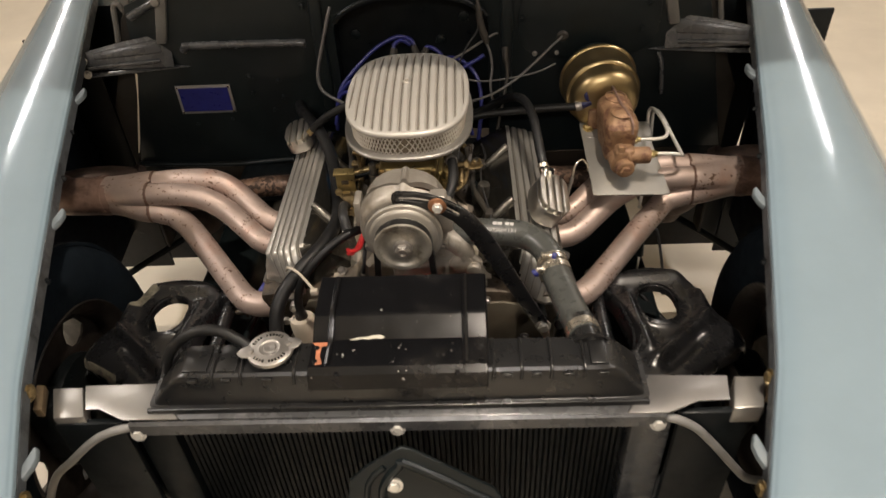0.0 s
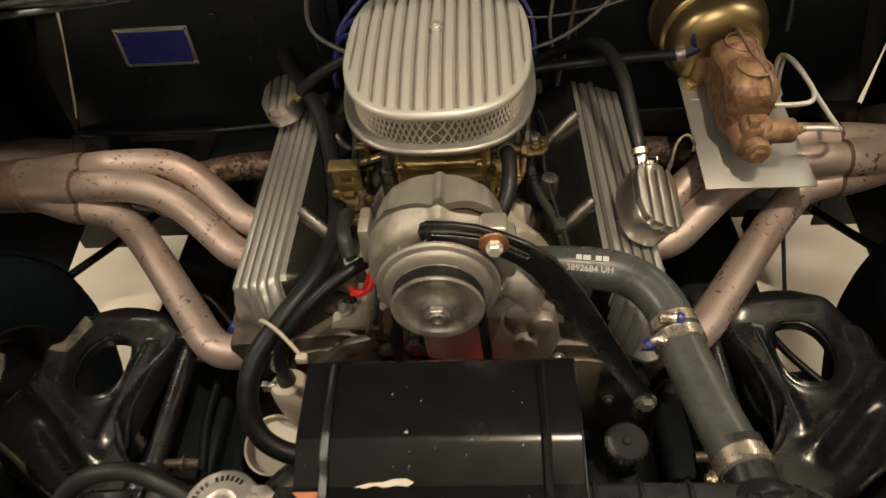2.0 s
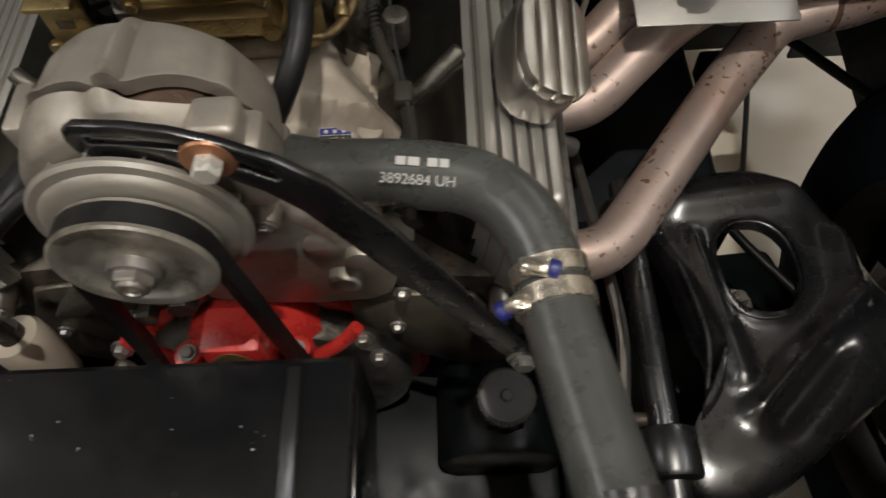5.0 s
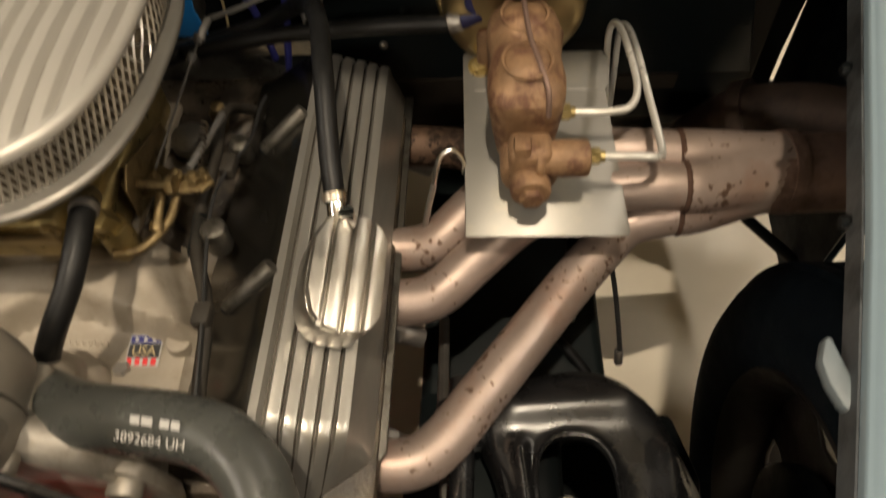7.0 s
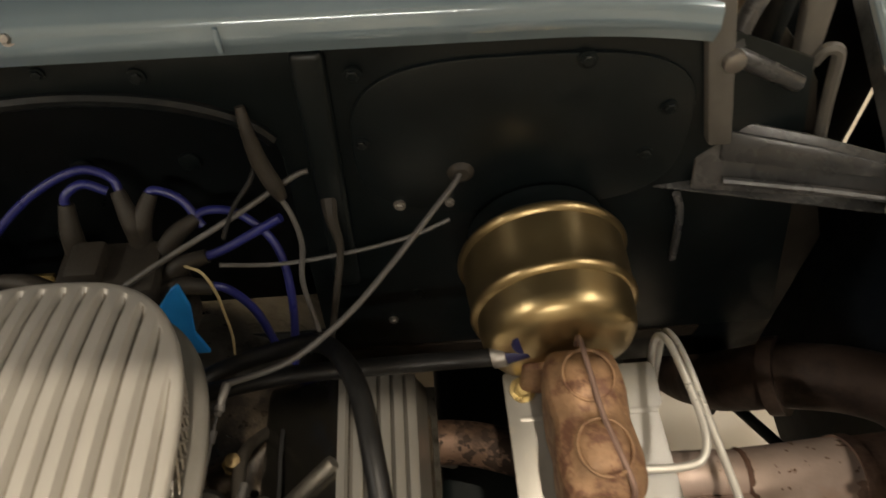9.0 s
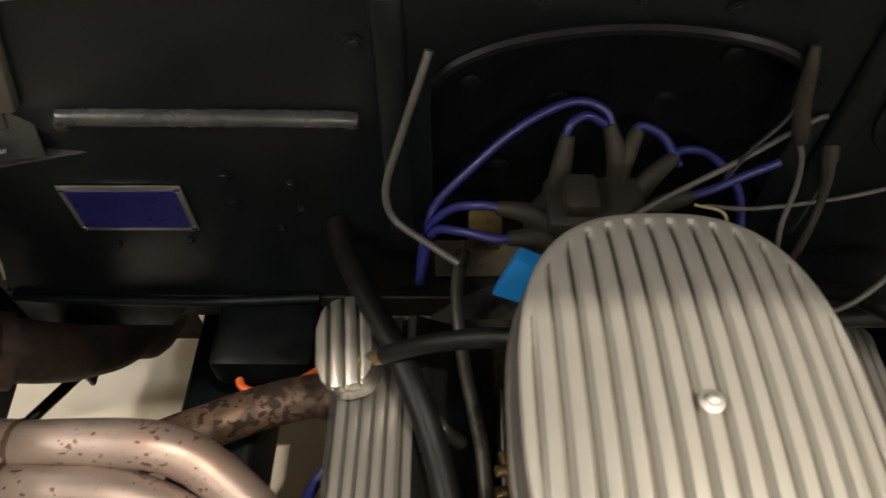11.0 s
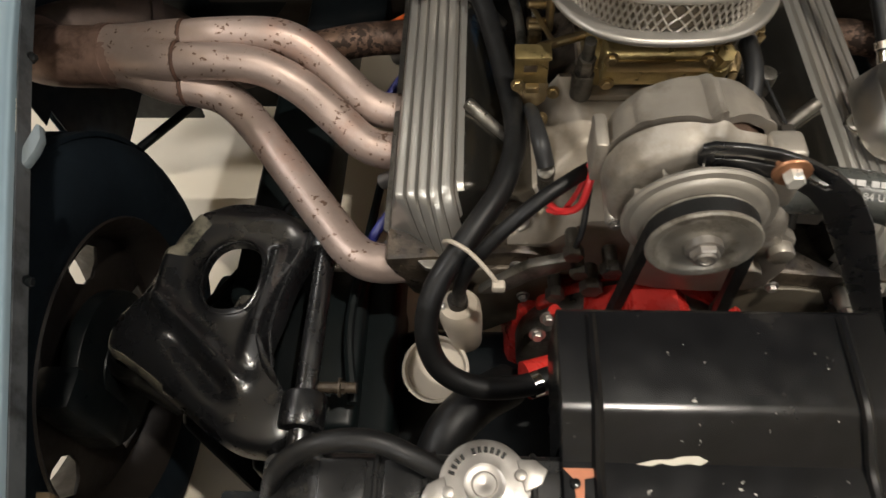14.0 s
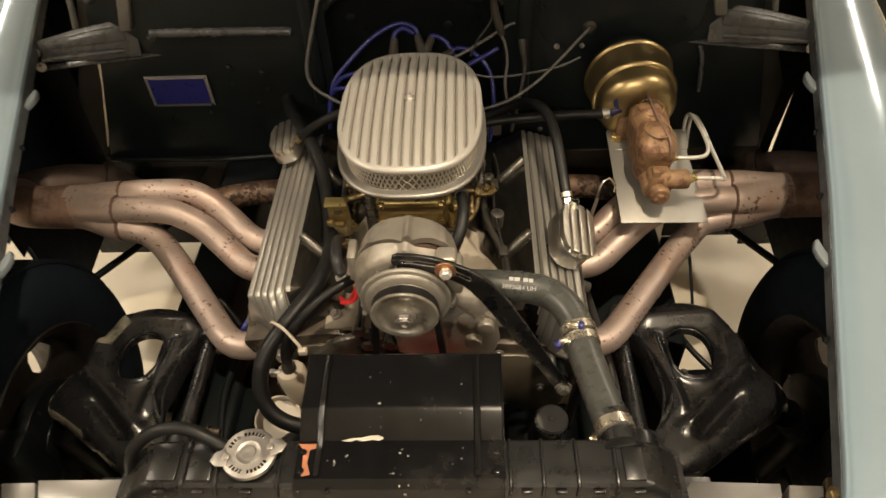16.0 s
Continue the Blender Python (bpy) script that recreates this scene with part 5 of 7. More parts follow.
def valve_cover(s):
    fl = (lambda b: b) if s > 0 else mirrored
    c = thing("valve_cover", "polished finned aluminium valve cover on the cylinder head", "valve cover", (s * 0.2, 1.19, 0.62), "valve covers")
    st = [(0.0, 0.04), (0.003, 0.24), (0.010, 0.46), (0.019, 0.67), (0.028, 0.84), (0.036, 0.94), (0.044, 0.985), (0.054, 1.0), (0.2, 1.0), (0.415, 1.0), (0.425, 0.93), (0.435, 0.7), (0.441, 0.4), (0.444, 0.05)]
    bm = bmesh.new()
    lead, tip = (-0.022, 0.226) if s > 0 else (0.0, 0.210)  # one bank stands a little ahead of the other
    rows_ = []
    for dy, h in st:  # the front end is a blunt nose in plan, and its ribs lean inwards on the way down
        rows_.append([])
        for p in cover_section(h):
            nose = 0.968 + lead + (0.62 * (tip - p.x) if p.x < tip else 0.90 * (p.x - tip))
            y = nose + (1.016 + lead - nose) * dy / 0.054 if dy < 0.054 else COVER_Y0 + (max(dy, 0.058) if dy > 0.1 else 0.058 + lead)
            rows_[-1].append(bm.verts.new((p.x - (0.018 * (1 - h) if dy < 0.054 else 0.0), y, p.y)))
    for a, b in zip(rows_, rows_[1:]):
        for k in range(len(a) - 1):
            f = bm.faces.new((a[k], b[k], b[k + 1], a[k + 1]))
            # groove bottoms take the second, darker metal
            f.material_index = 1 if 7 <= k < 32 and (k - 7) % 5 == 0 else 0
        bm.faces.new((a[-1], b[-1], b[0], a[0]))
    bm.faces.new(rows_[0])
    bm.faces.new(list(reversed(rows_[-1])))
    bmesh.ops.recalc_face_normals(bm, faces=bm.faces)
    # split so that the last facet of the rolled edge stays light as its highlight
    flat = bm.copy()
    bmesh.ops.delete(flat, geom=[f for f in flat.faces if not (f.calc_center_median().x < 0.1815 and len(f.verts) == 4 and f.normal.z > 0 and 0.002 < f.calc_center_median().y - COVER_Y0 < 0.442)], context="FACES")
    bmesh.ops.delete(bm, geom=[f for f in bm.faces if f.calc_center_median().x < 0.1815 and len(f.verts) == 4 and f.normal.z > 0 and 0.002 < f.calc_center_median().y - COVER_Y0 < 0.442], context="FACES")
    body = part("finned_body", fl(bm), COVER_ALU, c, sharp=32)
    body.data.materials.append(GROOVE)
    # polished alloy; the dark surroundings it mirrors are put into its colour
    part("plain_side", fl(flat), DARK_REFLECTION, c, "polished plain side coloured for its dark reflection", sharp=32)
    part("flange", fl(slab([(0.102, 1.032 + lead), (0.146, 1.003 + lead), (tip - 0.014, 0.966 + lead), (tip - 0.002, 0.962 + lead), (tip + 0.010, 0.966 + lead), (0.268, 1.018 + lead), (0.268, 1.404), (0.102, 1.404)], 0.007, frame_uv((0.0, 0.0, 0.6272), (1, 0, -0.1), (0, 1, 0)), 0.002)), ALU_DARK, c)
    for y in (1.105, 1.28):
        lug = part("lug", fl(rod((0.178, y + 0.008, 0.701), (0.136, y - 0.014, 0.670), 0.0068, 18, 0.0025)), ALU_DARK, c)
        part("lug_screw", fl(rod((0.1365, y - 0.0138, 0.6704), (0.1335, y - 0.0152, 0.6683), 0.0036, 6)), BLACK_SAT, lug)
    part("corner_boss", fl(join(rod((0.20, 0.975, 0.600), (0.20, 0.952 + lead, 0.600), 0.009, 14, 0.003), hexbolt((0.20, 0.952 + lead, 0.600), (0, -1, 0), 0.006))), ALU, c)
    return c


valve_cover(1)
valve_cover(-1)


def breather(at, yaw, lean, tall, rise, big):
    b = thing("valve_cover_breather", "finned polished breather on the valve cover", "breather", at, "breathers")
    m = Matrix.Translation(at) @ Matrix.Rotation(radians(yaw), 4, "Z") @ Matrix.Rotation(radians(rise), 4, "X") @ Matrix.Rotation(radians(lean), 4, "Y") @ Matrix.Diagonal((big, big, 1, 1))
    o = [(0.027 * math.copysign(abs(math.cos(a)) ** 0.7, math.cos(a)), 0.043 * math.copysign(abs(math.sin(a)) ** 0.7, math.sin(a))) for a in [2 * math.pi * k / 28 for k in range(28)]]
    part("body", slab(o, tall, m @ Matrix.Translation((0, 0, -tall)), 0.003), ALU, b)
    reach = lambda x: 0.0435 * max(0.0, 1 - (abs(x) / 0.0275) ** 2.86) ** (1 / 2.86)
    for k in range(4):
        x0, x1 = -0.0268 + 0.0136 * k, -0.0268 + 0.0136 * k + 0.0128 - 0.0024
        part("fin", slab([(x0, -reach(x0)), ((x0 + x1) / 2, -reach((x0 + x1) / 2)), (x1, -reach(x1)), (x1, reach(x1)), ((x0 + x1) / 2, reach((x0 + x1) / 2)), (x0, reach(x0))], 0.012, m @ Matrix.Translation((0.0012, 0, -0.003)), 0.0012, 2), FIN_ALU, b)
    part("neck", lathe(m @ Matrix.Translation((0, 0, -tall - 0.03)), [(0, 0.017), (0.032, 0.017)], 20), CHROME, b)
    return b, m


b_r, _ = breather((0.243, 1.090, 0.722), -2, 28, 0.034, 6, 1.10)
part("hose_fitting", join(rod((0.236, 1.12, 0.722), (0.233, 1.145, 0.742), 0.008, 14, 0.001), rod((0.244, 1.128, 0.733), (0.244, 1.128, 0.75), 0.006, 10, 0.001)), CHROME, b_r)
b_l, _ = breather((-0.238, 1.338, 0.715), 6, -14, 0.022, 0, 1.0)
part("hose_fitting", rod((-0.222, 1.322, 0.716), (-0.200, 1.316, 0.737), 0.007, 14, 0.001), GOLD, b_l)
pcv = thing("pcv_hose", "black rubber hose from the breather to the carburetor", "hose", (0.2, 1.25, 0.75))
part("tube", sweep([(0.233, 1.142, 0.742), (0.228, 1.175, 0.763), (0.220, 1.24, 0.792), (0.205, 1.31, 0.790), (0.175, 1.365, 0.760), (0.13, 1.385, 0.725), (0.07, 1.37, 0.715), (0.03, 1.32, 0.73)], 0.0083, 14), RUBBER, pcv)
part("end_clamp", ring(along((0.2322, 1.146, 0.7445), (0.2305, 1.157, 0.7525)), 0.0085, 0.007, 0.0012), CLAMP, pcv, "thin zinc spring clamp")
single("breather_hose", sweep([(-0.203, 1.317, 0.735), (-0.17, 1.310, 0.765), (-0.13, 1.302, 0.790), (-0.09, 1.29, 0.812)], 0.008, 14), RUBBER, "black rubber hose from breather to air cleaner", "hose", (-0.15, 1.31, 0.77))

# ---- air cleaner ----
air = thing("air_cleaner", "finned polished aluminium oval air cleaner with a mesh side", "air cleaner", (0, 1.2, 0.81))
AC, AW, AL = 1.216, 0.104, 0.147


def oval_pt(a, k=1.0, off=0.0, e=0.74):
    c, s_ = math.cos(a), math.sin(a)
    return Vector(((AW * k + off) * math.copysign(abs(c) ** e, c), AC + (AL * k + off) * math.copysign(abs(s_) ** e, s_), 0))


def lid_z(x, y):
    """Flutes run front to back and fade into the rim."""
    q = ((abs(x) / AW) ** 2.7 + (abs(y - AC) / AL) ** 2.7) ** (1 / 2.7)
    dome = 0.884 - 0.020 * q ** 2.5
    f = (x / 0.0148) % 1.0 - 0.5
    d = abs(f) * 0.0148
    flute = -0.0056 * min(1.0, max(0.0, (0.0036 - d) / 0.0024)) - 0.0010 * (1 - 2 * abs(f)) ** 2
    fade = min(1.0, max(0.0, (0.965 - q) / 0.05))
    return dome + flute * fade


xs = [-AW + 2 * AW * i / 399 for i in range(400)]
# a fine lattice, so that each flute is cleanly cut; then a rolled rim round it
lid = bmesh.new()
cols = []
for x in xs:
    reach = AL * max(0.0, 1 - (abs(x) / AW) ** 2.7) ** (1 / 2.7)
    cols.append([lid.verts.new((x, AC + reach * t, lid_z(x, AC + reach * t))) for t in (-1, -0.985, -0.965, -0.94, -0.91, -0.86, -0.75, -0.5, -0.25, 0, 0.25, 0.5, 0.75, 0.86, 0.91, 0.94, 0.965, 0.985, 1)])
for a, b in zip(cols[1:-1], cols[2:-1]):
    for k in range(18):
        lid.faces.new((a[k], b[k], b[k + 1], a[k + 1]))
for c, n_ in ((cols[0], cols[1]), (cols[-1], cols[-2])):
    for k in range(18):
        lid.faces.new((c[9], n_[k], n_[k + 1]))
bmesh.ops.recalc_face_normals(lid, faces=lid.faces)
for f in lid.faces:
    if f.normal.z < 0:
        f.normal_flip()
# the narrow bottom of each flute takes a darker metal than the lid
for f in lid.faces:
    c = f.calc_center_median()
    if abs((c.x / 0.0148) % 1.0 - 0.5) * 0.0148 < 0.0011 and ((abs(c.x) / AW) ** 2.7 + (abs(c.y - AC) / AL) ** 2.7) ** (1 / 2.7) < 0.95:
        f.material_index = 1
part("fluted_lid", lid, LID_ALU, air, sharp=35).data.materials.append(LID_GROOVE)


def rim_loft(levels, n=120):
    """Oval walls: levels of (offset, z)."""
    bm = bmesh.new()
    rr = [[bm.verts.new(oval_pt(2 * math.pi * i / n, 1, off) + Vector((0, 0, z))) for i in range(n)] for off, z in levels]
    for a, b in zip(rr, rr[1:]):
        for i in range(n):
            bm.faces.new((a[i], a[(i + 1) % n], b[(i + 1) % n], b[i]))
    bmesh.ops.recalc_face_normals(bm, faces=bm.faces)
    return bm


part("lid_rim", rim_loft([(-0.004, 0.8655), (0.0, 0.8645), (0.002, 0.862), (0.002, 0.857), (0.0, 0.8545), (-0.008, 0.8545)]), LID_ALU, air, sharp=60)
part("filter_element", rim_loft([(-0.010, 0.857), (-0.0095, 0.84), (-0.010, 0.822)]), PAPER, air, "brown paper filter")
screen = bmesh.new()
NS = 104
for k in range(NS):
    for sgn in (1, -1):
        prev = None
        for j in range(9):
            a = 2 * math.pi * (k + sgn * j * 0.28) / NS
            z = 0.8215 + 0.0345 * j / 8
            p, t_ = oval_pt(a, 1, -0.0055), 0.0013
            o = (oval_pt(a, 1, 0.0) - oval_pt(a, 1, -0.0055)).normalized()
            side = Vector((-o.y, o.x, 0))
            now = [screen.verts.new(p + Vector((0, 0, z)) + q) for q in (side * t_, o * t_, -side * t_)]
            if prev:
                for m_ in range(2):
                    screen.faces.new((prev[m_], prev[m_ + 1], now[m_ + 1], now[m_]))
            prev = now
bmesh.ops.recalc_face_normals(screen, faces=screen.faces)
part("mesh_screen", screen, ALU, air, "diamond mesh of bright metal strands")
part("base_plate", rim_loft([(-0.012, 0.8235), (0.004, 0.8235), (0.0075, 0.822), (0.008, 0.8185), (0.005, 0.815), (-0.012, 0.813), (-0.05, 0.808), (-0.075, 0.806)]), TRAY, air, sharp=60)
part("wing_stud", lathe(along((0.0, 1.209, 0.883), (0, 1.209, 1)), [(0, 0.0075), (0.0015, 0.0075), (0.002, 0.004), (0.006, 0.0035), (0.007, 0.0)], 18), ALU_BRUSH, air)

# ---- carburetor ----
carb = thing("carburetor", "gold dichromate four barrel carburetor with fittings", "carburetor", (0, 1.2, 0.70))
part("base_plate", box(-0.062, 0.062, 1.115, 1.295, 0.698, 0.708, 0.004), ALU_CAST, carb)
part("main_body", join(box(-0.058, 0.058, 1.125, 1.285, 0.708, 0.752, 0.007, 3), box(-0.050, 0.050, 1.135, 1.275, 0.752, 0.785, 0.006, 3)), BRASS, carb)
part("air_horn", rod((0, 1.2, 0.785), (0, 1.2, 0.812), 0.060, 32, 0.003), BRASS, carb)
for y0, y1 in ((1.092, 1.122), (1.288, 1.318)):
    part("float_bowl", box(-0.050, 0.050, y0, y1, 0.742, 0.784, 0.006, 3), BRASS, carb)
    for x in (-0.044, 0.044):
        for z in (0.748, 0.778):
            part("screw", hexbolt((x, y0 - 0.001 if y0 < 1.2 else y1, z), (0, -1 if y0 < 1.2 else 1, 0), 0.0048, 0.004), GOLD, carb)
part("bowl_ledge", box(-0.046, 0.046, 1.0895, 1.0925, 0.763, 0.776, 0.001), GOLD, carb)
part("fuel_fitting", join(rod((-0.062, 1.118, 0.735), (-0.062, 1.112, 0.762), 0.009, 6, 0.001), rod((-0.062, 1.113, 0.76), (-0.062, 1.108, 0.785), 0.006, 14, 0.001), rod((-0.062, 1.118, 0.705), (-0.062, 1.118, 0.737), 0.011, 14, 0.002)), ALU_DARK, carb)
part("fuel_fitting", join(rod((0.064, 1.120, 0.745), (0.066, 1.108, 0.770), 0.009, 6, 0.001), rod((0.064, 1.12, 0.715), (0.064, 1.12, 0.747), 0.013, 14, 0.002)), BRASS, carb)
part("vacuum_nipple", rod((0.068, 1.116, 0.787), (0.072, 1.102, 0.791), 0.009, 14, 0.002), GOLD, carb)
# choke housing and levers on one flank, throttle levers on the other
part("choke_bracket", slab([(-0.130, 0.700), (-0.097, 0.700), (-0.095, 0.735), (-0.100, 0.758), (-0.130, 0.758)], -0.006, frame_uv((0, 1.126, 0), (1, 0, 0), (0, 0.25, 1)) @ Matrix.Translation((0, 0.03, -0.18)), 0.0015), BRASS, carb, "stamped gold bracket")
part("choke_housing", lathe(along((-0.112, 1.135, 0.703), (-0.112, 1.107, 0.716)), [(0, 0.0185), (0.014, 0.0185), (0.0142, 0.0160), (0.0165, 0.0157), (0.0167, 0.0090), (0.0195, 0.0085), (0.0195, 0.0)], 28), LINK, carb, "round dirty brass choke housing", sharp=25)
part("choke_plate", box(-0.130, -0.097, 1.118, 1.123, 0.722, 0.766, 0.0012), BRASS, carb, "stamped gold plate")
part("choke_shelf", box(-0.131, -0.096, 1.104, 1.124, 0.764, 0.768, 0.001), BRASS, carb)
part("choke_window", box(-0.121, -0.108, 1.1165, 1.1185, 0.738, 0.746, 0.0006), OILY, carb, "dark slot")
part("choke_foot", join(box(-0.126, -0.104, 1.098, 1.112, 0.684, 0.694, 0.002), hexbolt((-0.102, 1.100, 0.690), (0, -1, 0.5), 0.0055, 0.005)), LINK, carb)
for q, w in ((0.3, 0.0225), (2.3, 0.0225), (4.4, 0.0225)):
    part("choke_screw", hexbolt((-0.112 + w * math.cos(q), 1.112, 0.709 + w * math.sin(q)), (0, -1, 0.3), 0.0045, 0.004), GOLD, carb)
part("choke_lug", box(-0.119, -0.106, 1.104, 1.112, 0.722, 0.729, 0.001), GOLD, carb)
part("choke_arm", join(rod((-0.105, 1.15, 0.74), (-0.055, 1.165, 0.745), 0.005, 10), rod((-0.108, 1.24, 0.72), (-0.09, 1.15, 0.745), 0.0028, 8), box(-0.094, -0.088, 1.19, 1.26, 0.725, 0.765, 0.002)), GOLD, carb)
CH = along((-0.070, 1.272, 0.735), (-0.110, 1.272, 0.748))
part("choke_cup", lathe(CH, [(0, 0.020), (0.006, 0.030), (0.014, 0.0325), (0.0145, 0.036), (0.0185, 0.036), (0.019, 0.031), (0.024, 0.029), (0.0255, 0.0265), (0.0262, 0.0)], 40), BRASS, carb, "round gold choke cup with a clamp ring")
part("choke_cover", lathe(CH, [(0.0255, 0.0235), (0.0285, 0.0225), (0.0295, 0.020), (0.030, 0.0)], 32), LINK, carb)
for k in range(3):
    part("choke_ring_screw", hexbolt(CH @ Vector((0.0325 * math.cos(0.6 + 2.09 * k), 0.0325 * math.sin(0.6 + 2.09 * k), 0.0185)), (-1, 0, 0.3), 0.004, 0.004), GOLD, carb)
part("choke_rod", rod((-0.102, 1.318, 0.668), (-0.107, 1.206, 0.722), 0.0011, 8), LINE, carb)
part("linkage_block", box(-0.112, -0.098, 1.196, 1.214, 0.690, 0.716, 0.003), LINK, carb)
for y, z, r in ((1.200, 0.724, 0.004), (1.210, 0.722, 0.005), (1.222, 0.735, 0.0045), (1.19, 0.700, 0.0055)):
    part("linkage_stud", rod((-0.094, y, z), (-0.114, y - 0.003, z + 0.004), r, 12, 0.001), LINK, carb)
part("side_plate", slab([(1.165, 0.668), (1.215, 0.668), (1.222, 0.690), (1.210, 0.706), (1.165, 0.700)], 0.004, frame_uv((-0.102, 0, 0), (0, 1, 0), (0, 0, 1)), 0.001), LINK, carb)
part("throttle_lever", slab([(1.145, 0.722), (1.19, 0.712), (1.236, 0.724), (1.232, 0.742), (1.20, 0.752), (1.165, 0.764), (1.148, 0.752)], 0.003, frame_uv((0.068, 0, 0), (0, 1, 0), (0, 0, 1)), 0.001), LINK, carb, "dirty brass throttle lever")
part("throttle_shaft", join(rod((0.058, 1.165, 0.740), (0.098, 1.165, 0.740), 0.0055, 14, 0.001), rod((0.094, 1.165, 0.740), (0.101, 1.165, 0.740), 0.0095, 6, 0.001)), LINK, carb)
part("bellcrank", slab([(0.070, 1.160), (0.120, 1.164), (0.128, 1.174), (0.120, 1.184), (0.098, 1.182), (0.074, 1.196)], 0.004, frame_uv((0, 0, 0.729), (1, 0, 0), (0, 1, 0)), 0.001), LINK, carb)
for x, y, r in ((0.080, 1.172, 0.0052), (0.098, 1.176, 0.0046), (0.112, 1.174, 0.0052), (0.121, 1.176, 0.0036)):
    part("linkage_stud", join(rod((x, y, 0.726), (x, y, 0.748 - r), r * 0.75, 10, 0.001), rod((x, y, 0.734), (x, y, 0.739), r * 1.25, 6, 0.0006)), LINK, carb)
part("idle_screw", join(rod((0.088, 1.138, 0.726), (0.088, 1.16, 0.735), 0.004, 12, 0.001), rod((0.088, 1.130, 0.723), (0.088, 1.138, 0.726), 0.006, 12, 0.001)), LINK, carb)
part("throttle_spring", sweep([(0.106 + 0.0034 * math.cos(k * 1.25), 1.170 + 0.0011 * k, 0.716 + 0.0003 * k + 0.0034 * math.sin(k * 1.25)) for k in range(64)], 0.0009, 5, 1, False), OILY, carb)
part("throttle_rod", rod((0.110, 1.268, 0.716), (0.103, 1.190, 0.731), 0.0032, 10, 0.001), WIRE_GREY, carb)
part("fast_idle_cam", lathe(along((0.076, 1.255, 0.692), (0.079, 1.250, 0.712)), [(0, 0.018), (0.008, 0.0185), (0.013, 0.015), (0.016, 0.0)], 24), ALU_DARK, carb)
part("accelerator_pump_arm", sweep([(0.062, 1.105, 0.728), (0.080, 1.115, 0.722), (0.094, 1.140, 0.722), (0.098, 1.162, 0.727)], 0.004, 10), LINK, carb)
part("base_lug", rod((0.126, 1.142, 0.684), (0.128, 1.140, 0.716), 0.011, 18, 0.004), ALU_DARK, carb)
part("base_lug", rod((0.118, 1.262, 0.664), (0.118, 1.258, 0.690), 0.010, 18, 0.004), ALU_DARK, carb)
part("vacuum_port", join(rod((0.088, 1.300, 0.668), (0.093, 1.296, 0.700), 0.007, 12, 0.002), rod((0.090, 1.298, 0.684), (0.0915, 1.297, 0.689), 0.010, 6, 0.001)), LINK, carb)

hose_c = thing("vacuum_hose", "short black rubber hose from the carburetor front", "hose", (0.04, 1.06, 0.68))
part("tube", sweep([(0.072, 1.105, 0.790), (0.074, 1.092, 0.793), (0.076, 1.070, 0.789), (0.073, 1.045, 0.778), (0.063, 1.024, 0.762), (0.047, 1.014, 0.735), (0.032, 1.012, 0.70)], 0.0085, 14), RUBBER, hose_c)
part("clamp", ring(along((0.073, 1.098, 0.7925), (0.0745, 1.088, 0.793)), 0.0087, 0.006, 0.0012), BARE_STEEL, hose_c)


# ---- alternator ----
AZ, AX = 0.786, 0.003
alt = thing("alternator", "cast aluminium alternator with a steel pulley", "alternator", (AX, 0.95, 0.72))
AA = along((AX, 1.02, AZ), (AX, 0.80, AZ))


def seam(a, side):
    """Where a shell ends at the split line: it climbs over the top rib and opens into a slot."""
    deg = (184 - math.degrees(a)) % 360
    gap = 0.0175 * math.sin(math.pi * (deg - 36) / 58) ** 0.8 if 36 < deg < 94 else 0.0052 if 94 <= deg < 205 else 0.001
    lean = -0.020 * max(0.0, math.cos(radians(deg + 8))) if deg < 90 or deg > 270 else -0.016 * max(0.0, -math.cos(radians(deg)))
    return 0.0775 + 0.004 * math.exp(-((deg - 94) / 7) ** 2) + lean + side * gap / 2


def shell(profile, side):
    """profile: (share of the way from the outer end to the split line, radius)."""
    def pt(u, v):
        a = 2 * math.pi * u
        f = v * (len(profile) - 1)
        i = min(int(f), len(profile) - 2)
        k, r = [profile[i][c] + (profile[i + 1][c] - profile[i][c]) * (f - i) for c in (0, 1)]
        end = 0.016 if side < 0 else 0.0965
        deg = math.degrees(a)
        rib = 0.155 * math.exp(-((deg - 93) / 4.0) ** 4) if side < 0 else 0.105 * math.exp(-((deg - 93) / 6.5) ** 2)
        rib += 0.030 * (math.exp(-((deg - 48) / 5) ** 4) + math.exp(-((deg - 138) / 5) ** 4)) if side < 0 else 0.0
        bump = (1 + rib * min(1.0, k * (2.4 if side < 0 else 1.1))) * (1 if side < 0 else 1 - 0.13 * (1 - k) * math.exp(-((deg - 100) / 55) ** 2))
        return AA @ Vector((-r * bump * math.cos(a), r * bump * math.sin(a), end + (seam(a, side) - end) * k))
    return grid(pt, 180, (len(profile) - 1) * 2, True)


part("rear_shell", shell([(0.0, 0.030), (0.01, 0.050), (0.06, 0.0575), (0.16, 0.0625), (0.40, 0.0650), (0.70, 0.0660), (0.93, 0.0668), (0.95, 0.0690), (0.99, 0.0690), (1.0, 0.0600)], -1), ALU_ALT, alt, sharp=42)
part("stator", lathe(AA, [(0.050, 0.0575), (0.090, 0.0575)], 48), WINDING, alt, "dark brown stator core between the shells")
part("front_shell", shell([(0.0, 0.030), (0.01, 0.0580), (0.06, 0.0625), (0.20, 0.0662), (0.50, 0.0682), (0.80, 0.0690), (0.97, 0.0692), (1.0, 0.0600)], 1), ALU_ALT, alt, sharp=42)
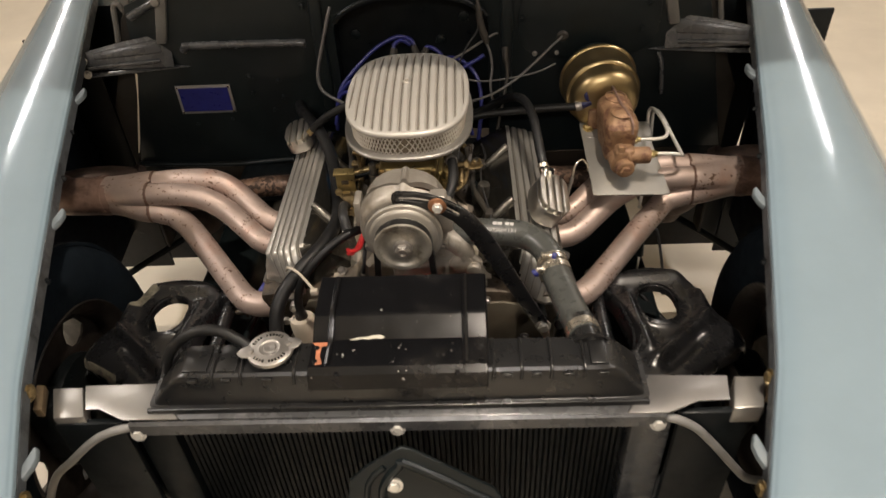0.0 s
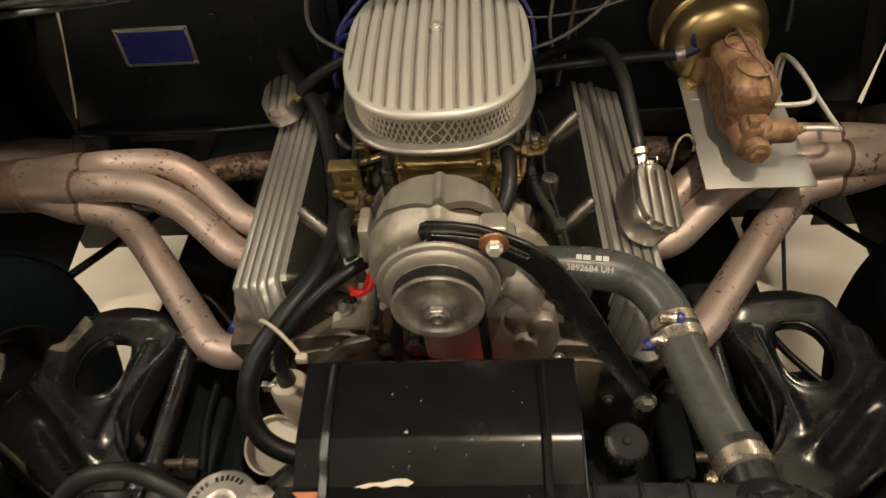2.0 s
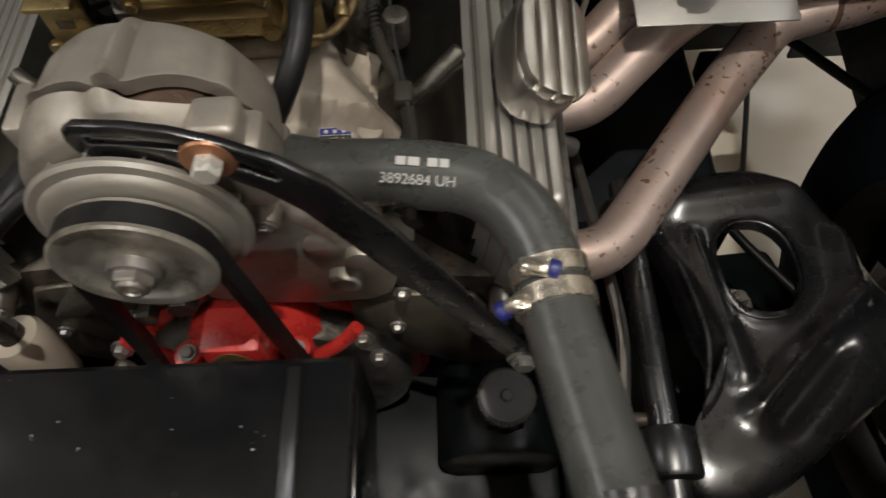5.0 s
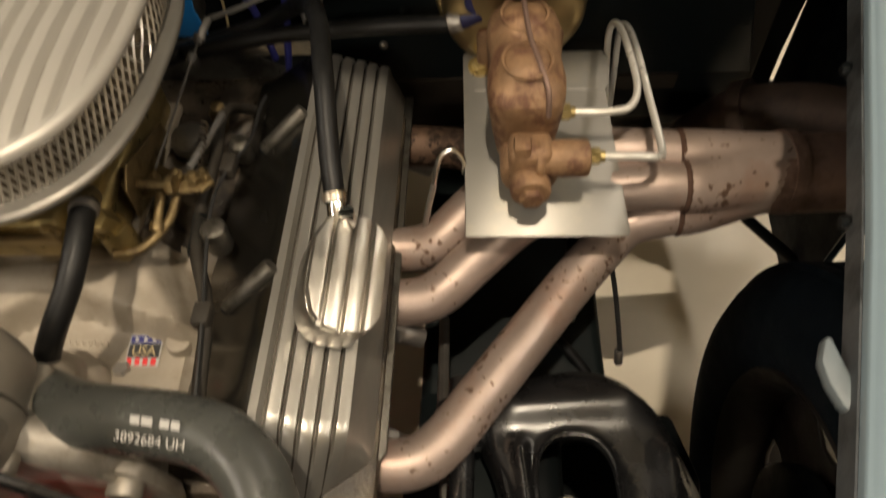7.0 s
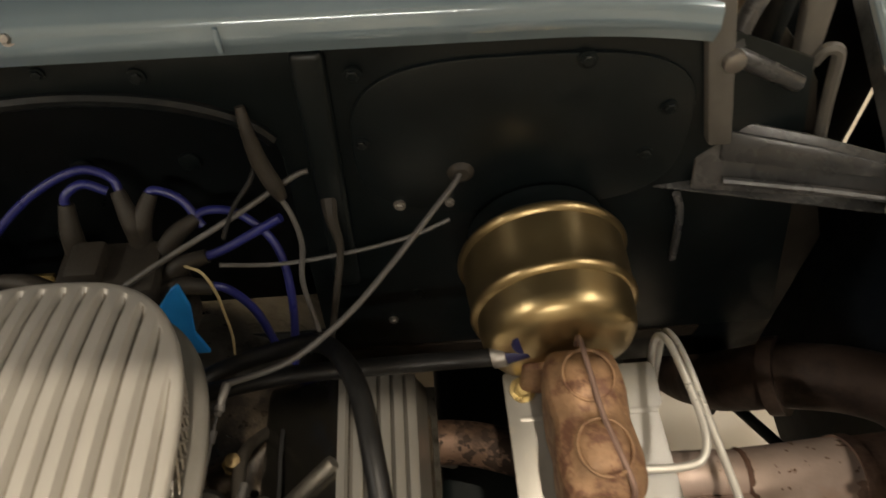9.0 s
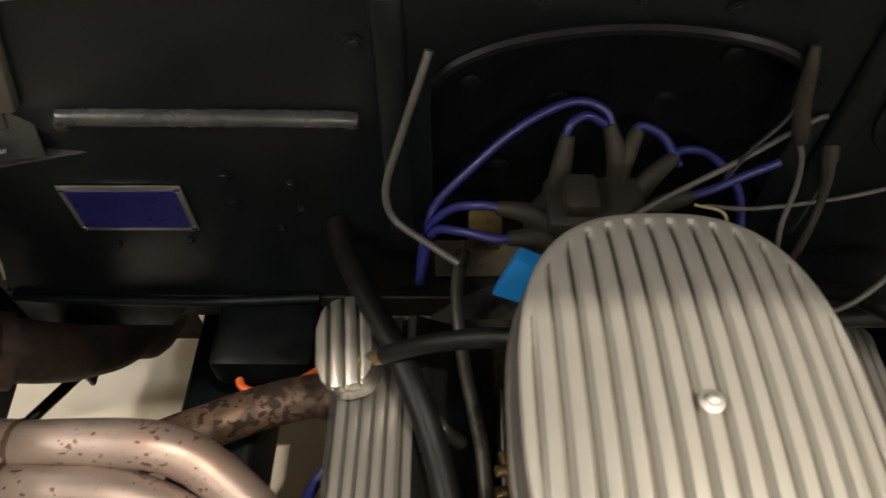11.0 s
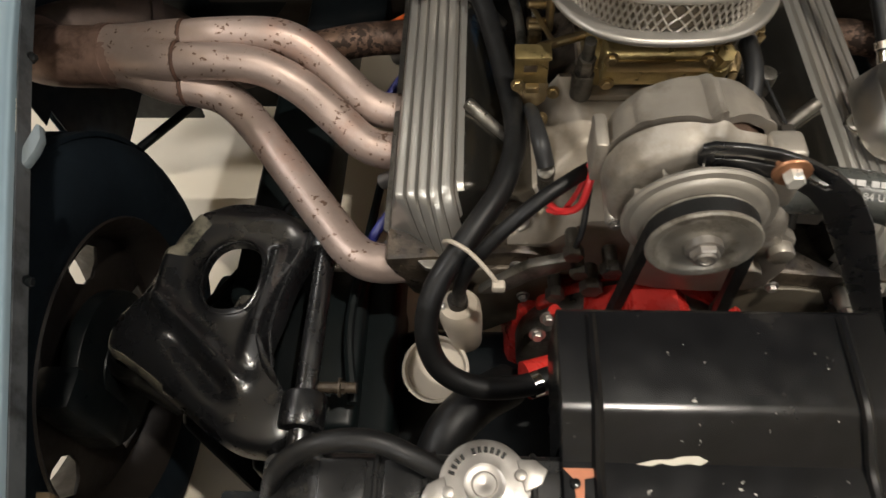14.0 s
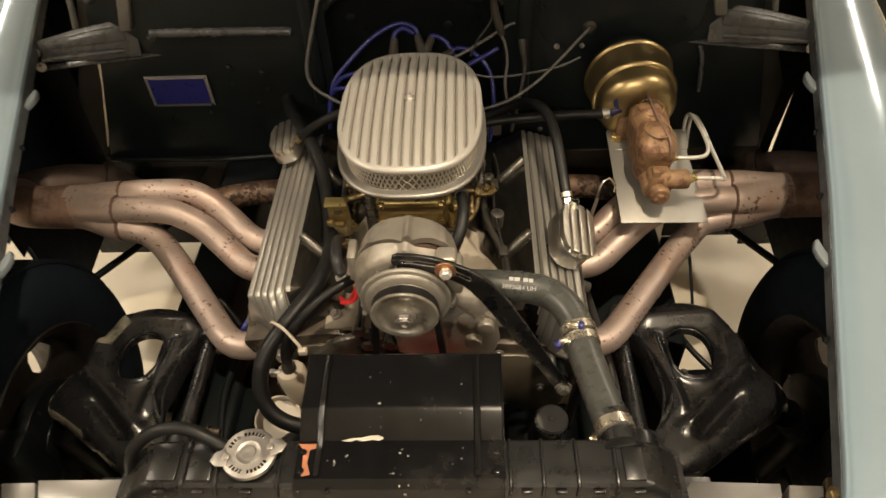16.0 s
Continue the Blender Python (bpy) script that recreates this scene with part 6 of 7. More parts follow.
for a in (212, 328):
    p = Vector((math.cos(radians(a)), 0, math.sin(radians(a))))
    c0 = Vector((AX, 0, AZ)) + p * 0.0645
    part("boss", rod((c0.x, 1.0, c0.z), (c0.x, 0.925, c0.z), 0.0085, 14, 0.003), ALU_ALT, alt)
    part("through_bolt", hexbolt((c0.x, 0.925, c0.z), (0, -1, 0), 0.0045, 0.004), BARE_STEEL, alt)
part("rear_lug", box(-0.074, -0.063, 0.955, 0.990, 0.770, 0.815, 0.003, 2), ALU_ALT, alt, "cast lug beside the wire terminals")
part("fan", lathe(AA, [(0.0960, 0.028), (0.1070, 0.028), (0.1075, 0.054), (0.1090, 0.0575), (0.1115, 0.0578), (0.1135, 0.0560), (0.1142, 0.0510), (0.1165, 0.0495), (0.1180, 0.0460), (0.1187, 0.0400), (0.120, 0.036)], 72), FAN_STEEL, alt, "pressed steel cooling fan")
for k in range(12):
    a = 2 * math.pi * (k + 0.3) / 12
    part("fan_blade", box(-0.0007, 0.0007, 0.030, 0.054, 0.0985, 0.1085, 0.0003, 1, AA @ Matrix.Rotation(a, 4, "Z")), FAN_STEEL, alt)
part("pulley", lathe(AA, [(0.119, 0.030), (0.1205, 0.0405), (0.1215, 0.0420), (0.1240, 0.0420), (0.1250, 0.0410), (0.1285, 0.0345), (0.1305, 0.0345), (0.1345, 0.0405), (0.1355, 0.0424), (0.1375, 0.0426), (0.1388, 0.0412), (0.1388, 0.0355), (0.1378, 0.0340), (0.1360, 0.0325), (0.1345, 0.0290), (0.1345, 0.0240), (0.1360, 0.0190), (0.1375, 0.0150)], 72), PULLEY, alt, "grooved dull steel pulley")
part("pulley_nut", join(lathe(AA, [(0.1365, 0.0150), (0.1372, 0.0142), (0.1435, 0.0138), (0.1440, 0.0128), (0.1440, 0.0110)], 36), lathe(AA, [(0.1435, 0.0112), (0.1480, 0.0112), (0.1490, 0.0100), (0.1490, 0.0080)], 6), lathe(AA, [(0.148, 0.0078), (0.1510, 0.0076), (0.1515, 0.0070), (0.1515, 0.005), (0.1485, 0.0045)], 20)), BARE_STEEL, alt)
part("ear", join(box(0.043, 0.068, 0.9195, 0.945, 0.822, 0.846, 0.005, 3), box(0.052, 0.076, 0.92, 0.95, 0.78, 0.83, 0.006, 2)), ALU_ALT, alt)
part("lower_foot", join(sweep([(0.055, 0.955, 0.75), (0.085, 0.955, 0.725), (0.095, 0.96, 0.68), (0.09, 0.97, 0.64)], 0.017, 12), rod((0.085, 0.94, 0.70), (0.085, 0.99, 0.70), 0.019, 18, 0.004)), ALU_ALT, alt)
part("mount_bracket", slab([(-0.024, 0.70), (-0.022, 0.622), (0.013, 0.611), (0.06, 0.606), (0.10, 0.609), (0.118, 0.618), (0.126, 0.65), (0.118, 0.70), (0.072, 0.735), (0.03, 0.74)], 0.014, frame_uv((0, 0.958, 0), (1, 0, 0), (0, 0, 1)), 0.004), ALU_ALT, alt, "cast mounting bracket")
for x, z in ((0.088, 0.655), (0.105, 0.69)):
    part("bracket_boss", rod((x, 0.952, z), (x, 0.932, z), 0.012, 18, 0.003), ALU_ALT, alt)

strap = thing("adjusting_strap", "black slotted steel alternator adjusting strap with rounded ends", "bracket", (0.1, 0.9, 0.6))
q0 = [(-0.011, 0.847), (-0.009, 0.855), (-0.003, 0.859), (0.02, 0.8595), (0.042, 0.857), (0.064, 0.850), (0.088, 0.838), (0.110, 0.820), (0.135, 0.784), (0.170, 0.716), (0.198, 0.660), (0.222, 0.615), (0.224, 0.603), (0.217, 0.594), (0.207, 0.598), (0.150, 0.697), (0.115, 0.757), (0.092, 0.795), (0.076, 0.812), (0.060, 0.822), (0.044, 0.829), (0.02, 0.834), (-0.004, 0.834), (-0.009, 0.838)]
slot = [(0.000, 0.8505), (0.022, 0.8510), (0.042, 0.8485), (0.064, 0.8400), (0.086, 0.8265), (0.088, 0.8235), (0.085, 0.8215), (0.062, 0.8345), (0.042, 0.8430), (0.02, 0.8455), (0.000, 0.8450)]
SM = frame_uv((0, 0.9215, 0), (1, -0.11, 0), (0, 0.0, 1))
part("strap", holed(q0, [slot], 0.005, SM, 0.0012), ARM_BLACK, strap)
part("slot_bolt", join(rod((0.055, 0.916, 0.838), (0.055, 0.9085, 0.838), 0.0138, 28, 0.002)), COPPER, strap, "copper washer")
part("bolt_head", hexbolt((0.055, 0.9085, 0.838), (0, -1, 0.05), 0.0074, 0.009, False), LINE, strap)
part("low_bolt", hexbolt((0.214, 0.8935, 0.605), (0, -1, 0.1), 0.0085, 0.009), LINE, strap)
part("spacer", rod((0.214, 0.907, 0.605), (0.214, 0.972, 0.585), 0.009, 14), BLACK_SAT, strap)

# ---- headers ----
def header(s):
    fl = (lambda b: b) if s > 0 else mirrored
    h = thing("exhaust_header", "copper tinted heat stained tubular exhaust header", "exhaust header", (s * 0.4, 1.18, 0.6), "exhaust headers")
    R = 0.0225
    dy = 0.006 if s > 0 else 0.0
    tubes = [[(0.235, 0.998, 0.572), (0.275, 0.997, 0.570), (0.305, 1.012, 0.570), (0.345, 1.062, 0.572), (0.415, 1.152, 0.582), (0.455, 1.198, 0.592), (0.483, 1.217 + dy, 0.604), (0.510, 1.221 + dy, 0.613), (0.535, 1.223 + dy, 0.619)],
             [(0.235, 1.150, 0.580), (0.280, 1.150, 0.582), (0.305, 1.158, 0.588), (0.335, 1.182, 0.600), (0.375, 1.211, 0.620), (0.415, 1.226, 0.638), (0.45, 1.230, 0.648), (0.50, 1.230, 0.652), (0.535, 1.231, 0.6505)],
             [(0.235, 1.205, 0.590), (0.280, 1.205, 0.592), (0.305, 1.213, 0.600), (0.330, 1.233, 0.612), (0.365, 1.257, 0.632), (0.395, 1.268, 0.648), (0.43, 1.270, 0.656), (0.50, 1.269, 0.656), (0.535, 1.267, 0.653)],
             [(0.235, 1.355, 0.580), (0.285, 1.353, 0.580), (0.33, 1.338, 0.588), (0.40, 1.305, 0.598), (0.47, 1.272, 0.606), (0.535, 1.264, 0.614)]]
    for t in tubes:
        # the rear tube's colour holds burnt, oily stain and the shade over it
        part("primary_tube", fl(sweep(t, R, 18, 6)), BURNT_SHADED if t is tubes[3] else HEADER, h)
        part("weld_bead", fl(sweep([(0.529, t[-1][1] + (R + 0.0006) * math.cos(k * math.pi / 9), t[-1][2] + (R + 0.0006) * math.sin(k * math.pi / 9)) for k in range(19)], 0.0030, 6, 1)), WELD, h)
    for y in (1.0, 1.178, 1.355):
        part("port_flange", fl(box(0.232, 0.242, y - (0.024 if y < 1.1 else 0.04), y + 0.04, 0.545, 0.605 if y < 1.1 else 0.625, 0.006)), BURNT_SHADED, h)
    # the collector: four lobes that draw together into one pipe
    cy, cz = 1.246, 0.636

    def coll(u, v):
        a = 2 * math.pi * u
        k = v * v * (3 - 2 * v)
        lobed = 0.036
        for t in tubes:
            ty, tz = t[-1][1] - cy, t[-1][2] - cz
            d = ty * math.cos(a) + tz * math.sin(a)
            free = (R + 0.0025) ** 2 - ty * ty - tz * tz + d * d
            if free > 0:
                lobed = max(lobed, d + math.sqrt(free))
        r = lobed * (1 - k) + 0.0387 * k
        return Vector((0.528 + 0.105 * v, cy + 0.021 * k + r * math.cos(a), cz - 0.009 * k + r * math.sin(a)))
    part("collector", fl(grid(coll, 72, 20, True)), HEADER, h, "four into one collector")
    part("outlet_pipe", fl(sweep([(0.612, 1.265, 0.6275), (0.665, 1.268, 0.625), (0.705, 1.273, 0.622), (0.745, 1.292, 0.612), (0.768, 1.330, 0.596)], 0.0387, 28)), COLLECTOR, h, "browned outlet pipe")
    # the return leg is a darker brown than the outlet pipe
    part("return_pipe", fl(sweep([(0.764, 1.318, 0.601), (0.768, 1.333, 0.597), (0.752, 1.372, 0.583), (0.715, 1.396, 0.573), (0.680, 1.409, 0.563), (0.648, 1.422, 0.545), (0.630, 1.440, 0.508), (0.622, 1.475, 0.450), (0.615, 1.55, 0.36), (0.60, 1.70, 0.28), (0.55, 2.6, 0.22)], 0.0370, 28)), RETURN, h, "dark brown pipe turning back under the car")
    part("collector_band", fl(ring(along((0.634, 1.267, 0.627), (0.66, 1.268, 0.625)), 0.0388, 0.012, 0.002, 32)), COLLECTOR, h)
    part("outlet_flange", fl(ring(along((0.655, 1.419, 0.550), (0.646, 1.423, 0.543)), 0.038, 0.016, 0.007, 28)), RETURN, h)


header(1)
header(-1)


# ---- upper radiator hose ----
hose = thing("radiator_hose", "dark grey rubber upper radiator hose with clamps", "hose", (0.2, 0.9, 0.7))
H = [(0.058, 0.984, 0.734), (0.085, 0.972, 0.741), (0.12, 0.967, 0.744), (0.155, 0.9625, 0.745), (0.185, 0.953, 0.745), (0.207, 0.934, 0.743), (0.2195, 0.908, 0.739), (0.2245, 0.875, 0.735), (0.236, 0.81, 0.735), (0.2480, 0.744, 0.741)]
part("tube", sweep(H, 0.0212, 24, 8), HOSE_GREY, hose)
part("clamp", ring(along((0.2222, 0.894, 0.7372), (0.2242, 0.882, 0.7357)), 0.0214, 0.011, 0.0016, 32), CLAMP, hose, "bright worm drive clamp")
part("clamp", ring(along((0.2240, 0.877, 0.7352), (0.2256, 0.864, 0.7345)), 0.0225, 0.011, 0.0016, 32), CLAMP, hose, "bright worm drive clamp")
part("clamp_screw", join(box(0.203, 0.221, 0.883, 0.893, 0.754, 0.7625, 0.002), rod((0.206, 0.888, 0.760), (0.219, 0.884, 0.762), 0.0045, 12, 0.001)), CLAMP, hose)
part("screw_head", rod((0.219, 0.886, 0.7605), (0.225, 0.884, 0.7595), 0.0055, 14, 0.001), BLUE_LEAD, hose, "blue plastic screw head")
part("clamp_screw", join(box(0.199, 0.209, 0.866, 0.876, 0.742, 0.752, 0.002), rod((0.196, 0.871, 0.744), (0.206, 0.871, 0.751), 0.0045, 12, 0.001)), CLAMP, hose)
part("screw_head", rod((0.1965, 0.8705, 0.7435), (0.1915, 0.8690, 0.7400), 0.0058, 14, 0.001), BLUE_LEAD, hose, "blue plastic screw head")
part("clamp", ring(along((0.2466, 0.753, 0.7402), (0.2485, 0.742, 0.7412)), 0.0214, 0.0135, 0.0016, 32), CLAMP, hose, "bright worm drive clamp")
part("clamp_screw", join(box(0.222, 0.237, 0.742, 0.754, 0.722, 0.731, 0.002), rod((0.219, 0.747, 0.726), (0.240, 0.747, 0.726), 0.004, 10)), CLAMP, hose)
TX = frame_uv((0.149, 0.9526, 0.7640), (1, -0.14, 0.0), (0, 0.86, 0.5))
part("print", text_bm("3892684 UH", 0.0088, TX @ Matrix.Translation((0.0, -0.006, 0.0012))), WHITE_INK, hose, "white printed part number")
part("print", join(*[slab([(-0.016 + x, 0.0025), (-0.016 + x + w, 0.0025), (-0.016 + x + w, 0.0075), (-0.016 + x, 0.0075)], 0.0003, TX @ Matrix.Translation((0.002, 0, 0.0008)), 0) for x, w in ((0, 0.006), (0.0072, 0.007), (0.019, 0.006), (0.0262, 0.0055))]), WHITE_INK, hose, "white printed bars")

single("overflow_hose", sweep([(-0.184, 0.716, 0.758), (-0.205, 0.724, 0.772), (-0.235, 0.732, 0.781), (-0.27, 0.730, 0.776), (-0.298, 0.722, 0.752), (-0.312, 0.716, 0.71), (-0.318, 0.71, 0.62), (-0.33, 0.70, 0.4)], 0.0075, 12), RUBBER, "thin black rubber overflow hose from the filler neck", "hose", (-0.25, 0.72, 0.75))

# ---- heater hoses on the other side ----
hh = thing("heater_hose", "long black rubber heater hose looping to the water pump", "hose", (-0.15, 1.1, 0.7))
part("tube", sweep([(-0.262, 1.485, 0.70), (-0.252, 1.45, 0.705), (-0.225, 1.385, 0.722), (-0.186, 1.31, 0.728), (-0.158, 1.24, 0.712), (-0.138, 1.15, 0.700), (-0.128, 1.07, 0.700), (-0.142, 1.005, 0.700), (-0.172, 0.955, 0.690), (-0.203, 0.915, 0.665), (-0.213, 0.885, 0.630), (-0.200, 0.860, 0.600), (-0.165, 0.850, 0.580), (-0.12, 0.855, 0.572), (-0.085, 0.870, 0.565)], 0.0115, 16), RUBBER, hh)
part("clamp", ring(along((-0.108, 0.858, 0.570), (-0.096, 0.864, 0.567)), 0.0117, 0.010, 0.0014), CHROME, hh)
part("pipe_nipple", join(rod((-0.098, 0.865, 0.568), (-0.07, 0.880, 0.563), 0.010, 14), rod((-0.084, 0.872, 0.57), (-0.078, 0.875, 0.567), 0.0135, 6)), GOLD, hh)
fh = thing("fuel_hose", "black rubber hose from the carburetor side to the filter", "hose", (-0.12, 0.98, 0.7))
part("tube", sweep([(-0.064, 0.998, 0.735), (-0.085, 0.978, 0.742), (-0.112, 0.960, 0.736), (-0.143, 0.942, 0.715), (-0.168, 0.930, 0.685), (-0.181, 0.925, 0.65), (-0.183, 0.928, 0.610)], 0.0070, 14), RUBBER, fh)
part("zip_tie", sweep([(-0.196, 0.945, 0.693), (-0.188, 0.936, 0.707), (-0.172, 0.925, 0.707), (-0.155, 0.912, 0.695), (-0.146, 0.905, 0.684)], 0.0022, 8), WHITE_PLASTIC, fh, "white cable tie")
part("tie_head", box(-0.152, -0.140, 0.900, 0.909, 0.678, 0.688, 0.002), WHITE_PLASTIC, fh)
flt = thing("fuel_filter", "milky white plastic canister filter with a hose on top", "filter", (-0.184, 0.93, 0.54))
FA = along((-0.176, 0.923, 0.530), (-0.185, 0.931, 0.610))
part("body", lathe(FA, [(0, 0.014), (0.004, 0.017), (0.035, 0.0205), (0.050, 0.022), (0.066, 0.022), (0.072, 0.019), (0.073, 0.010)], 32), WHITE_PLASTIC, flt)
part("collar", lathe(FA, [(0.072, 0.0105), (0.082, 0.0105), (0.082, 0.008)], 20), BOOT, flt)
part("clip", join(rod((-0.206, 0.928, 0.595), (-0.197, 0.928, 0.598), 0.005, 10), box(-0.214, -0.206, 0.924, 0.932, 0.59, 0.602, 0.001)), BARE_STEEL, flt)
part("lower_cup", lathe(along((-0.205, 0.90, 0.49), (-0.21, 0.885, 0.545)), [(0, 0.02), (0.01, 0.032), (0.04, 0.036), (0.046, 0.036), (0.046, 0.033), (0.036, 0.031), (0.034, 0.0)], 32), WHITE_PLASTIC, flt)
single("lower_radiator_hose", sweep([(-0.13, 0.885, 0.50), (-0.17, 0.85, 0.525), (-0.20, 0.81, 0.52), (-0.21, 0.76, 0.47), (-0.21, 0.72, 0.38)], 0.024, 18), RUBBER, "thick black lower radiator hose", "hose", (-0.19, 0.8, 0.5))
loom = thing("alternator_wiring", "red and black alternator wires with a connector", "wire", (-0.09, 0.98, 0.7))
part("red_wire", sweep([(-0.063, 0.995, 0.755), (-0.068, 0.975, 0.742), (-0.075, 0.965, 0.722), (-0.090, 0.968, 0.710), (-0.10, 0.985, 0.70)], 0.0035, 8), WIRE_RED, loom)
part("red_wire", sweep([(-0.064, 1.0, 0.75), (-0.074, 0.98, 0.73), (-0.088, 0.972, 0.705), (-0.10, 0.98, 0.695)], 0.0025, 8), WIRE_RED, loom)
part("black_wire", sweep([(-0.066, 0.98, 0.73), (-0.07, 0.955, 0.70), (-0.075, 0.95, 0.66), (-0.066, 0.955, 0.62)], 0.003, 8), WIRE_BLACK, loom)
part("brass_fitting", join(rod((-0.098, 1.03, 0.665), (-0.100, 1.02, 0.70), 0.008, 6, 0.001), rod((-0.100, 1.02, 0.70), (-0.102, 1.012, 0.715), 0.009, 14, 0.002)), ALU_DARK, loom)
part("sensor_boot", sweep([(-0.102, 1.012, 0.72), (-0.108, 1.03, 0.735), (-0.113, 1.07, 0.728), (-0.114, 1.105, 0.70)], 0.007, 12, 6, True, [0.0085, 0.0085, 0.007, 0.006]), WIRE_BLACK, loom)

ps = thing("power_steering_cap", "black ribbed reservoir cap on a small pump bracket", "reservoir cap", (0.204, 0.893, 0.48))
part("cap", lathe(along((0.204, 0.893, 0.508), (0.204, 0.885, 0.60)), [(0, 0.022), (0.003, 0.0245), (0.014, 0.0245), (0.017, 0.022), (0.0165, 0.006), (0.019, 0.004), (0.019, 0.0)], 36), CAP_GREY, ps)
for k in range(24):
    a = 2 * math.pi * k / 24
    part("grip", box(-0.001, 0.001, -0.001, 0.001, 0.51, 0.521, 0, 1, Matrix.Translation((0.204 + 0.0247 * math.cos(a), 0.893 + 0.0247 * math.sin(a), 0))), BOOT, ps)
part("neck", rod((0.204, 0.894, 0.44), (0.204, 0.893, 0.51), 0.017, 20, 0.002), BLACK_SAT, ps)
part("pump_body", join(rod((0.20, 0.86, 0.40), (0.20, 0.96, 0.40), 0.06, 28, 0.008), box(0.185, 0.223, 0.88, 0.91, 0.43, 0.47, 0.008)), BLACK_SAT, ps)
single("steering_hose", sweep([(0.235, 0.92, 0.46), (0.25, 0.95, 0.52), (0.255, 0.93, 0.58), (0.24, 0.90, 0.60)], 0.008, 10), RUBBER, "black rubber power steering hose", "hose", (0.24, 0.93, 0.5))

# ---- brakes on the firewall ----
bst = thing("brake_booster", "gold zinc plated two stage brake booster on the firewall", "brake booster", (0.372, 1.42, 0.68))
BA = along((0.372, 1.466, 0.757), (0.377, 1.30, 0.747))
part("shell", lathe(BA, [(0.012, 0.05), (0.014, 0.072), (0.017, 0.0775), (0.0205, 0.0790), (0.024, 0.0775), (0.026, 0.0745), (0.048, 0.0738), (0.070, 0.0722), (0.0725, 0.0735), (0.076, 0.0742), (0.0795, 0.0730), (0.0815, 0.0682), (0.098, 0.0668), (0.106, 0.0655), (0.113, 0.061), (0.119, 0.050), (0.123, 0.036), (0.124, 0.025)], 72), GOLD, bst, sharp=50)
part("rear_shell", lathe(BA, [(-0.016, 0.045), (-0.016, 0.060), (-0.012, 0.065), (0.004, 0.0675), (0.008, 0.0700), (0.0125, 0.0700), (0.0135, 0.0640)], 60), BLACK, bst, "black painted rear half")
part("check_valve", join(rod((0.338, 1.362, 0.768), (0.343, 1.345, 0.772), 0.013, 18, 0.002), rod((0.345, 1.349, 0.758), (0.322, 1.349, 0.748), 0.0085, 12, 0.001)), CHECK_BLUE, bst, "dark blue check valve")
part("valve_fitting", rod((0.327, 1.349, 0.750), (0.315, 1.349, 0.747), 0.010, 14, 0.001), BARE_STEEL, bst)
single("vacuum_line", sweep([(0.318, 1.349, 0.747), (0.26, 1.349, 0.746), (0.20, 1.350, 0.742), (0.14, 1.352, 0.735), (0.06, 1.345, 0.725)], 0.008, 12), RUBBER, "black vacuum line from booster to manifold", "hose", (0.2, 1.35, 0.74))

mc = thing("master_cylinder", "rusty cast iron brake master cylinder on the booster", "master cylinder", (0.385, 1.26, 0.70))


def mc_top(u, v):
    """Cast reservoir: u runs round, v climbs."""
    a = 2 * math.pi * u
    prof = [(0.700, 0.80), (0.725, 0.92), (0.752, 1.0), (0.764, 1.03), (0.772, 1.02), (0.779, 0.93), (0.784, 0.70), (0.786, 0.35), (0.786, 0.02)]
    f = v * (len(prof) - 1)
    i = min(int(f), len(prof) - 2)
    z, k = [prof[i][c] + (prof[i + 1][c] - prof[i][c]) * (f - i) for c in (0, 1)]
    c, s_ = math.cos(a), math.sin(a)
    y = 1.272 + 0.062 * k * math.copysign(abs(s_) ** 0.42, s_)
    x = 0.381 + 0.031 * k * math.copysign(abs(c) ** 0.42, c) * (1.0 - 0.10 * math.exp(-((y - 1.27) / 0.012) ** 2))
    dome = 0.010 * max(math.exp(-(((x - 0.381) / 0.02) ** 4 + ((y - 1.243) / 0.022) ** 4)), math.exp(-(((x - 0.381) / 0.02) ** 4 + ((y - 1.300) / 0.022) ** 4))) if v > 0.55 else 0
    return Vector((x, y, z + dome))


mb = grid(mc_top, 56, 36, True)
bmesh.ops.holes_fill(mb, edges=[e for e in mb.edges if len(e.link_faces) == 1], sides=200)
bmesh.ops.recalc_face_normals(mb, faces=mb.faces)
part("reservoir", mb, RUST, mc, sharp=60)
part("bore", join(rod((0.380, 1.352, 0.722), (0.384, 1.19, 0.712), 0.024, 24, 0.004), rod((0.384, 1.195, 0.713), (0.3845, 1.172, 0.711), 0.017, 20, 0.004), rod((0.3845, 1.174, 0.711), (0.385, 1.166, 0.7105), 0.010, 6, 0.001), box(0.34, 0.42, 1.335, 1.348, 0.70, 0.745, 0.006)), RUST, mc)
part("neck_boss", join(box(0.366, 0.402, 1.185, 1.215, 0.70, 0.745, 0.008, 3), box(0.370, 0.384, 1.186, 1.202, 0.735, 0.752, 0.003)), RUST, mc)
for y in (1.243, 1.301):
    part("lid_well", sweep([(0.381 + 0.0195 * math.cos(k * math.pi / 12), y + 0.022 * math.sin(k * math.pi / 12), 0.7915) for k in range(25)], 0.0014, 8, 1), RUST, mc)
part("outlet_valve", join(rod((0.385, 1.198, 0.727), (0.432, 1.199, 0.726), 0.0155, 20, 0.004), rod((0.388, 1.198, 0.727), (0.395, 1.198, 0.727), 0.019, 16, 0.003)), RUST, mc)
part("cover_bail", sweep([(0.381, 1.338, 0.775), (0.379, 1.330, 0.797), (0.381, 1.30, 0.797), (0.384, 1.265, 0.795), (0.390, 1.235, 0.794), (0.396, 1.215, 0.785), (0.397, 1.207, 0.765)], 0.0022, 8), COLLECTOR, mc, "wire bail over the lid")
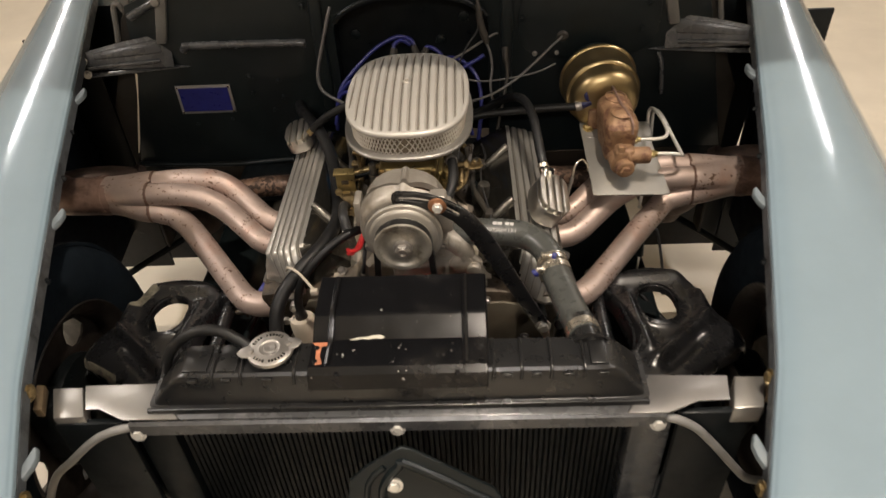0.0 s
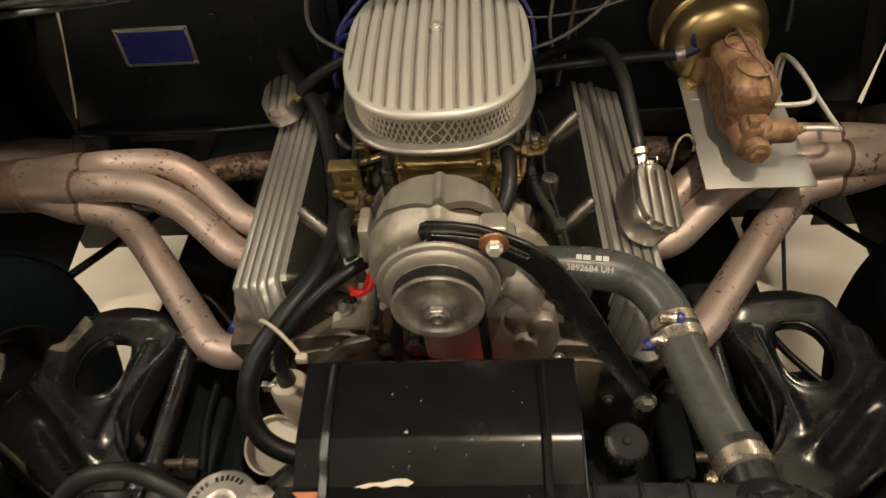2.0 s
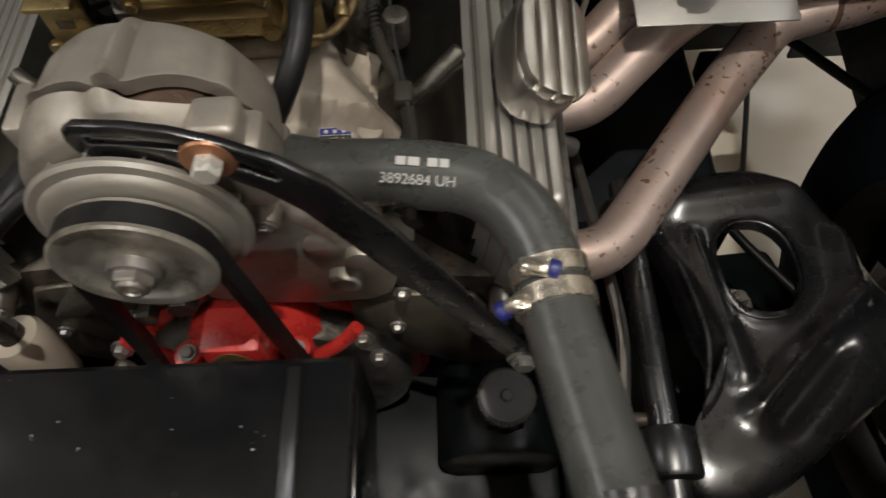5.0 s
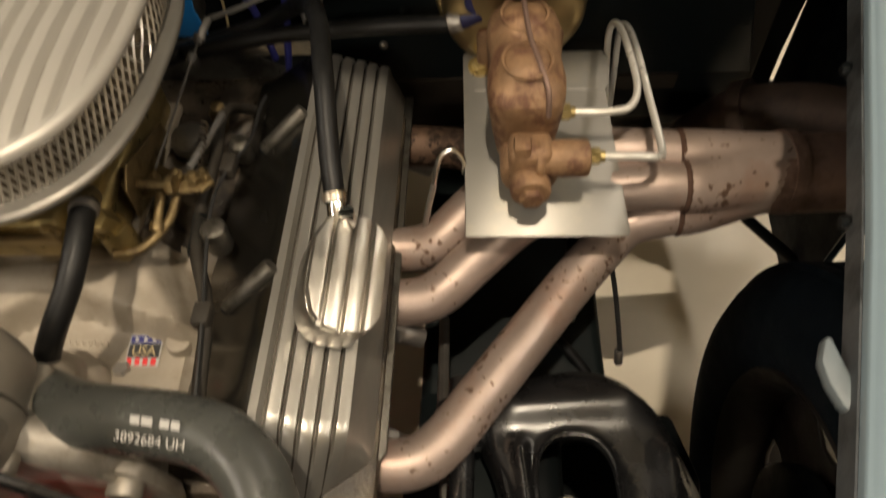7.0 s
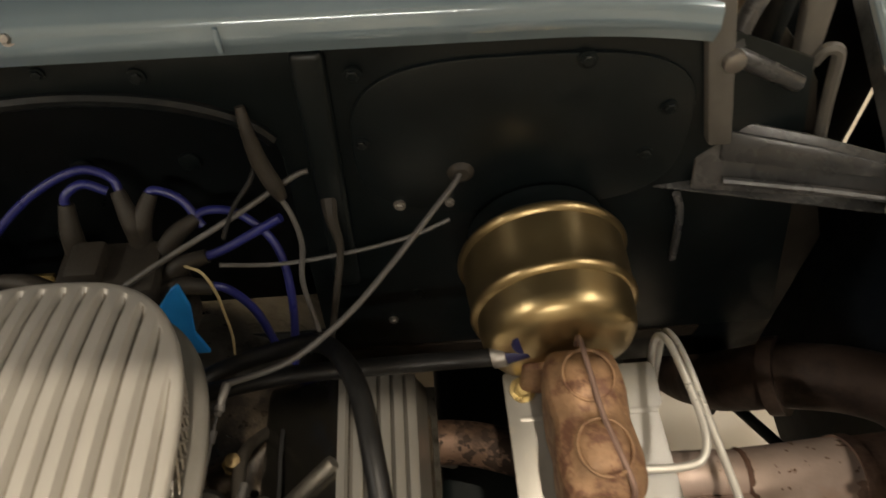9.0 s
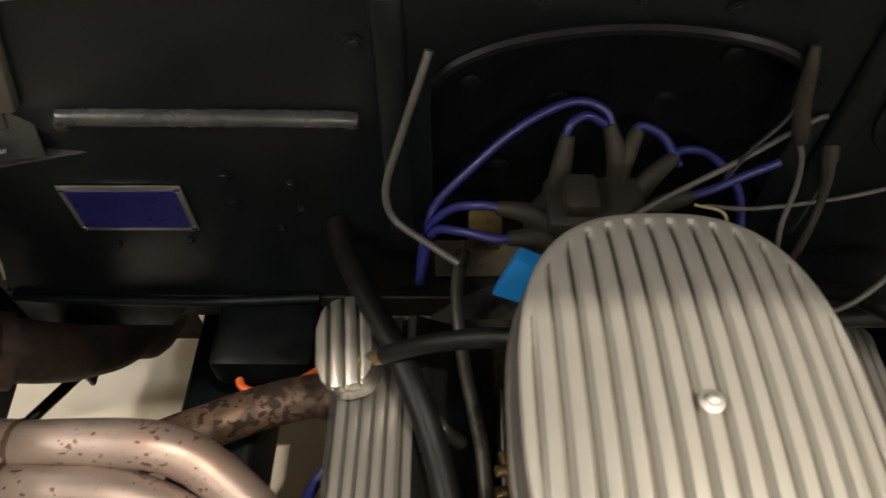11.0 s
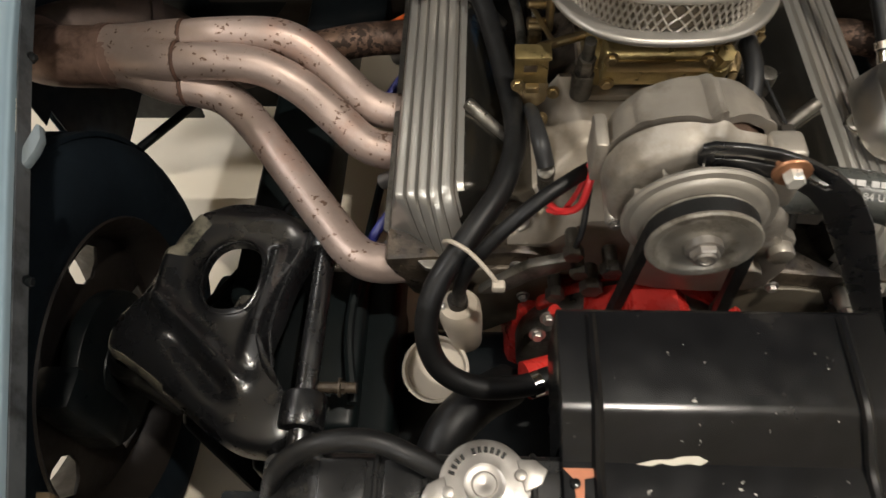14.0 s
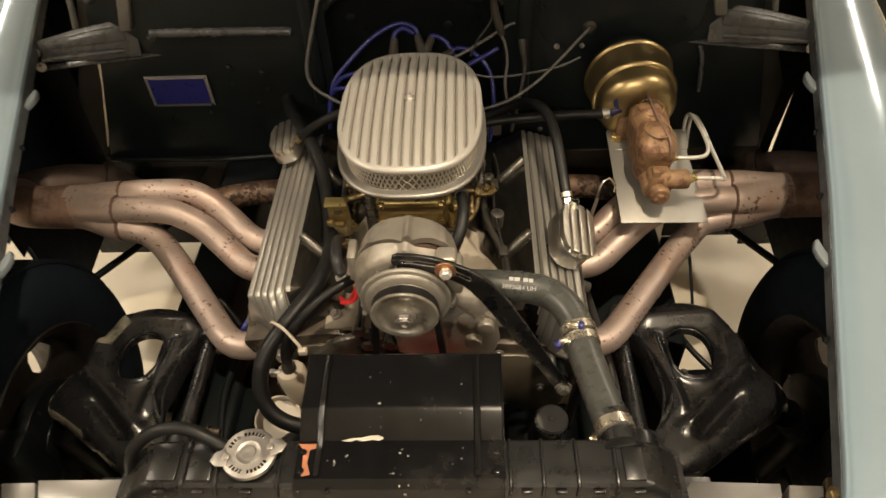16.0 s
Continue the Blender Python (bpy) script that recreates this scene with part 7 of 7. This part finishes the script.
for y, x in ((1.250, 0.412), (1.199, 0.432)):
    part("port_nut", join(rod((x, y, 0.728), (x + 0.008, y, 0.728), 0.0075, 6, 0.001), rod((x + 0.008, y, 0.728), (x + 0.012, y, 0.728), 0.005, 10)), BRASS, mc)

hs = thing("heat_shield", "plain bare aluminium heat shield plate under the cylinder", "heat shield", (0.40, 1.26, 0.68))
HP = frame_uv((0.330, 1.166, 0.664), (0.141, 0.004, -0.006), (0.004, 0.20, 0.045))
part("plate", slab([(0.0, 0.0), (0.141, 0.0), (0.143, 0.004), (0.134, 0.152), (0.139, 0.158), (0.140, 0.190), (0.135, 0.196), (0.004, 0.196), (0.0, 0.192)], 0.0025, HP @ Matrix.Translation((0, 0, -0.0025)), 0.0008), SHEET_ALU, hs)
part("fold", slab([(0.010, 0.150), (0.133, 0.150), (0.136, 0.155), (0.010, 0.155)], 0.0012, HP, 0.0005), SHEET_ALU, hs)
part("bolt", hexbolt(HP @ Vector((0.016, 0.178, 0.0002)), HP.to_3x3() @ Vector((0, 0, 1)), 0.008, 0.007), BRASS, hs)
part("support_strut", rod((0.40, 1.34, 0.70), (0.40, 1.40, 0.72), 0.006, 10), BLACK_SAT, hs)

for pts in ([(0.424, 1.250, 0.728), (0.455, 1.250, 0.728), (0.472, 1.256, 0.729), (0.480, 1.28, 0.730), (0.478, 1.33, 0.730), (0.474, 1.368, 0.726), (0.468, 1.375, 0.712), (0.470, 1.360, 0.66), (0.48, 1.34, 0.55)],
            [(0.444, 1.199, 0.728), (0.470, 1.199, 0.727), (0.488, 1.203, 0.722), (0.496, 1.222, 0.712), (0.494, 1.28, 0.712), (0.489, 1.345, 0.718), (0.484, 1.378, 0.716), (0.480, 1.384, 0.70), (0.478, 1.36, 0.62), (0.47, 1.34, 0.5)]):
    single("brake_pipe", sweep(pts, 0.0034, 10), LINE, "bright bent steel brake pipe from the master cylinder", "brake pipe", (0.47, 1.3, 0.70), "brake pipes")

# ---- ignition ----
DX, DY = -0.018, 1.452
dis = thing("distributor", "dusty black distributor cap with rubber boots behind the carburetor", "distributor", (DX, DY, 0.60))
part("shaft_body", rod((DX, DY, 0.60), (DX, DY, 0.69), 0.03, 24, 0.004), ALU_DARK, dis)
part("housing", lathe(along((DX, DY, 0.685), (DX, DY, 0.9)), [(0, 0.045), (0.004, 0.060), (0.030, 0.062), (0.034, 0.060)], 40), BOOT, dis)
part("cap", lathe(along((DX, DY, 0.719), (DX, DY, 0.9)), [(0, 0.062), (0.018, 0.060), (0.026, 0.052), (0.032, 0.036), (0.040, 0.030), (0.046, 0.0)], 40), BOOT, dis, "dusty black cap")
part("coil_cover", join(box(DX - 0.045, DX + 0.045, DY - 0.03, DY + 0.03, 0.750, 0.776, 0.006), box(DX - 0.03, DX + 0.0, DY - 0.02, DY + 0.02, 0.772, 0.790, 0.004)), BOOT, dis)
part("blue_latch", slab([(0.006, 0.695), (0.058, 0.692), (0.052, 0.725), (0.059, 0.765), (0.057, 0.796), (0.048, 0.788), (0.030, 0.762), (0.010, 0.735)], -0.005, frame_uv((0, 1.408, 0), (1, 0, 0), (0, 0, 1)), 0.0015), BLUE_PLASTIC, dis, "bright blue plastic wing")
part("pickup_wire", sweep([(0.060, 1.430, 0.795), (0.078, 1.415, 0.803), (0.085, 1.410, 0.784), (0.085, 1.410, 0.751), (0.083, 1.410, 0.713), (0.078, 1.405, 0.68)], 0.0013, 8), WIRE_CREAM, dis, "thin cream wire")
part("blue_latch", slab([(0, 0), (0.06, 0), (0.055, 0.045), (0.015, 0.05)], 0.02, frame_uv((-0.105, 1.405, 0.715), (0.8, -0.3, 0), (0.1, 0.2, 1)), 0.003), BLUE_PLASTIC, dis, "bright blue plastic wing")
LEADS = [((0.000, 1.492, 0.800), [(-0.010, 1.512, 0.826), (-0.040, 1.518, 0.832), (-0.085, 1.505, 0.815), (-0.130, 1.485, 0.780), (-0.165, 1.468, 0.742), (-0.172, 1.445, 0.70)]),
         ((-0.048, 1.480, 0.800), [(-0.045, 1.492, 0.826), (-0.030, 1.500, 0.832), (-0.012, 1.500, 0.822)]),
         ((0.012, 1.492, 0.795), [(0.022, 1.508, 0.812), (0.045, 1.505, 0.802), (0.062, 1.49, 0.78)]),
         ((0.040, 1.482, 0.780), [(0.065, 1.500, 0.790), (0.095, 1.502, 0.780), (0.125, 1.485, 0.750), (0.133, 1.455, 0.70), (0.125, 1.43, 0.63)]),
         ((0.048, 1.455, 0.768), [(0.085, 1.462, 0.778), (0.115, 1.468, 0.792), (0.140, 1.470, 0.806)]),
         ((0.048, 1.440, 0.755), [(0.080, 1.445, 0.742), (0.100, 1.445, 0.70), (0.112, 1.435, 0.64)]),
         ((-0.085, 1.438, 0.775), [(-0.120, 1.445, 0.776), (-0.150, 1.455, 0.757), (-0.172, 1.455, 0.72), (-0.18, 1.44, 0.66)]),
         ((-0.075, 1.422, 0.758), [(-0.110, 1.420, 0.760), (-0.140, 1.432, 0.755), (-0.165, 1.445, 0.735), (-0.178, 1.43, 0.68)])]
for a, rest in LEADS:
    ld = thing("ignition_lead", "blue ignition lead with a dusty black boot", "ignition lead", a, "ignition leads")
    d = (Vector(rest[0]) - Vector(a)).normalized()
    c = Vector((-0.01, 1.415, 0.775))
    part("wire", sweep([tuple(Vector(a) + d * 0.01)] + rest, 0.0042, 10), BLUE_LEAD, ld)
    part("boot", sweep([tuple(Vector(a) - d * 0.026 + Vector((0, 0, -0.016))), tuple(Vector(a) - d * 0.004), tuple(Vector(a) + d * 0.022)], 0.010, 12, 6, True, [0.0108, 0.0092, 0.0066]), BOOT, ld)
for s, xs_ in ((-1, ((1.02, 0.285), (1.24, 0.285), (1.35, 0.285))),):
    for y, x in xs_:
        single("plug_boot", sweep([(-0.29, y + 0.01, 0.545), (-0.285, y + 0.02, 0.56), (-0.262, y + 0.05, 0.575), (-0.24, y + 0.10, 0.56)], 0.006, 10), BLUE_LEAD, "blue spark plug lead beside the header", "ignition lead", (-0.28, y, 0.55), "ignition leads")
single("orange_cable", sweep([(-0.372, 1.374, 0.573), (-0.366, 1.364, 0.575), (-0.349, 1.358, 0.575), (-0.329, 1.361, 0.576), (-0.306, 1.371, 0.578), (-0.280, 1.388, 0.580), (-0.266, 1.400, 0.580)], 0.0042, 10), ORANGE, "short bright orange cable behind the header", "cable", (-0.32, 1.36, 0.576))

# ---- cables and wires on the firewall ----
single("throttle_cable", sweep([(0.300, 1.486, 0.835), (0.294, 1.470, 0.836), (0.272, 1.440, 0.832), (0.240, 1.400, 0.822), (0.200, 1.358, 0.808), (0.155, 1.330, 0.793), (0.103, 1.322, 0.778)], 0.0025, 10), WIRE_GREY, "grey sheathed throttle cable through the firewall grommet", "cable", (0.2, 1.38, 0.8))
single("throttle_end", join(rod((0.105, 1.323, 0.779), (0.097, 1.300, 0.770), 0.0036, 10, 0.001), rod((0.099, 1.308, 0.773), (0.098, 1.303, 0.771), 0.0052, 10, 0.001), rod((0.095, 1.290, 0.767), (0.093, 1.281, 0.764), 0.0040, 10, 0.001), rod((0.098, 1.303, 0.771), (0.083, 1.177, 0.745), 0.0011, 8)), WIRE_GREY, "bare steel throttle cable end", "cable", (0.11, 1.26, 0.78))
single("grommet", lathe(along((0.300, 1.489, 0.835), (0.300, 1.40, 0.836)), [(0, 0.014), (0.006, 0.012), (0.010, 0.007)], 20), BOOT, "black rubber firewall grommet", "grommet", (0.3, 1.485, 0.835))
single("choke_cable", sweep([(0.169, 1.486, 0.845), (0.155, 1.482, 0.842), (0.10, 1.462, 0.817), (0.03, 1.438, 0.788), (-0.03, 1.41, 0.765)], 0.0027, 10), WIRE_GREY, "grey choke cable crossing the distributor", "cable", (0.1, 1.43, 0.84))
wl = thing("wiring_loom", "taped wiring loom hanging from the firewall edge", "wire", (0.13, 1.48, 0.85))
part("taped_loom", sweep([(0.128, 1.484, 0.918), (0.130, 1.478, 0.900), (0.134, 1.474, 0.870), (0.142, 1.470, 0.845), (0.146, 1.468, 0.832)], 0.0085, 10, 6, True, [0.004, 0.0055, 0.0075, 0.0075, 0.005]), BOOT, wl)
part("bare_tail", sweep([(0.144, 1.468, 0.834), (0.152, 1.462, 0.815), (0.156, 1.455, 0.785), (0.152, 1.44, 0.750), (0.16, 1.42, 0.70)], 0.0025, 8), WIRE_GREY, wl)
part("ground_wire", sweep([(0.131, 1.476, 0.895), (0.127, 1.470, 0.86), (0.105, 1.462, 0.83), (0.09, 1.455, 0.80)], 0.002, 6), WIRE_BLACK, wl)
single("sender_wire", sweep([(0.183, 1.482, 0.815), (0.184, 1.470, 0.80), (0.188, 1.460, 0.770), (0.18, 1.44, 0.73), (0.165, 1.42, 0.66)], 0.005, 8, 6, True, [0.008, 0.006, 0.0035, 0.0035, 0.0035]), BOOT, "dark sender wire with a brass terminal", "wire", (0.18, 1.46, 0.76))
single("thin_cable", sweep([(0.29, 1.484, 0.775), (0.25, 1.478, 0.760), (0.19, 1.470, 0.752), (0.13, 1.462, 0.752), (0.08, 1.45, 0.77)], 0.0021, 8), WIRE_GREY, "thin grey cable across the firewall", "cable", (0.18, 1.47, 0.755))
single("speedo_cable", sweep([(-0.165, 1.482, 0.915), (-0.172, 1.474, 0.895), (-0.19, 1.466, 0.84), (-0.206, 1.458, 0.785), (-0.200, 1.45, 0.75), (-0.165, 1.43, 0.735), (-0.14, 1.41, 0.735)], 0.0035, 10), WIRE_GREY, "grey sheathed cable looping down the firewall", "cable", (-0.19, 1.46, 0.82))
single("bulkhead_tube", sweep([(-0.135, 1.45, 0.70), (-0.142, 1.40, 0.705), (-0.136, 1.33, 0.70), (-0.122, 1.25, 0.70), (-0.118, 1.18, 0.70)], 0.006, 10), ALU_DARK, "dark steel tube along the valve cover", "pipe", (-0.13, 1.3, 0.7))
single("side_tube", sweep([(-0.12, 1.17, 0.715), (-0.10, 1.175, 0.718), (-0.075, 1.18, 0.722)], 0.005, 10), BLACK_SAT, "short black vacuum tube at the carburetor", "pipe", (-0.1, 1.17, 0.71))
lo = thing("dipstick_tube", "thin wire handled dipstick beside the valve cover", "dipstick", (0.30, 1.25, 0.62))
part("rod", sweep([(0.285, 1.20, 0.56), (0.290, 1.215, 0.62), (0.300, 1.228, 0.662)], 0.003, 8), BARE_STEEL, lo)
part("handle", sweep([(0.300, 1.228, 0.662), (0.306, 1.238, 0.685), (0.318, 1.243, 0.692), (0.328, 1.238, 0.682), (0.328, 1.232, 0.672)], 0.0025, 8), CHROME, lo)
wh = thing("engine_loom", "black convoluted wire loom beside the carburetor", "wire", (0.12, 1.15, 0.7))
part("loom", sweep([(0.110, 1.36, 0.63), (0.098, 1.300, 0.690), (0.108, 1.222, 0.702), (0.108, 1.172, 0.702), (0.114, 1.126, 0.702), (0.130, 1.084, 0.700), (0.137, 1.050, 0.698), (0.138, 1.015, 0.690), (0.134, 0.985, 0.66)], 0.0055, 12), BOOT, wh)
part("coil_wrap", sweep([(0.110 + 0.00008 * k + 0.0062 * math.cos(k * 1.25), 1.16 - 0.0011 * k, 0.7035 - 0.00008 * k + 0.0062 * math.sin(k * 1.25)) for k in range(36)], 0.0011, 5, 1, False), BLACK, wh, "coiled black wrap")
part("thin_wire", sweep([(0.129, 1.330, 0.680), (0.131, 1.302, 0.690), (0.134, 1.25, 0.700), (0.127, 1.211, 0.710), (0.123, 1.171, 0.716), (0.126, 1.125, 0.712), (0.136, 1.06, 0.708), (0.142, 1.0, 0.70)], 0.0017, 6), WIRE_BLACK, wh)
part("connector", box(0.119, 0.132, 1.200, 1.222, 0.703, 0.716, 0.003), BOOT, wh)
part("connector", box(0.127, 0.141, 1.055, 1.075, 0.698, 0.711, 0.003), BOOT, wh)

pl = thing("data_plate", "dark blue enamel data plate with a bright riveted frame", "data plate", (-0.465, 1.484, 0.72))
part("frame", slab([(-0.526, 0.688), (-0.406, 0.688), (-0.406, 0.755), (-0.526, 0.755)], 0.0025, FR @ Matrix.Translation((0, 0, 0.001)), 0.0006), STEEL, pl, "bright metal frame")
part("enamel_face", slab([(-0.520, 0.694), (-0.412, 0.694), (-0.412, 0.749), (-0.520, 0.749)], 0.001, FR @ Matrix.Translation((0, 0, 0.0036)), 0), PLATE_BLUE, pl)
for x in (-0.522, -0.410):
    for z in (0.692, 0.751):
        part("rivet", rod((x, 1.485, z), (x, 1.4825, z), 0.003, 10, 0.001), CHROME, pl)

cab = thing("brake_switch_wire", "black wire with a crimped steel terminal against the floor", "wire", (0.49, 1.2, 0.45))
part("wire", sweep([(0.478, 1.228, 0.53), (0.483, 1.22, 0.515), (0.492, 1.205, 0.47), (0.499, 1.185, 0.425), (0.500, 1.18, 0.405)], 0.003, 8), WIRE_BLACK, cab)
part("terminal", rod((0.499, 1.183, 0.418), (0.501, 1.178, 0.395), 0.005, 10, 0.001), BARE_STEEL, cab)
vb = thing("proportioning_valve", "small black brake valve bracket with steel bolts", "brake valve", (0.454, 1.25, 0.5))
part("body", box(0.435, 0.472, 1.235, 1.262, 0.50, 0.535, 0.004), BLACK_SAT, vb)
part("neck", rod((0.454, 1.248, 0.50), (0.456, 1.24, 0.45), 0.009, 14, 0.002), BLACK_SAT, vb)
for x in (0.444, 0.464):
    part("bolt", hexbolt((x, 1.2345, 0.519), (0, -1, 0.4), 0.0055, 0.005), BARE_STEEL, vb)
single("drain_tube", sweep([(0.46, 1.25, 0.46), (0.455, 1.24, 0.40), (0.44, 1.225, 0.35), (0.41, 1.20, 0.32), (0.37, 1.19, 0.31)], 0.0028, 8), LINE, "thin pale tube curving down behind the header", "pipe", (0.43, 1.22, 0.35))

# brake hoses and steering parts seen against the floor
for s in (1, -1):
    fl = (lambda b: b) if s > 0 else mirrored
    single("brake_hose", fl(sweep([(0.36, 1.17, 0.40), (0.40, 1.20, 0.44), (0.44, 1.19, 0.41), (0.50, 1.13, 0.36), (0.56, 1.06, 0.34)], 0.006, 10)), RUBBER, "thin black flexible brake hose by the wheel", "hose", (s * 0.45, 1.15, 0.4), "brake hoses")
    st = thing("stay_rod", "dark steel stay rod running down to the sill", "stay rod", (s * 0.6, 1.4, 0.4), "stay rods")
    part("rod", fl(rod((0.865, 1.32, 0.262), (0.655, 1.72, 0.206), 0.009, 10, 0.001)), BLACK_SAT, st)
